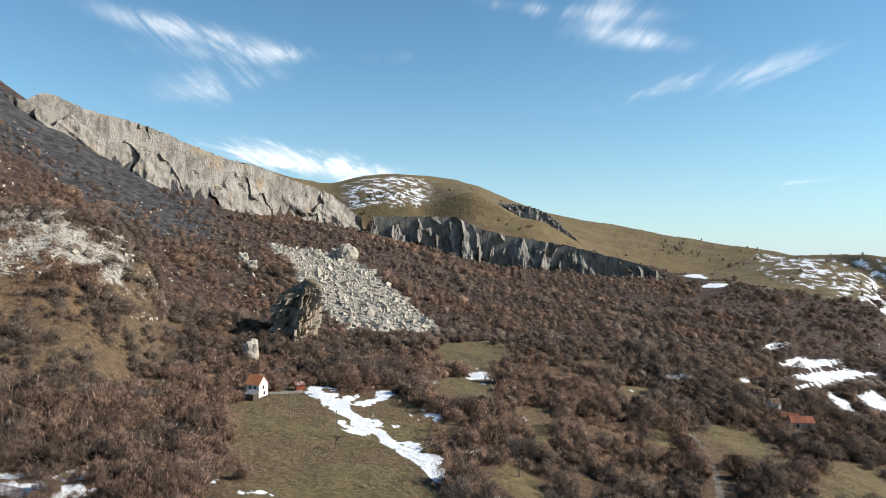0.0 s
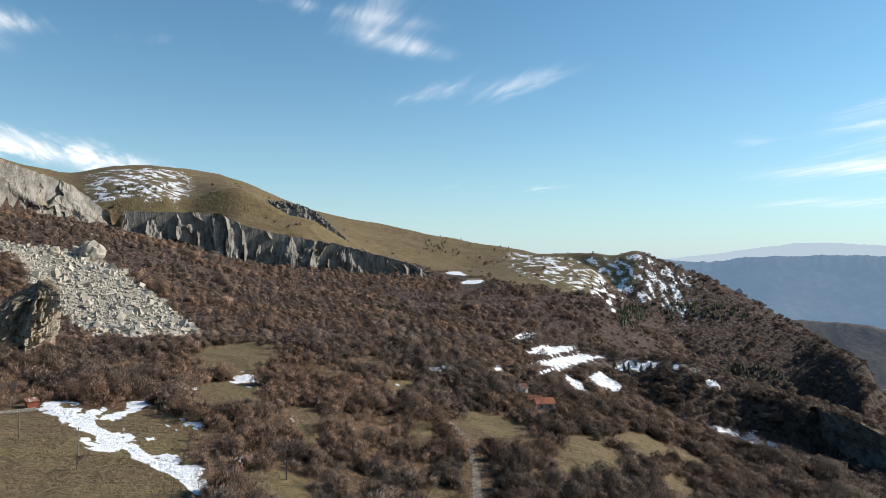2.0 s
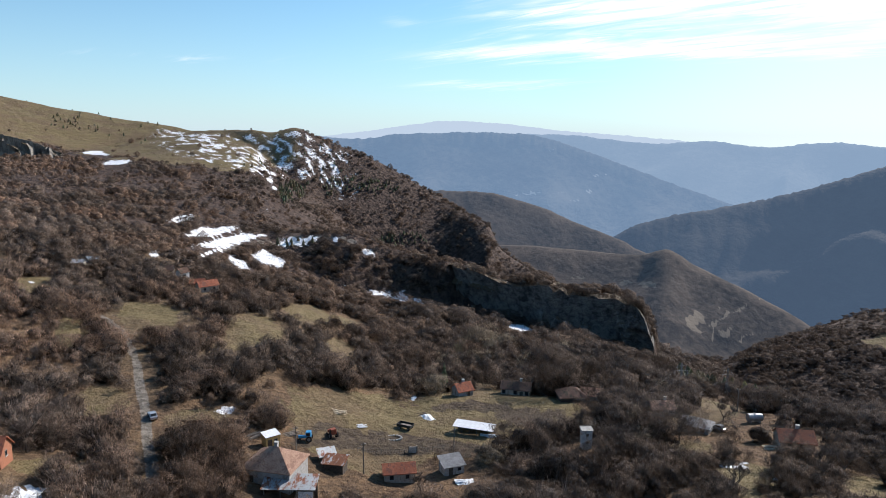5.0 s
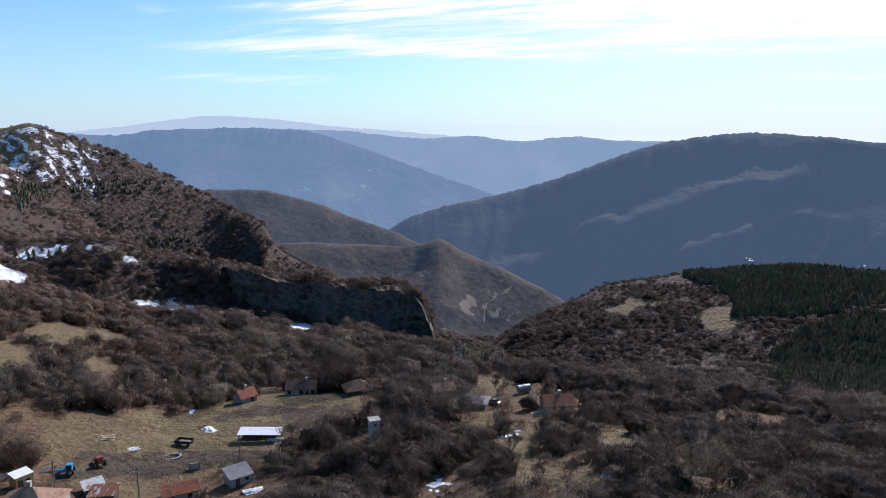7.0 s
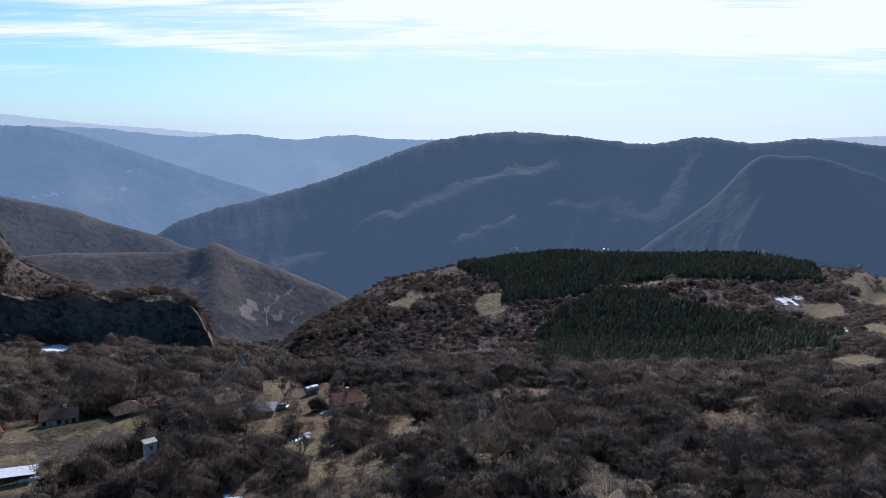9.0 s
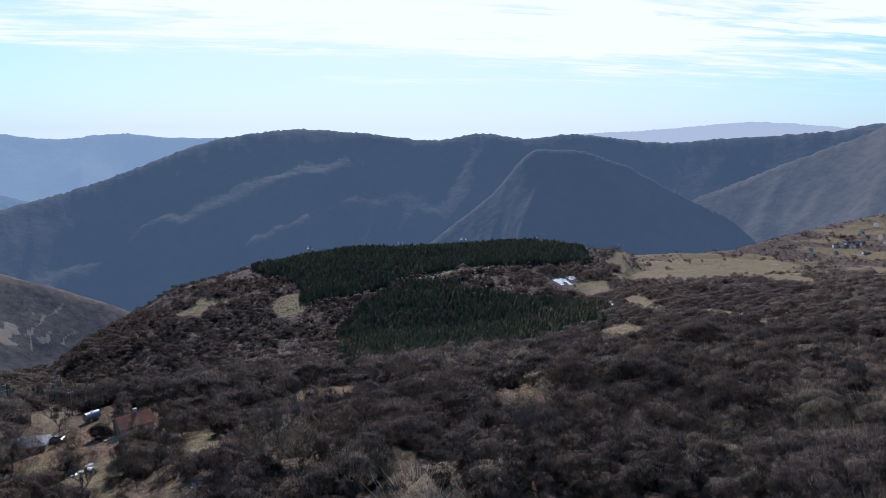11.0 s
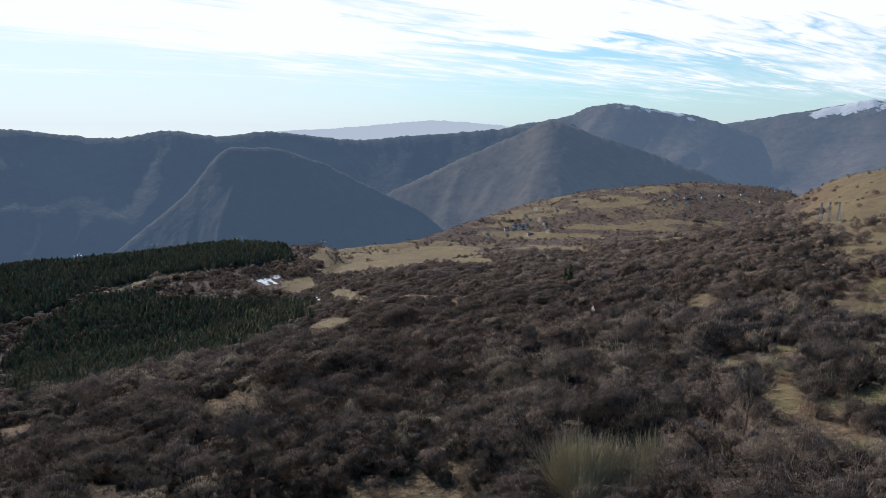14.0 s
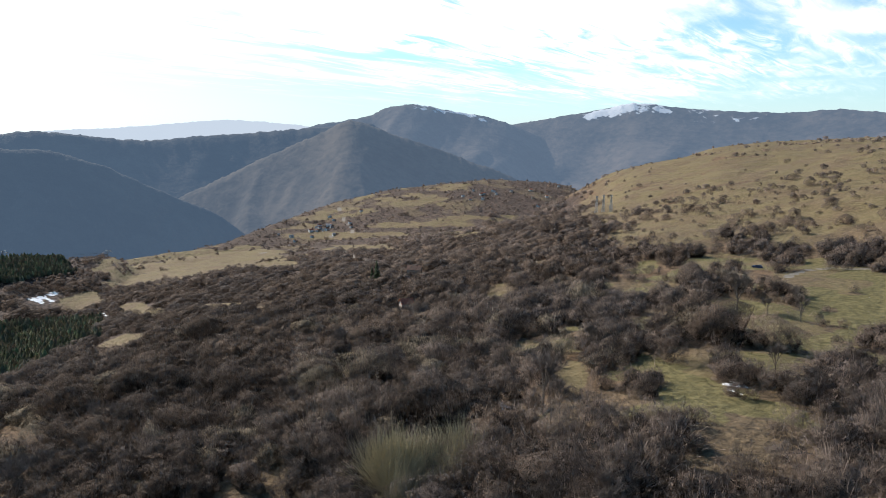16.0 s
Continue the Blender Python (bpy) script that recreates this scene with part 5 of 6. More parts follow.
DARK_WOOD = plain("dark_weathered_boards", (0.045, 0.036, 0.03), (0.11, 0.09, 0.075), 2.5)
PALE_WOOD = plain("yellow_plywood", (0.40, 0.26, 0.10), (0.52, 0.36, 0.15), 2.0)
GREY_WOOD = plain("grey_weathered_wood", (0.14, 0.12, 0.10), (0.25, 0.22, 0.19), 3.0)
STONE = plain("dry_stone", (0.20, 0.185, 0.16), (0.40, 0.375, 0.33), 2.0)
CONCRETE = plain("old_concrete", (0.30, 0.29, 0.27), (0.46, 0.45, 0.42), 1.2)
GLASS = plain("dark_window_glass", (0.015, 0.017, 0.02), (0.03, 0.033, 0.036), 1.0, 0.12)
RED_TILE = tile_roof("red_tile_roof", (0.30, 0.095, 0.055), (0.46, 0.17, 0.095), stain=(0.20, 0.085, 0.06))
ORANGE_TILE = tile_roof("new_orange_tile_roof", (0.48, 0.16, 0.07), (0.62, 0.25, 0.12))
PINK_TILE = tile_roof("faded_pink_tile_roof", (0.33, 0.20, 0.14), (0.50, 0.32, 0.23), stain=(0.26, 0.15, 0.11))
BROWN_TILE = tile_roof("brown_mossy_tile_roof", (0.14, 0.08, 0.06), (0.24, 0.14, 0.10), stain=(0.09, 0.07, 0.05))
GREY_ROOF = tile_roof("grey_slab_roof", (0.16, 0.16, 0.165), (0.29, 0.29, 0.30), 0.7)
ZINC = tile_roof("rusting_zinc_sheet", (0.36, 0.38, 0.39), (0.50, 0.52, 0.53), 0.5, (0.24, 0.09, 0.045), 2.2, 0.35)
RUST = tile_roof("rusted_iron_sheet", (0.16, 0.065, 0.035), (0.30, 0.13, 0.07), 0.8, (0.40, 0.40, 0.40), 2.2)
WHITE_SHEET = plain("white_roof_sheet", (0.66, 0.67, 0.68), (0.82, 0.83, 0.84), 1.0, 0.5)
BLUE_SHEET = plain("pale_blue_sheet", (0.30, 0.40, 0.46), (0.46, 0.56, 0.62), 1.0, 0.5)
STEEL = plain("galvanised_steel", (0.22, 0.23, 0.24), (0.36, 0.37, 0.38), 2.0, 0.45, 0.7)
RUBBER = plain("black_rubber", (0.015, 0.015, 0.015), (0.03, 0.03, 0.03), 4.0)
BLUE_PAINT = plain("bright_blue_paint", (0.03, 0.20, 0.42), (0.06, 0.30, 0.55), 2.0, 0.4)
RED_PAINT = plain("dull_red_paint", (0.20, 0.05, 0.03), (0.30, 0.09, 0.05), 2.0, 0.5)
BLACK_PAINT = plain("black_machine_paint", (0.02, 0.02, 0.02), (0.05, 0.05, 0.05), 2.0, 0.5)
SILVER_PAINT = plain("silver_car_paint", (0.45, 0.46, 0.48), (0.55, 0.56, 0.58), 2.0, 0.25, 0.5)
NAVY_PAINT = plain("dark_blue_car_paint", (0.02, 0.03, 0.07), (0.03, 0.05, 0.11), 2.0, 0.2)
SHEETING = plain("white_plastic_sheeting", (0.62, 0.63, 0.64), (0.80, 0.81, 0.82), 2.0, 0.5)
BARK = plain("grey_bark", (0.07, 0.058, 0.048), (0.15, 0.125, 0.105), 3.0)


def window(parent, x, y, z, w, h, face=(0, -1)):
    """A framed pane set in a wall whose outward way is face."""
    fx, fy = face

    def slab(hw, z0, z1, out):
        if fy:
            return box(x - hw, x + hw, *sorted((y, y + fy * out)), z0, z1)
        return box(*sorted((x, x + fx * out)), y - hw, y + hw, z0, z1)

    wi = part("window", slab(w / 2 + 0.08, z - 0.08, z + h + 0.08, 0.05), GREY_WOOD, parent)
    part("pane", slab(w / 2 - 0.02, z + 0.02, z + h - 0.02, 0.07), GLASS, wi, "dark window pane")
    part("sill", slab(w / 2 + 0.15, z - 0.16, z - 0.08, 0.16), CONCRETE, wi)


def gable_roof(w, d, h, rise, over, thick=0.16):
    e = d / 2 + over
    drop = over * rise / (d / 2)
    return prism(((-e, h - drop), (0, h + rise), (e, h - drop), (e, h - drop - thick), (0, h + rise - thick), (-e, h - drop - thick)),
                 -w / 2 - over, w / 2 + over)


def hip_roof(w, d, h, rise, over, thick=0.16):
    bm = bmesh.new()
    a, b, r = w / 2 + over, d / 2 + over, max(w / 2 - d / 2, 0.3)
    lo = [bm.verts.new((x, y, h - thick)) for x, y in ((-a, -b), (a, -b), (a, b), (-a, b))]
    mid = [bm.verts.new((x, y, h)) for x, y in ((-a, -b), (a, -b), (a, b), (-a, b))]
    p, q = bm.verts.new((-r, 0, h + rise)), bm.verts.new((r, 0, h + rise))
    for i in range(4):
        j = (i + 1) % 4
        bm.faces.new((lo[i], lo[j], mid[j], mid[i]))
    bm.faces.new(lo[::-1])
    for f in ((mid[0], mid[1], q, p), (mid[1], mid[2], q), (mid[2], mid[3], p, q), (mid[3], mid[0], p)):
        bm.faces.new(f)
    return bm


def lean_roof(w, d, h_front, h_back, over, thick=0.12):
    k = (h_back - h_front) / d
    return prism(((-d / 2 - over, h_front - over * k), (d / 2 + over, h_back + over * k), (d / 2 + over, h_back + over * k - thick), (-d / 2 - over, h_front - over * k - thick)),
                 -w / 2 - over, w / 2 + over)


def house(name, label, az, r, rel, w, d, h, rise, kind, wall, roof, windows=(), door=None, chimney=None, side_windows=(), over=0.4, category="house", group=""):
    """Walls, roof, openings and a chimney. windows: (x, z, width, height) on the front; side_windows: (y, z, w, h) on the right side."""
    ob = thing(name, place(az, r, rel), label, category, group)
    if kind == "gable":
        bm = box(-w / 2, w / 2, -d / 2, d / 2, -2.5, h)
        prism(((-d / 2, h), (d / 2, h), (0, h + rise)), -w / 2, w / 2, bm)
        top = gable_roof(w, d, h + 0.18, rise, over)
    elif kind == "hip":
        bm, top = box(-w / 2, w / 2, -d / 2, d / 2, -2.5, h), hip_roof(w, d, h + 0.16, rise, over)
    else:
        bm, top = prism(((-d / 2, -2.5), (d / 2, -2.5), (d / 2, h + rise), (-d / 2, h)), -w / 2, w / 2), lean_roof(w, d, h + 0.13, h + rise + 0.13, over)
    part("wall", bm, wall, ob)
    part("roof", top, roof, ob)
    for x, z, ww, hh in windows:
        window(ob, x, -d / 2, z, ww, hh)
    for y, z, ww, hh in side_windows:
        window(ob, w / 2, y, z, ww, hh, (1, 0))
    if door:
        dr = part("door", box(door - 0.5, door + 0.5, -d / 2 - 0.06, -d / 2, 0, 2.05), DARK_WOOD, ob)
        part("handle", box(door + 0.34, door + 0.42, -d / 2 - 0.12, -d / 2 - 0.06, 1.0, 1.06), STEEL, dr)
    if chimney:
        cx, cy = chimney
        z0 = h + rise * (1 - abs(cy) / (d / 2)) - 0.3
        ch = part("chimney", box(cx - 0.35, cx + 0.35, cy - 0.3, cy + 0.3, z0, z0 + 1.5), CONCRETE, ob)
        part("cap", box(cx - 0.45, cx + 0.45, cy - 0.4, cy + 0.4, z0 + 1.5, z0 + 1.62), CONCRETE, ch)
    return ob


# ---- rocks ----


def boulders(rng, x, y, z, size):
    """Angular blocks as face arrays: jittered, turned boxes with cut corners."""
    n = len(x)
    base = np.array([(sx, sy, sz) for sz in (-1, 1) for sy in (-1, 1) for sx in (-1, 1)], float)
    P = base[None] * rng.uniform(0.55, 1.0, (n, 1, 3)) * rng.uniform(0.45, 1.25, (n, 8, 3)) * 0.5
    a, b = rng.uniform(0, 6.28, n), rng.uniform(-1.3, 1.3, n)
    ca, sa, cb, sb = np.cos(a), np.sin(a), np.cos(b), np.sin(b)
    X = P[..., 0] * ca[:, None] - P[..., 1] * sa[:, None]
    Y = P[..., 0] * sa[:, None] + P[..., 1] * ca[:, None]
    Y, Z = Y * cb[:, None] - P[..., 2] * sb[:, None], Y * sb[:, None] + P[..., 2] * cb[:, None]
    V = np.stack([X, Y, Z], -1) * size[:, None, None] + np.stack([x, y, z + 0.16 * size], -1)[:, None]
    q = np.array(((0, 2, 3, 1), (4, 5, 7, 6), (0, 1, 5, 4), (2, 6, 7, 3), (0, 4, 6, 2), (1, 3, 7, 5)))
    F = (np.arange(n)[:, None, None] * 8 + q[None]).reshape(-1, 4)
    return V.reshape(-1, 3), F


def build_rocks():
    rng = np.random.default_rng(71)
    az, r = scatter(20000, -15, 1.5, 448, 665, rng, lambda a, d: in_scree(a, d) * 0.95)
    x, y = spot(az, r)
    V, F = boulders(rng, x, y, height(az, r), np.clip(rng.lognormal(0.0, 0.66, len(az)), 0.45, 6.5))
    tagged(sheet("scree", V, F, BOULDER, smooth=False), "pale grey limestone blocks of a rockfall fan", "scree", kind="stuff")
    az, r = scatter(4200, -37.5, -22, 335, 470, rng, lambda a, d: 0.15 + 0.85 * patches(((-31, 410, 7, 70),), a, d))
    x, y = spot(az, r)
    V, F = boulders(rng, x, y, height(az, r), np.clip(rng.lognormal(-0.25, 0.6, len(az)), 0.35, 3.4))
    tagged(sheet("scree", V, F, BOULDER, smooth=False), "scattered pale rocks on a grassy mound", "scree", kind="stuff")
    az, r = scatter(900, -37, -14, 480, 660, rng, lambda a, d: 0.3 + 0 * a)
    x, y = spot(az, r)
    V, F = boulders(rng, x, y, height(az, r), np.clip(rng.lognormal(0.2, 0.5, len(az)), 0.5, 4.0))
    tagged(sheet("scree", V, F, BOULDER, smooth=False), "loose grey rocks below the slate slope", "scree", kind="stuff")


def boulder(az, r, w, h, seed, label, rel=0.0, name="boulder"):
    """One big block: a ball squared off, cracked into facets."""
    bm = bmesh.new()
    bmesh.ops.create_icosphere(bm, subdivisions=3, radius=1.0)
    for v in bm.verts:
        c = v.co.copy()
        q = max(abs(c.x), abs(c.y), abs(c.z))
        c = c.lerp(c / q, 0.45)
        n = noise.noise(c * 1.6 + Vector((seed, 0, 0))) * 0.35 + noise.noise(c * 4 + Vector((0, seed, 0))) * 0.12
        v.co = Vector((c.x * w / 2, c.y * w / 2 * 0.8, (c.z + 0.8) * h / 1.8)) * (1 + n)
    ob = part(name, bm, BOULDER, None)
    ob.matrix_world = place(az, r, rel, sink=0.3)
    return tagged(ob, label, "boulder")


def build_outcrop():
    """A leaning crag: stacked, split beds with blocky steps, dark on the lee side."""
    W, D, H = 30.0, 52.0, 39.0
    cols, rows = 150, 90
    u = np.linspace(0, 2 * np.pi, cols, endpoint=False)[None, :]
    s = np.linspace(0, 1, rows)[:, None]
    beds = np.floor(s * 9 + 0.5 * fbm(u * 2 / np.pi, s * 2, 2, 305)) / 9
    prof = np.interp(s, [0, 0.25, 0.5, 0.75, 0.9, 0.97, 1], [1.06, 0.95, 0.92, 0.90, 0.80, 0.55, 0.0])
    joint = np.abs(fbm(u * 2.6, beds * 3.0 + 0 * u, 3, 309))
    bulge = 1 + 0.34 * fbm(u * 1.6, s * 2.6 + 0 * u, 4, 301) - 0.55 * np.minimum(joint, 0.45) + 0.10 * (2 * vnoise(u * 3.0, beds * 9 + 0 * u, 311) - 1)
    bulge = 0.6 * np.round(bulge * 9) / 9 + 0.4 * bulge
    X = np.cos(u) * W / 2 * prof * bulge + 7.0 * s * s
    Y = np.sin(u) * D / 2 * prof * bulge + 3.0 * s
    Z = H * s * (0.90 + 0.10 * np.cos(u - 0.5)) + 0.8 * fbm(u * 3, s * 12 + 0 * u, 3, 313) - 3
    V = np.stack([X, Y, Z + 0 * u], -1)
    F = grid_faces(rows, cols, True)
    ob = sheet("crag", V.reshape(-1, 3), F, TAN_CRAG, smooth=False)
    ob.matrix_world = place(-12.4, 397, 0, sink=1.0)
    tagged(ob, "tall split limestone crag above the white house", "crag")


build_rocks()
build_outcrop()
boulder(-15.6, 338, 7.5, 8.5, 3.1, "single pale boulder standing in the scrub")
boulder(-16.2, 578, 7.5, 7.0, 5.3, "pale boulder on the scrubby slope")
boulder(-15.5, 565, 8.0, 6.5, 6.3, "grey boulder on the scrubby slope")
boulder(-7.9, 640, 17, 15, 8.2, "huge split block at the head of the rockfall", 20)
boulder(-8.8, 648, 11, 9, 9.4, "big grey block at the head of the rockfall")
boulder(-10.4, 640, 9, 7, 11.7, "grey block at the head of the rockfall")

# ---- bare trees ----


def tree_parts(seed, tall=7.5, spread=0.5, depth=4):
    """Trunk and limbs as one mesh, and the twig crown as another."""
    rng = random.Random(seed)
    bm = bmesh.new()
    tips = []

    def grow(p, d, length, rad, level):
        q = p + d * length
        bar(p, q, rad, rad * 0.62, 5 if level < 2 else 3, bm) if level < depth else None
        if level >= depth:
            tips.append((p, q, rad))
            return
        if level >= depth - 1:
            tips.append((p, q, rad))
        for i in range(rng.choice((2, 3, 3)) if level else 4):
            ax = Vector((rng.uniform(-1, 1), rng.uniform(-1, 1), rng.uniform(-0.2, 0.5)))
            nd = (d + ax * (spread + 0.25 * level / depth) * 1.3 + Vector((0, 0, 0.14))).normalized()
            grow(p.lerp(q, rng.uniform(0.65, 1.0)), nd, length * rng.uniform(0.58, 0.82), rad * 0.58, level + 1)

    grow(Vector((0, 0, -0.3)), Vector((rng.uniform(-0.1, 0.1), rng.uniform(-0.1, 0.1), 1)).normalized(), tall * 0.30, tall * 0.020, 0)
    V = []
    for p, q, rad in tips:
        for _ in range(7):
            a = p.lerp(q, rng.uniform(0.2, 1.0))
            d = ((q - p).normalized() + Vector((rng.uniform(-1, 1), rng.uniform(-1, 1), rng.uniform(-0.4, 0.9))) * 0.8).normalized()
            e = a + d * tall * rng.uniform(0.06, 0.15)
            sd = d.cross(Vector((rng.uniform(-1, 1), rng.uniform(-1, 1), rng.uniform(-1, 1)))).normalized() * tall * 0.0042
            V += [a + sd, a - sd, e]
    V = np.array([tuple(v) for v in V])
    tone = (0.120, 0.098, 0.083) if seed % 2 else (0.150, 0.118, 0.092)
    crown = sheet("crown", V, np.arange(len(V)).reshape(-1, 3), TWIGS, (("tint", np.tile((*tone, 1.0), (len(V), 1))),), smooth=False, mesh_only=True)
    return bm, crown


def build_trees():
    rng = np.random.default_rng(88)
    first = []
    for s in range(5):
        bm, crown = tree_parts(s + 11, 7.5, (0.5, 0.62, 0.45, 0.55, 0.7)[s])
        ob = thing("bare_tree", Matrix(), "leafless grey deciduous tree with a spreading twiggy crown", "tree", "bare trees on the slopes")
        part("trunk", bm, BARK, ob)
        c = new("crown", crown)
        c.parent = ob
        first.append(ob)
    set_by_hand = ((-13.0, 274, 1.5), (-8.8, 194, 0.75), (168.9, 148, 1.15), (44.9, 137, 0.9), (70.2, 188, 1.1), (67.0, 166, 0.8), (70.9, 150, 0.85),
                   (74.0, 137, 0.9), (77.4, 140, 1.1), (79.0, 150, 1.0), (9.6, 150, 0.9), (10.6, 152, 0.95), (8.7, 158, 1.0), (12.6, 156, 0.9),
                   (4.2, 152, 0.9), (14.0, 150, 0.9), (7.4, 136, 0.8), (52.4, 166, 0.75), (56.8, 147, 1.0), (16.2, 165, 1.1), (6.4, 178, 1.2),
                   (151.6, 112, 0.9), (152.3, 114, 0.9), (161.0, 196, 1.1), (163.0, 215, 1.3), (165.8, 222, 1.4), (168.0, 218, 1.3), (170.3, 212, 1.2))
    az, r = scatter(1400, -36, 177, 78, 330, rng, lambda a, d: 0.34 * scrub_share(a, d))
    spots = list(set_by_hand) + [(a, d, rng.uniform(0.65, 1.2)) for a, d in zip(az[:130], r[:130])]
    for i, (a, d, k) in enumerate(spots):
        m = place(a, d, rng.uniform(0, 360), k)
        if i < 5:
            first[i].matrix_world = m
        else:
            copy_thing(first[i % 5], m)


build_trees()

# ---- the village ----
house("chapel_house", "small white two-storey house with a new orange tile roof", -15.05, 264, -38, 5.6, 5.2, 5.0, 2.8, "gable", WHITE_WALL, ORANGE_TILE,
      ((-1.2, 3.0, 0.8, 1.1), (1.2, 3.0, 0.8, 1.1)), 0.2, (0.8, 1.0), ((0, 3.0, 0.8, 1.1), (0.6, 0.9, 0.8, 1.1)))
house("lean_to_shed", "grey boarded lean-to beside the white house", -15.45, 258, -38, 3.6, 3.0, 2.4, 0.8, "lean", DARK_WOOD, GREY_ROOF, category="shed")
house("red_shed", "small dull red shed by the stone wall", -11.7, 273, 15, 3.2, 2.6, 2.2, 0.7, "lean", RED_PAINT, RUST, category="shed")
house("house", "whitewashed house with a weathered brown tile roof", 5.9, 141, 12, 6.8, 5.4, 2.9, 2.2, "gable", WHITE_WALL, BROWN_TILE,
      ((-2.6, 1.1, 1.0, 1.2), (0.2, 1.1, 1.0, 1.2)), 2.6, (-1.6, 0.9), ((0, 1.1, 0.9, 1.1),))
house("annex", "grey flat-topped annex with one white wall", 7.7, 143.5, 12, 2.2, 2.6, 3.3, 0.5, "lean", WHITE_WALL, GREY_ROOF, category="outbuilding")
house("brick_house", "orange brick cottage with a red tile roof", 11.6, 145, -24, 6.2, 5.2, 2.4, 2.3, "gable", BRICK_WALL, RED_TILE,
      ((-2.0, 0.9, 0.9, 1.1), (2.2, 0.9, 0.9, 1.1)), 0.2, (-1.0, 0.4), ((0, 1.0, 0.8, 1.0),))
house("farmhouse", "farmhouse with a faded pink hipped tile roof", 32.3, 136, -28, 10.4, 8.6, 3.6, 3.2, "hip", GREY_WALL, PINK_TILE,
      ((-3.2, 1.1, 1.0, 1.3), (3.0, 1.1, 1.0, 1.3)), 0.3, (0.2, 0.4))
porch = thing("farm_porch", place(33.5, 129.5, -14), "open lean-to under rusting zinc sheets beside the farmhouse", "shed")
part("roof", lean_roof(10.2, 4.0, 2.6, 3.5, 0.3, 0.08), ZINC, porch, "patched zinc roof with rust")
for px in (-4.8, -1.6, 1.6, 4.8):
    part("post", box(px - 0.08, px + 0.08, -1.9, -1.74, -1.5, 2.55), GREY_WOOD, porch)
part("back_wall", box(-5, 5, 1.8, 1.95, -1.5, 3.3), DARK_WOOD, porch)
part("sheeting", box(1.9, 4.8, -2.02, -1.94, -0.6, 2.0), SHEETING, porch, "white plastic sheeting")
house("cabin", "small yellow plywood cabin with a pale flat roof", 32.0, 150.5, 24, 3.3, 2.6, 2.7, 0.35, "lean", PALE_WOOD, WHITE_SHEET, ((0.6, 1.1, 0.7, 0.8),), -0.8, None, over=0.15, category="cabin")
house("shed", "low shed under rusted iron sheets", 37.4, 144, -20, 4.6, 3.2, 1.8, 0.6, "lean", DARK_WOOD, RUST, category="shed")
house("shed", "tumbledown shed under mixed rusted sheets", 36.7, 147.5, 10, 3.4, 2.8, 1.7, 0.5, "lean", GREY_WOOD, ZINC, category="shed")
house("cottage", "small tan cottage with a brown-red tile roof", 43.0, 144, 6, 6.8, 4.4, 2.4, 1.3, "gable", TAN_WALL, RED_TILE, ((-1.8, 1.0, 0.8, 0.9), (1.7, 1.0, 0.8, 0.9)), 0.0)
house("hut", "grey-blue hut with a sloping sheet roof", 47.7, 148, 22, 4.8, 3.8, 2.2, 0.9, "lean", GREY_WALL, GREY_ROOF, ((1.2, 1.0, 0.7, 0.7),), -0.9, category="shed")
barn = thing("open_shed", place(49.7, 171, -16), "long open animal shed with a white sheet roof on posts", "shed")
part("roof", lean_roof(10.4, 3.2, 2.0, 2.4, 0.3, 0.1), WHITE_SHEET, barn)
for i in range(6):
    for py, hh in ((-1.5, 2.0), (1.5, 2.36)):
        part("post", box(-5 + i * 2 - 0.06, -5 + i * 2 + 0.06, py - 0.06, py + 0.06, -1, hh), GREY_WOOD, barn)
part("back_wall", box(-5, 5, 1.58, 1.66, -1, 1.8), DARK_WOOD, barn)
part("end_wall", box(2.0, 5.05, -1.66, -1.58, -1, 0.9), BLUE_SHEET, barn, "pale blue sheet wall")
house("barn", "grey barn with a broken red tile roof", 48.6, 204, 30, 5.0, 4.6, 2.2, 1.8, "gable", GREY_WALL, RED_TILE, (), 1.0, (0.5, 0.5), category="barn")
house("house", "long low house with a brown mossy tile roof", 53.3, 210, -8, 9.0, 5.6, 2.6, 1.6, "gable", TAN_WALL, BROWN_TILE,
      ((-3.6, 1.0, 1.0, 1.2), (0.0, 1.0, 1.0, 1.2), (3.6, 1.0, 1.0, 1.2)), 1.9, (1.4, 0.5))
house("barn", "dark boarded barn with a broad mossy tile roof", 58.0, 202, 15, 8.0, 6.4, 1.7, 2.3, "hip", DARK_WOOD, BROWN_TILE, (), None, None, category="barn")
house("stone_hut", "low tan stone hut in the trees", 59.7, 203, 0, 6.0, 4.5, 2.2, 0.8, "lean", STONE, BROWN_TILE, category="hut")
tower = thing("transformer_tower", place(59.4, 162, 14), "narrow grey-white transformer tower with a flat cap", "tower")
part("wall", box(-1.2, 1.2, -1.2, 1.2, -2, 4.8), WHITE_WALL, tower)
part("roof", box(-1.45, 1.45, -1.45, 1.45, 4.8, 5.05), CONCRETE, tower)
for wz in (1.6, 3.5):
    window(tower, 0, -1.2, wz, 0.5, 0.6)
window(tower, 1.2, 0, 3.5, 0.6, 0.7, (1, 0))
house("house", "house with a faded brown tile roof by the pasture", 65.4, 193, 20, 6.2, 5.2, 2.1, 1.5, "gable", TAN_WALL, PINK_TILE, ((-1.8, 1.0, 0.9, 1.1), (1.8, 1.0, 0.9, 1.1)), 0.0, (1.2, 0.6))
house("house", "house with a grey hipped roof and an open porch", 68.2, 179, -12, 7.4, 5.4, 2.1, 1.5, "hip", GREY_WALL, GREY_ROOF, ((-2.2, 1.0, 1.0, 1.2), (2.2, 1.0, 1.0, 1.2)), 0.2)
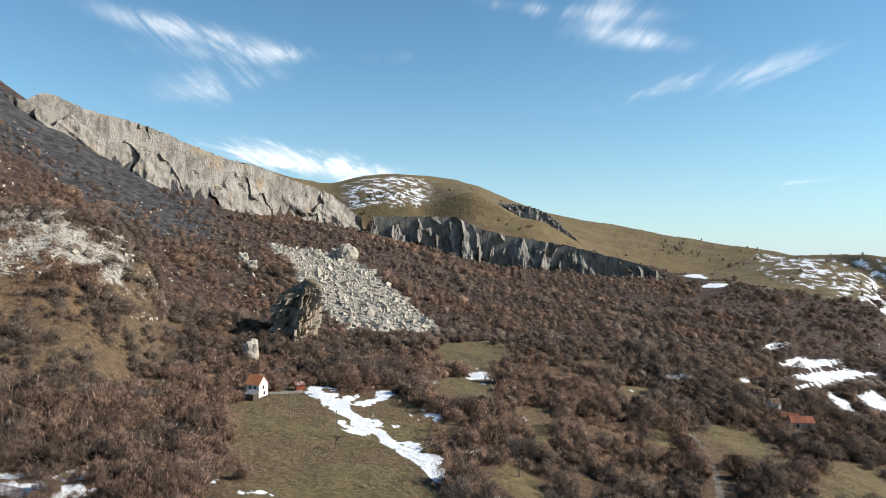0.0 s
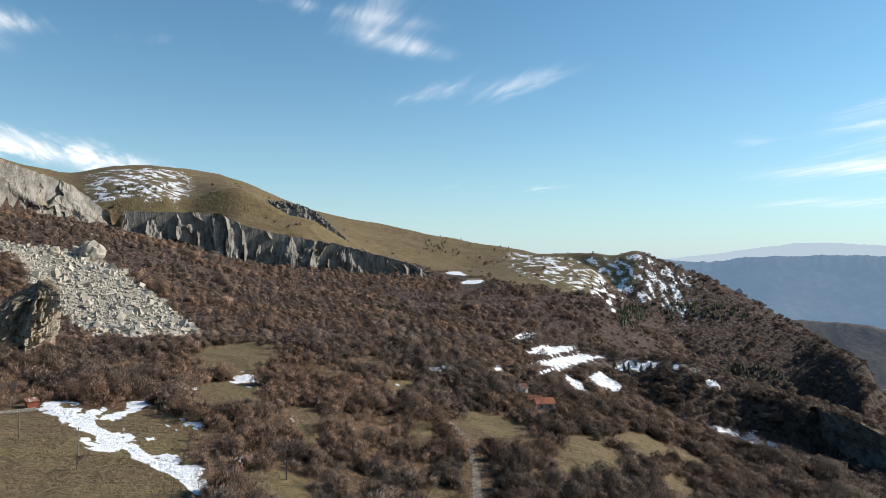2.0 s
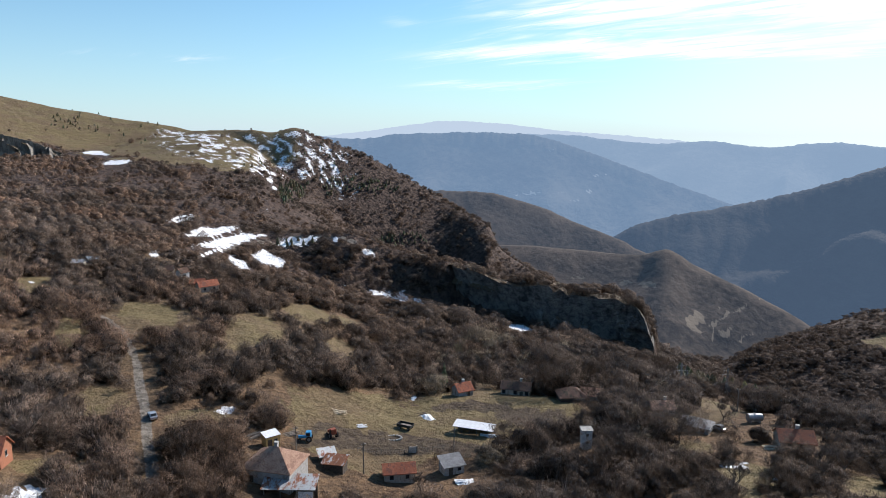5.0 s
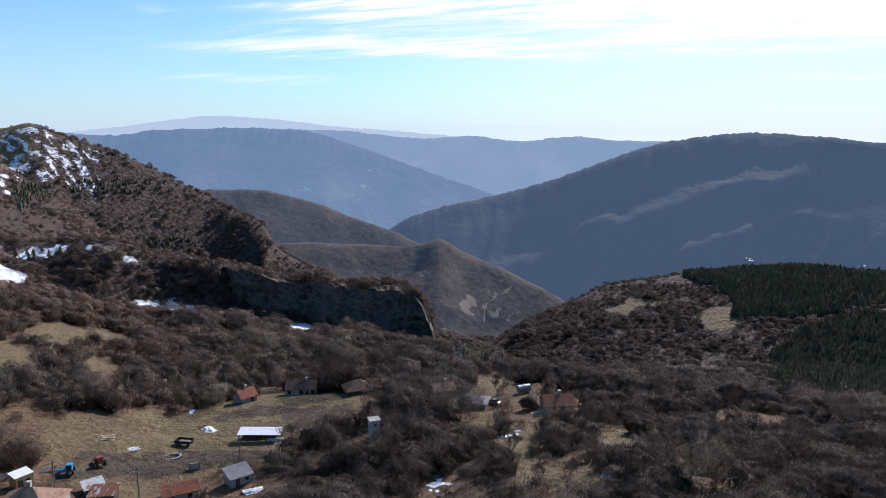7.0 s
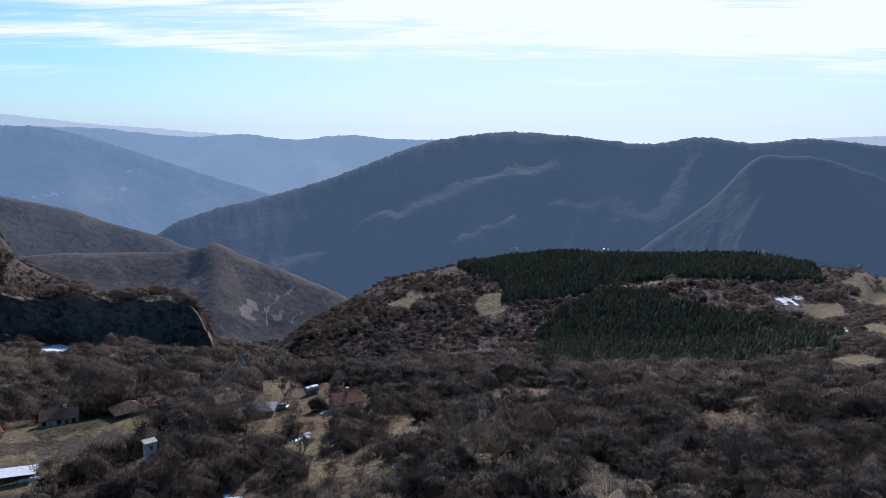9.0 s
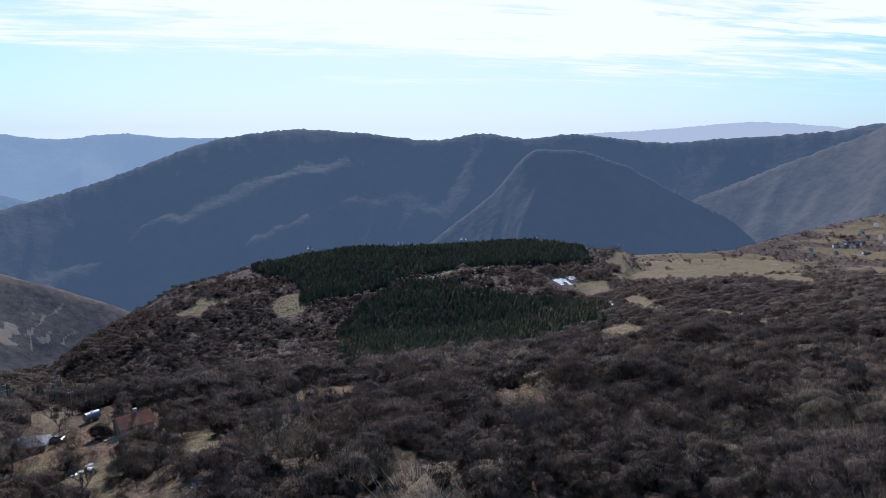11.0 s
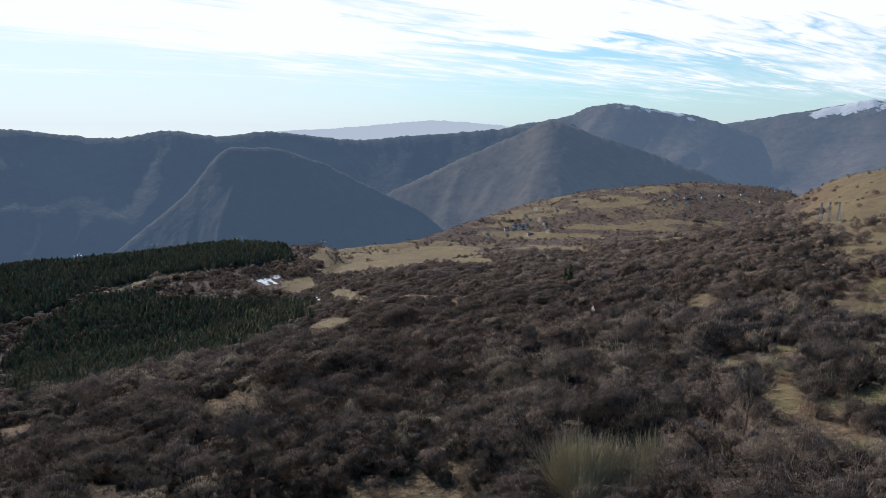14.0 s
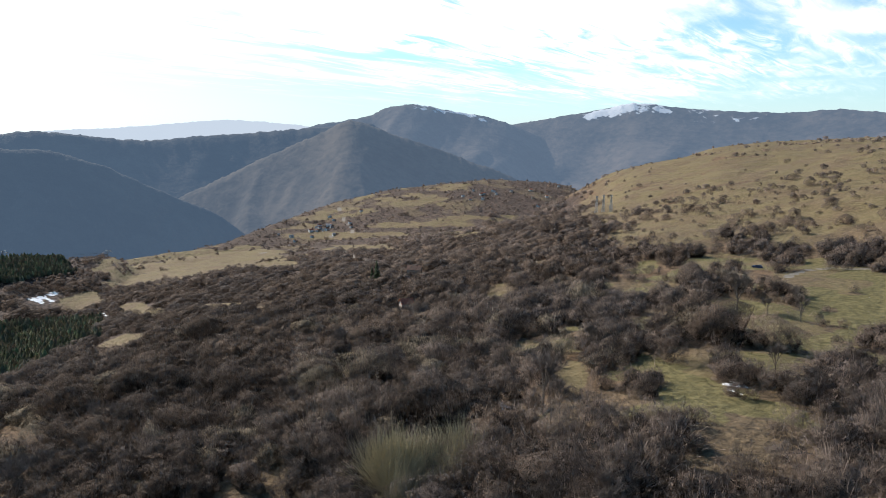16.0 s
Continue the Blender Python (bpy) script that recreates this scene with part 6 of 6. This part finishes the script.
house("house", "small house with a dark red tile roof", 75.4, 170, 18, 7.4, 5.6, 2.4, 1.8, "gable", TAN_WALL, RED_TILE, ((-1.8, 1.0, 0.9, 1.0),), 1.0, (0.6, 0.4))
house("shed", "shed with a pale blue sheet roof among rubble", 19.6, 362, 15, 6.0, 4.0, 2.4, 0.9, "lean", GREY_WALL, BLUE_SHEET, category="shed")
house("shed", "broken shed of pale boards", 18.5, 346, -20, 5.0, 3.6, 2.4, 1.2, "gable", STONE, WHITE_SHEET, category="shed")
house("house", "hut with a red tile roof on the terraced slope", 27.5, 318, 18, 8.5, 6.0, 2.8, 2.0, "gable", TAN_WALL, RED_TILE, ((-2.0, 1.0, 0.9, 1.0), (2.0, 1.0, 0.9, 1.0)), 0.0)
house("house", "low hut with a rust-red roof", 26.8, 326, -10, 6.0, 5.0, 2.4, 1.6, "gable", BRICK_WALL, RED_TILE, ((0.0, 1.0, 0.9, 1.0),), 1.6)
house("house", "small white gabled hut under the snowy terraces", 25.7, 352, 35, 4.6, 4.4, 3.2, 1.8, "gable", WHITE_WALL, BROWN_TILE, ((0.0, 1.2, 0.8, 1.0),), -1.0)
house("barn", "dark barn beside the terraces", 24.6, 356, -15, 6.0, 4.6, 2.6, 1.8, "gable", DARK_WOOD, BROWN_TILE, category="barn")
house("hut", "small red-roofed hut in the woods", 138.9, 296, 20, 5.4, 4.2, 2.4, 1.8, "gable", TAN_WALL, RED_TILE, ((0.0, 1.0, 0.8, 0.9),), 1.4, category="hut")
house("stone_barn", "ruined stone barn with a dark roof", 139.6, 438, -12, 9.0, 6.0, 3.6, 2.2, "gable", STONE, BROWN_TILE, ((-2.0, 1.2, 0.9, 1.0),), 1.8, category="barn")
house("stone_hut", "ruined grey stone hut with a dark roof among bare trees", 141.0, 440, 8, 5.0, 4.4, 2.6, 0.5, "lean", STONE, BROWN_TILE, over=0.0, category="ruin")

# ---- vehicles and farm gear ----


def wheel(parent, x, y, rad, wide, axle="x"):
    d = Vector((wide / 2, 0, 0)) if axle == "x" else Vector((0, wide / 2, 0))
    c = Vector((x, y, rad))
    ty = part("wheel", bar(c - d, c + d, rad, rad, 14), RUBBER, parent)
    part("rim", bar(c - d * 1.06, c + d * 1.06, rad * 0.55, rad * 0.55, 10), STEEL, ty)


def car(label, az, r, rel, paint):
    ob = thing("car", place(az, r, rel), label, "car", "parked cars")
    body = prism(((-2.05, 0.35), (2.05, 0.35), (2.1, 0.75), (1.95, 0.95), (0.95, 1.02), (-1.7, 1.05), (-2.1, 0.9)), -0.84, 0.84)
    bmesh.ops.bevel(body, geom=body.edges[:], offset=0.06, segments=2, affect="EDGES")
    part("body", body, paint, ob)
    cab = prism(((0.95, 1.0), (0.25, 1.46), (-1.1, 1.48), (-1.75, 1.03)), -0.74, 0.74)
    bmesh.ops.bevel(cab, geom=cab.edges[:], offset=0.05, segments=2, affect="EDGES")
    cabin = part("cabin", cab, paint, ob)
    part("windscreen", prism(((0.93, 1.06), (0.33, 1.43), (0.36, 1.45), (0.97, 1.07)), -0.62, 0.62), GLASS, cabin)
    part("rear_window", prism(((-1.16, 1.44), (-1.68, 1.1), (-1.72, 1.12), (-1.19, 1.47)), -0.6, 0.6), GLASS, cabin)
    for sx in (-1, 1):
        part("side_window", prism(((0.7, 1.08), (0.22, 1.4), (-1.08, 1.42), (-1.5, 1.1)), *sorted((sx * 0.72, sx * 0.752))), GLASS, cabin)
        part("headlight", box(sx * 0.6 - 0.16, sx * 0.6 + 0.16, 2.02, 2.11, 0.68, 0.82), SHEETING, ob)
        part("tail_light", box(sx * 0.68 - 0.1, sx * 0.68 + 0.1, -2.12, -2.04, 0.72, 0.9), RED_PAINT, ob)
        for y in (-1.3, 1.32):
            wheel(ob, sx * 0.78, y, 0.32, 0.2)


car("silver hatchback standing on the lane", 22.83, 166, 8, SILVER_PAINT)
car("dark blue car parked on the grassy hilltop", 167.0, 312, 70, NAVY_PAINT)
car("pale car parked beside the grey-roofed house", 69.9, 181, 60, SILVER_PAINT)


def tractor(label, az, r, rel, paint):
    ob = thing("tractor", place(az, r, rel), label, "tractor")
    part("bonnet", box(-0.35, 0.35, 0.1, 1.9, 0.8, 1.4, bevel=0.06), paint, ob)
    cab = part("cab", box(-0.7, 0.7, -1.1, 0.1, 0.9, 2.4, bevel=0.08), paint, ob)
    part("window", box(-0.72, 0.72, -0.95, -0.05, 1.5, 2.2), GLASS, cab)
    part("exhaust", bar((0.3, 1.1, 1.4), (0.3, 1.1, 2.2), 0.05), BLACK_PAINT, ob)
    for sx in (-0.85, 0.85):
        wheel(ob, sx, -0.7, 0.75, 0.38)
        wheel(ob, sx * 0.8, 1.5, 0.42, 0.24)


tractor("old rusty red tractor standing in the pasture", 37.2, 160.5, 25, RED_PAINT)
tractor("bright blue tractor beside timber piles", 35.0, 155.5, 80, BLUE_PAINT)


def trailer():
    ob = thing("farm_trailer", place(43.6, 173, 62), "black two-axle farm trailer with a load of pale boards", "trailer")
    part("bed", box(-1.1, 1.1, -2.1, 2.1, 0.85, 1.0), BLACK_PAINT, ob)
    for x0, x1, y0, y1 in ((-1.1, -1.04, -2.1, 2.1), (1.04, 1.1, -2.1, 2.1), (-1.04, 1.04, -2.1, -2.04), (-1.04, 1.04, 2.04, 2.1)):
        part("side_board", box(x0, x1, y0, y1, 1.0, 1.55), BLACK_PAINT, ob)
    part("load", box(-0.8, 0.5, -1.9, 1.2, 1.0, 1.25), GREY_WOOD, ob, "pale board load")
    part("drawbar", bar((0, 2.1, 0.8), (0, 3.6, 0.5), 0.06), BLACK_PAINT, ob)
    for sx in (-0.95, 0.95):
        for y in (-1.3, 1.3):
            wheel(ob, sx, y, 0.42, 0.24)


trailer()


def tank():
    ob = thing("water_tank", place(72.5, 191, 30), "dented silver cylindrical tank lying on cradles", "tank")
    part("shell", bar((-1.9, 0, 1.35), (1.9, 0, 1.35), 1.05, 1.05, 18), STEEL, ob)
    for x in (-1.2, 1.2):
        part("cradle", box(x - 0.15, x + 0.15, -0.8, 0.8, -0.3, 0.6), CONCRETE, ob)
    part("hatch", bar((0, 0, 2.35), (0, 0, 2.55), 0.3, 0.3, 10), STEEL, ob)


tank()


def timber_pile(label, az, r, rel, n, length, seed, material):
    rng = random.Random(seed)
    ob = thing("timber_pile", place(az, r, rel), label, "timber")
    for i in range(n):
        y, z, a = rng.uniform(-1.2, 1.2), 0.08 + 0.10 * (i // 4), rng.uniform(-0.25, 0.25)
        ln = length * rng.uniform(0.6, 1.0) / 2
        bm = box(-ln, ln, -0.12, 0.12, -0.05, 0.05)
        bmesh.ops.transform(bm, matrix=Matrix.Translation((rng.uniform(-0.6, 0.6), y, z)) @ Matrix.Rotation(a, 4, "Z"), verts=bm.verts)
        part("plank", bm, material, ob)


FRESH_BOARD = plain("fresh_pale_boards", (0.45, 0.36, 0.25), (0.62, 0.52, 0.38), 2.0)
timber_pile("scattered pale planks before the red-roofed house", 74.1, 166, 20, 12, 5.0, 1, FRESH_BOARD)
timber_pile("heap of pale boards by the house", 74.7, 169, -30, 9, 3.5, 2, FRESH_BOARD)
timber_pile("grey timbers and scrap beside the cabin", 33.6, 157, 15, 14, 4.5, 3, GREY_WOOD)
timber_pile("pale poles along the scrub edge", 37.6, 177, -25, 8, 6.5, 4, FRESH_BOARD)
timber_pile("grey boards and scrap in the pasture", 39.6, 170, 10, 9, 3.0, 5, SHEETING)
timber_pile("old timbers behind the cabin", 30.6, 155, 35, 14, 4.0, 6, GREY_WOOD)
timber_pile("heap of broken timber by the dark sheds", 45.2, 185, 20, 8, 3.0, 7, DARK_WOOD)


def crumpled_sheet(label, az, r, rel, w, d, material, seed):
    """A sheet of plastic thrown over low clutter."""
    n = 18
    u, v = np.meshgrid(np.linspace(-1, 1, n), np.linspace(-1, 1, n))
    edge = 1 + 0.25 * fbm(u * 1.5 + seed, v * 1.5, 3, seed)
    Z = 0.10 + 0.45 * np.clip(1 - u * u, 0, 1) * np.clip(1 - v * v, 0, 1) + 0.16 * fbm(u * 3 + 5, v * 3, 3, seed + 3)
    V = np.stack([u * w / 2 * edge, v * d / 2 * edge, Z], -1).reshape(-1, 3)
    ob = sheet("tarpaulin", V, grid_faces(n, n), material)
    ob.matrix_world = place(az, r, rel)
    tagged(ob, label, "tarpaulin")


crumpled_sheet("crumpled white plastic sheet on the pasture", 45.6, 182, 30, 2.6, 4.6, SHEETING, 3)
crumpled_sheet("white plastic sheet beside the farmhouse porch", 31.9, 125.5, 0, 4.6, 1.8, SHEETING, 5)
crumpled_sheet("white plastic sheet near the hut", 48.9, 142, 10, 4.0, 2.4, SHEETING, 7)
crumpled_sheet("blue tarpaulin over hay beside the open shed", 51.4, 168.5, -10, 3.4, 1.8, BLUE_SHEET, 9)
crumpled_sheet("white plastic sheeting by the stone wall", -13.9, 277, 0, 4.0, 1.6, SHEETING, 11)


def stone_ring():
    ob = thing("stone_ring", place(42.6, 166), "ring of pale ash and stones on the grass", "stone ring")
    for i in range(16):
        a = 2 * math.pi * i / 16
        part("stone", box(1.9 * math.cos(a) - 0.28, 1.9 * math.cos(a) + 0.28, 1.5 * math.sin(a) - 0.24, 1.5 * math.sin(a) + 0.24, -0.1, 0.24, bevel=0.07), CONCRETE, ob)


stone_ring()


def post_fence(label, az0, r0, az1, r1, n, tall, rails, material):
    x0, y0 = (float(c) for c in spot(az0, r0))
    x1, y1 = (float(c) for c in spot(az1, r1))
    ob = thing("fence", Matrix.Translation((x0, y0, float(height(az0, r0)))), label, "fence")
    pts = []
    for i in range(n):
        t = i / (n - 1)
        x, y = x0 + (x1 - x0) * t, y0 + (y1 - y0) * t
        z = float(height(math.degrees(math.atan2(x, y)), math.hypot(x, y)))
        p = Vector((x, y, z)) - ob.matrix_world.translation
        pts.append(p)
        part("post", bar(p - Vector((0, 0, 0.4)), p + Vector((0, 0, tall)), 0.07, 0.06, 5), material, ob)
    for a, b in zip(pts, pts[1:]):
        for k in rails:
            part("rail", bar(a + Vector((0, 0, tall * k)), b + Vector((0, 0, tall * k)), 0.04, 0.04, 4), material, ob)


post_fence("weathered grey post-and-rail fence beside the muddy yard", 39.4, 155, 43.9, 157.5, 12, 1.3, (0.35, 0.65, 0.92), GREY_WOOD)
post_fence("weathered grey post-and-rail fence past the yard gate", 44.6, 158, 47.4, 160, 7, 1.3, (0.35, 0.65, 0.92), GREY_WOOD)
post_fence("rough rail fence round the pasture", 67.0, 205, 65.4, 214, 8, 1.2, (0.5, 0.9), GREY_WOOD)
gate = thing("gate_pillars", place(44.25, 158), "concrete gate slab between the fences", "gate")
part("slab", box(-0.9, 0.9, -0.12, 0.12, -0.3, 1.5), CONCRETE, gate)
for gx in (-1.0, 1.0):
    part("pillar", box(gx - 0.14, gx + 0.14, -0.16, 0.16, -0.3, 1.8), GREY_WOOD, gate)


def stone_wall():
    ob = thing("stone_wall", place(-12.9, 266, 6), "low dry-stone garden wall by the white house", "wall")
    rng = random.Random(9)
    for i in range(36):
        for z in (0.0, 0.45):
            x = -6.5 + i * 0.37 + rng.uniform(-0.05, 0.05)
            part("stone", box(x, x + 0.35, -0.25, 0.25 + rng.uniform(-0.05, 0.05), z - 0.25, z + 0.42 + rng.uniform(-0.06, 0.04), bevel=0.05), STONE, ob)


stone_wall()

# ---- poles, pylons and wires ----
WIRE = plain("dull_cable", (0.10, 0.10, 0.10), (0.16, 0.16, 0.16), 1.0, 0.9)


def pole(az, r, tall, label="plain grey wooden power pole in the grass"):
    ob = thing("power_pole", place(az, r, 20), label, "power pole", "wooden poles")
    part("shaft", bar((0, 0, -0.8), (0, 0, tall), 0.15, 0.10, 8), GREY_WOOD, ob)
    part("crossarm", box(-0.55, 0.55, -0.05, 0.05, tall - 0.6, tall - 0.48), GREY_WOOD, ob)
    for x in (-0.45, 0.45):
        part("insulator", bar((x, 0, tall - 0.48), (x, 0, tall - 0.28), 0.05, 0.04, 6), SHEETING, ob)


for a, d, t in ((-12.46, 230, 8), (-8.73, 208, 7.5), (34.1, 145, 8), (39.9, 144, 7.5), (47.9, 155, 8), (4.6, 138, 8), (71.2, 200, 7)):
    pole(a, d, t)


def pylon(az, r, tall, base, rel, label, arms=((0.80, 2.2), (0.92, 1.6)), thick=0.07, up=None):
    """A steel lattice pylon: four legs, crossed bracing, arms and insulators."""
    ob = thing("pylon", place(az, r, rel, up=up), label, "pylon", "lattice pylons")
    h = base / 2
    tip = h * 0.22

    def leg(sx, sy, t):
        k = h + (tip - h) * t
        return Vector((sx * k, sy * k, -0.8 + (tall + 0.8) * t))

    corners = ((-1, -1), (1, -1), (1, 1), (-1, 1))
    for c in corners:
        part("leg", bar(leg(*c, 0), leg(*c, 1), thick, thick * 0.8, 4), STEEL, ob)
    n = max(5, int(tall / 2.2))
    for i in range(n):
        t0, t1 = i / n, (i + 1) / n
        for a, b in zip(corners, corners[1:] + corners[:1]):
            part("brace", bar(leg(*a, t0), leg(*b, t1), thick * 0.6, thick * 0.6, 3), STEEL, ob)
            part("brace", bar(leg(*b, t0), leg(*a, t1), thick * 0.6, thick * 0.6, 3), STEEL, ob)
    for k, half in arms:
        part("arm", box(-half, half, -thick, thick, tall * k - thick, tall * k + thick), STEEL, ob)
        for x in (-half + 0.1, half - 0.1):
            part("insulator", bar((x, 0, tall * k), (x, 0, tall * k - 0.08 * tall), thick * 1.1, thick * 1.1, 6), SHEETING, ob)
    return ob


def wire(p, q, sag, rad=0.014, name="power_line"):
    """A hanging cable between two points."""
    p, q = Vector(p), Vector(q)
    bm = bmesh.new()
    n = 14
    pts = [p.lerp(q, i / n) - Vector((0, 0, sag * 4 * (i / n) * (1 - i / n))) for i in range(n + 1)]
    for a, b in zip(pts, pts[1:]):
        bar(a, b, rad, rad, 3, bm)
    ob = part(name, bm, WIRE, None)
    return tagged(ob, "thin sagging grey power cable", "cable", "overhead cables")


def over(az, r, up, side=0.0):
    x, y = spot(az, r)
    a = radians(az)
    return (float(x) + side * math.cos(a), float(y) - side * math.sin(a), float(height(az, r)) + up)


pylon(66.8, 215, 13, 1.1, 30, "slim steel lattice pylon above the village", thick=0.045)
pylon(70.3, 262, 13, 1.1, 30, "slim steel lattice pylon behind the pasture", thick=0.05)
for sd, k in ((-1.8, 0.78), (1.8, 0.78), (0, 0.92)):
    wire(over(66.8, 215, 13 * k, sd), over(70.3, 262, 13 * k, sd), 1.0)
    wire(over(66.8, 215, 13 * k, sd), over(59.4, 162, 5.9, sd * 0.5), 1.6)
for a, d in ((154.6, 632), (155.15, 628), (155.75, 622)):
    pylon(a, d, 15, 2.4, 60, "steel lattice pylon on the bare pasture", ((0.97, 1.8),), 0.13)
PYLON_ROW = ((89.8, 1150, 29.5), (97.3, 1150, 21.5), (102.6, 1150, 26.0), (108.9, 1160, 22.0), (115.6, 1130, 20.0))
for a, d, t in PYLON_ROW:
    pylon(a, d, t, 3.2, 8, "tall steel pylon on the pine-covered plateau", ((0.86, 6.5), (0.97, 4.5)), 0.22)
for (a, d, t), (a2, d2, t2) in zip(PYLON_ROW, PYLON_ROW[1:]):
    for sd in (-6, 0, 6):
        wire(over(a, d, t * 0.84, sd), over(a2, d2, t2 * 0.84, sd), 4.0, 0.06)

# ---- far hamlets ----


def hamlets():
    rng = random.Random(31)
    base = house("hamlet_house", "small distant village house with a tile roof", 131.0, 1480, 20, 9, 7, 4.5, 2.4, "gable", WHITE_WALL, RED_TILE,
                 ((-2.4, 1.2, 1.2, 1.3), (2.4, 1.2, 1.2, 1.3)), 0.0, group="hamlet houses")
    pale = house("hamlet_house", "small distant white house with a grey roof", 132.4, 1500, -10, 8, 7, 4.0, 2.0, "gable", WHITE_WALL, GREY_ROOF,
                 ((-2.0, 1.2, 1.2, 1.3),), 1.0, group="hamlet houses")
    for i in range(34):
        if i < 20:
            a, d = rng.gauss(131.2, 1.7), rng.gauss(1470, 50)
        elif i < 28:
            a, d = rng.gauss(145.2, 0.9), rng.gauss(1540, 40)
        else:
            a, d = rng.gauss(150.0, 1.5), rng.gauss(1600, 60)
        copy_thing(base if i % 3 else pale, place(a, d, rng.uniform(0, 90), rng.uniform(0.6, 0.9)))


hamlets()


def lone_conifer(az, r, tall, label):
    ob = thing("conifer", place(az, r), label, "conifer")
    part("trunk", bar((0, 0, -0.4), (0, 0, tall * 0.9), tall * 0.022, 0.03, 7), BARK, ob)
    rng = np.random.default_rng(int(az * 10))
    V = []
    for i in range(900):
        t = rng.uniform(0.12, 1.0)
        a = rng.uniform(0, 6.283)
        rad = tall * 0.20 * (1.02 - t) ** 0.8 * rng.uniform(0.55, 1.1)
        p = np.array((rad * 0.15 * math.cos(a), rad * 0.15 * math.sin(a), t * tall))
        q = np.array((rad * math.cos(a), rad * math.sin(a), t * tall - 0.25 * rad + rng.uniform(-0.1, 0.1)))
        sd = np.array((-math.sin(a), math.cos(a), rng.uniform(-0.6, 0.6))) * tall * 0.016
        V += [p, q + sd, q - sd]
    V = np.array(V)
    cr = sheet("crown", V, np.arange(len(V)).reshape(-1, 3), NEEDLES, (("tint", np.tile((0.05, 0.075, 0.04, 1.0), (len(V), 1))),), smooth=False)
    cr.parent = ob


lone_conifer(136.4, 433, 16, "dark green conifer standing above bare woods")
lone_conifer(136.0, 440, 12, "smaller dark green conifer beside a taller one")
lone_conifer(47.0, 216, 9, "dark conifer behind the broken barn")


# ---- pale willow clumps and roadside details ----


def willow(az, r, tall, seed, label, lean=0.42, stools=1, apart=0.0, shoots=1500):
    """A dense fan of pale upright shoots from one or several stools."""
    ob = thing("willow_bush", place(az, r), label, "bush")
    rng = np.random.default_rng(seed)
    V = []
    for k in range(stools):
        foot = np.array((rng.uniform(-1, 1) * apart, rng.uniform(-0.6, 0.6) * apart, 0.0)) if k else np.zeros(3)
        size = tall * rng.uniform(0.75, 1.0)
        for i in range(shoots):
            a, b = rng.uniform(0, 6.283), abs(rng.normal(0, lean))
            base = foot + np.array((rng.normal(0, 0.09), rng.normal(0, 0.09), 0.0)) * size
            d = np.array((math.sin(b) * math.cos(a), math.sin(b) * math.sin(a), math.cos(b)))
            f0 = rng.uniform(0.0, 0.7)
            p, q = base + d * size * f0, base + d * size * min(f0 + rng.uniform(0.2, 0.4), 1.05) + rng.normal(0, 0.03, 3) * size
            sd = np.cross(d, rng.normal(0, 1, 3))
            sd = sd / np.linalg.norm(sd) * size * 0.0035
            V += [p + sd, p - sd, q]
        part("stool", bar(foot + np.array((0, 0, -1.0)), foot + np.array((0, 0, size * 0.18)), size * 0.05, size * 0.03, 7), BARK, ob)
    V = np.array(V)
    c = sheet("crown", V, np.arange(len(V)).reshape(-1, 3), TWIGS, (("tint", np.tile((0.29, 0.255, 0.165, 1.0), (len(V), 1))),), smooth=False)
    c.parent = ob


willow(140.0, 90, 10.0, 3, "broad pale yellow-grey leafless willow thicket", 0.5, 10, 8.0, 1100)
willow(48.2, 276, 8.0, 6, "slim pale leafless poplar-like clump", 0.22)
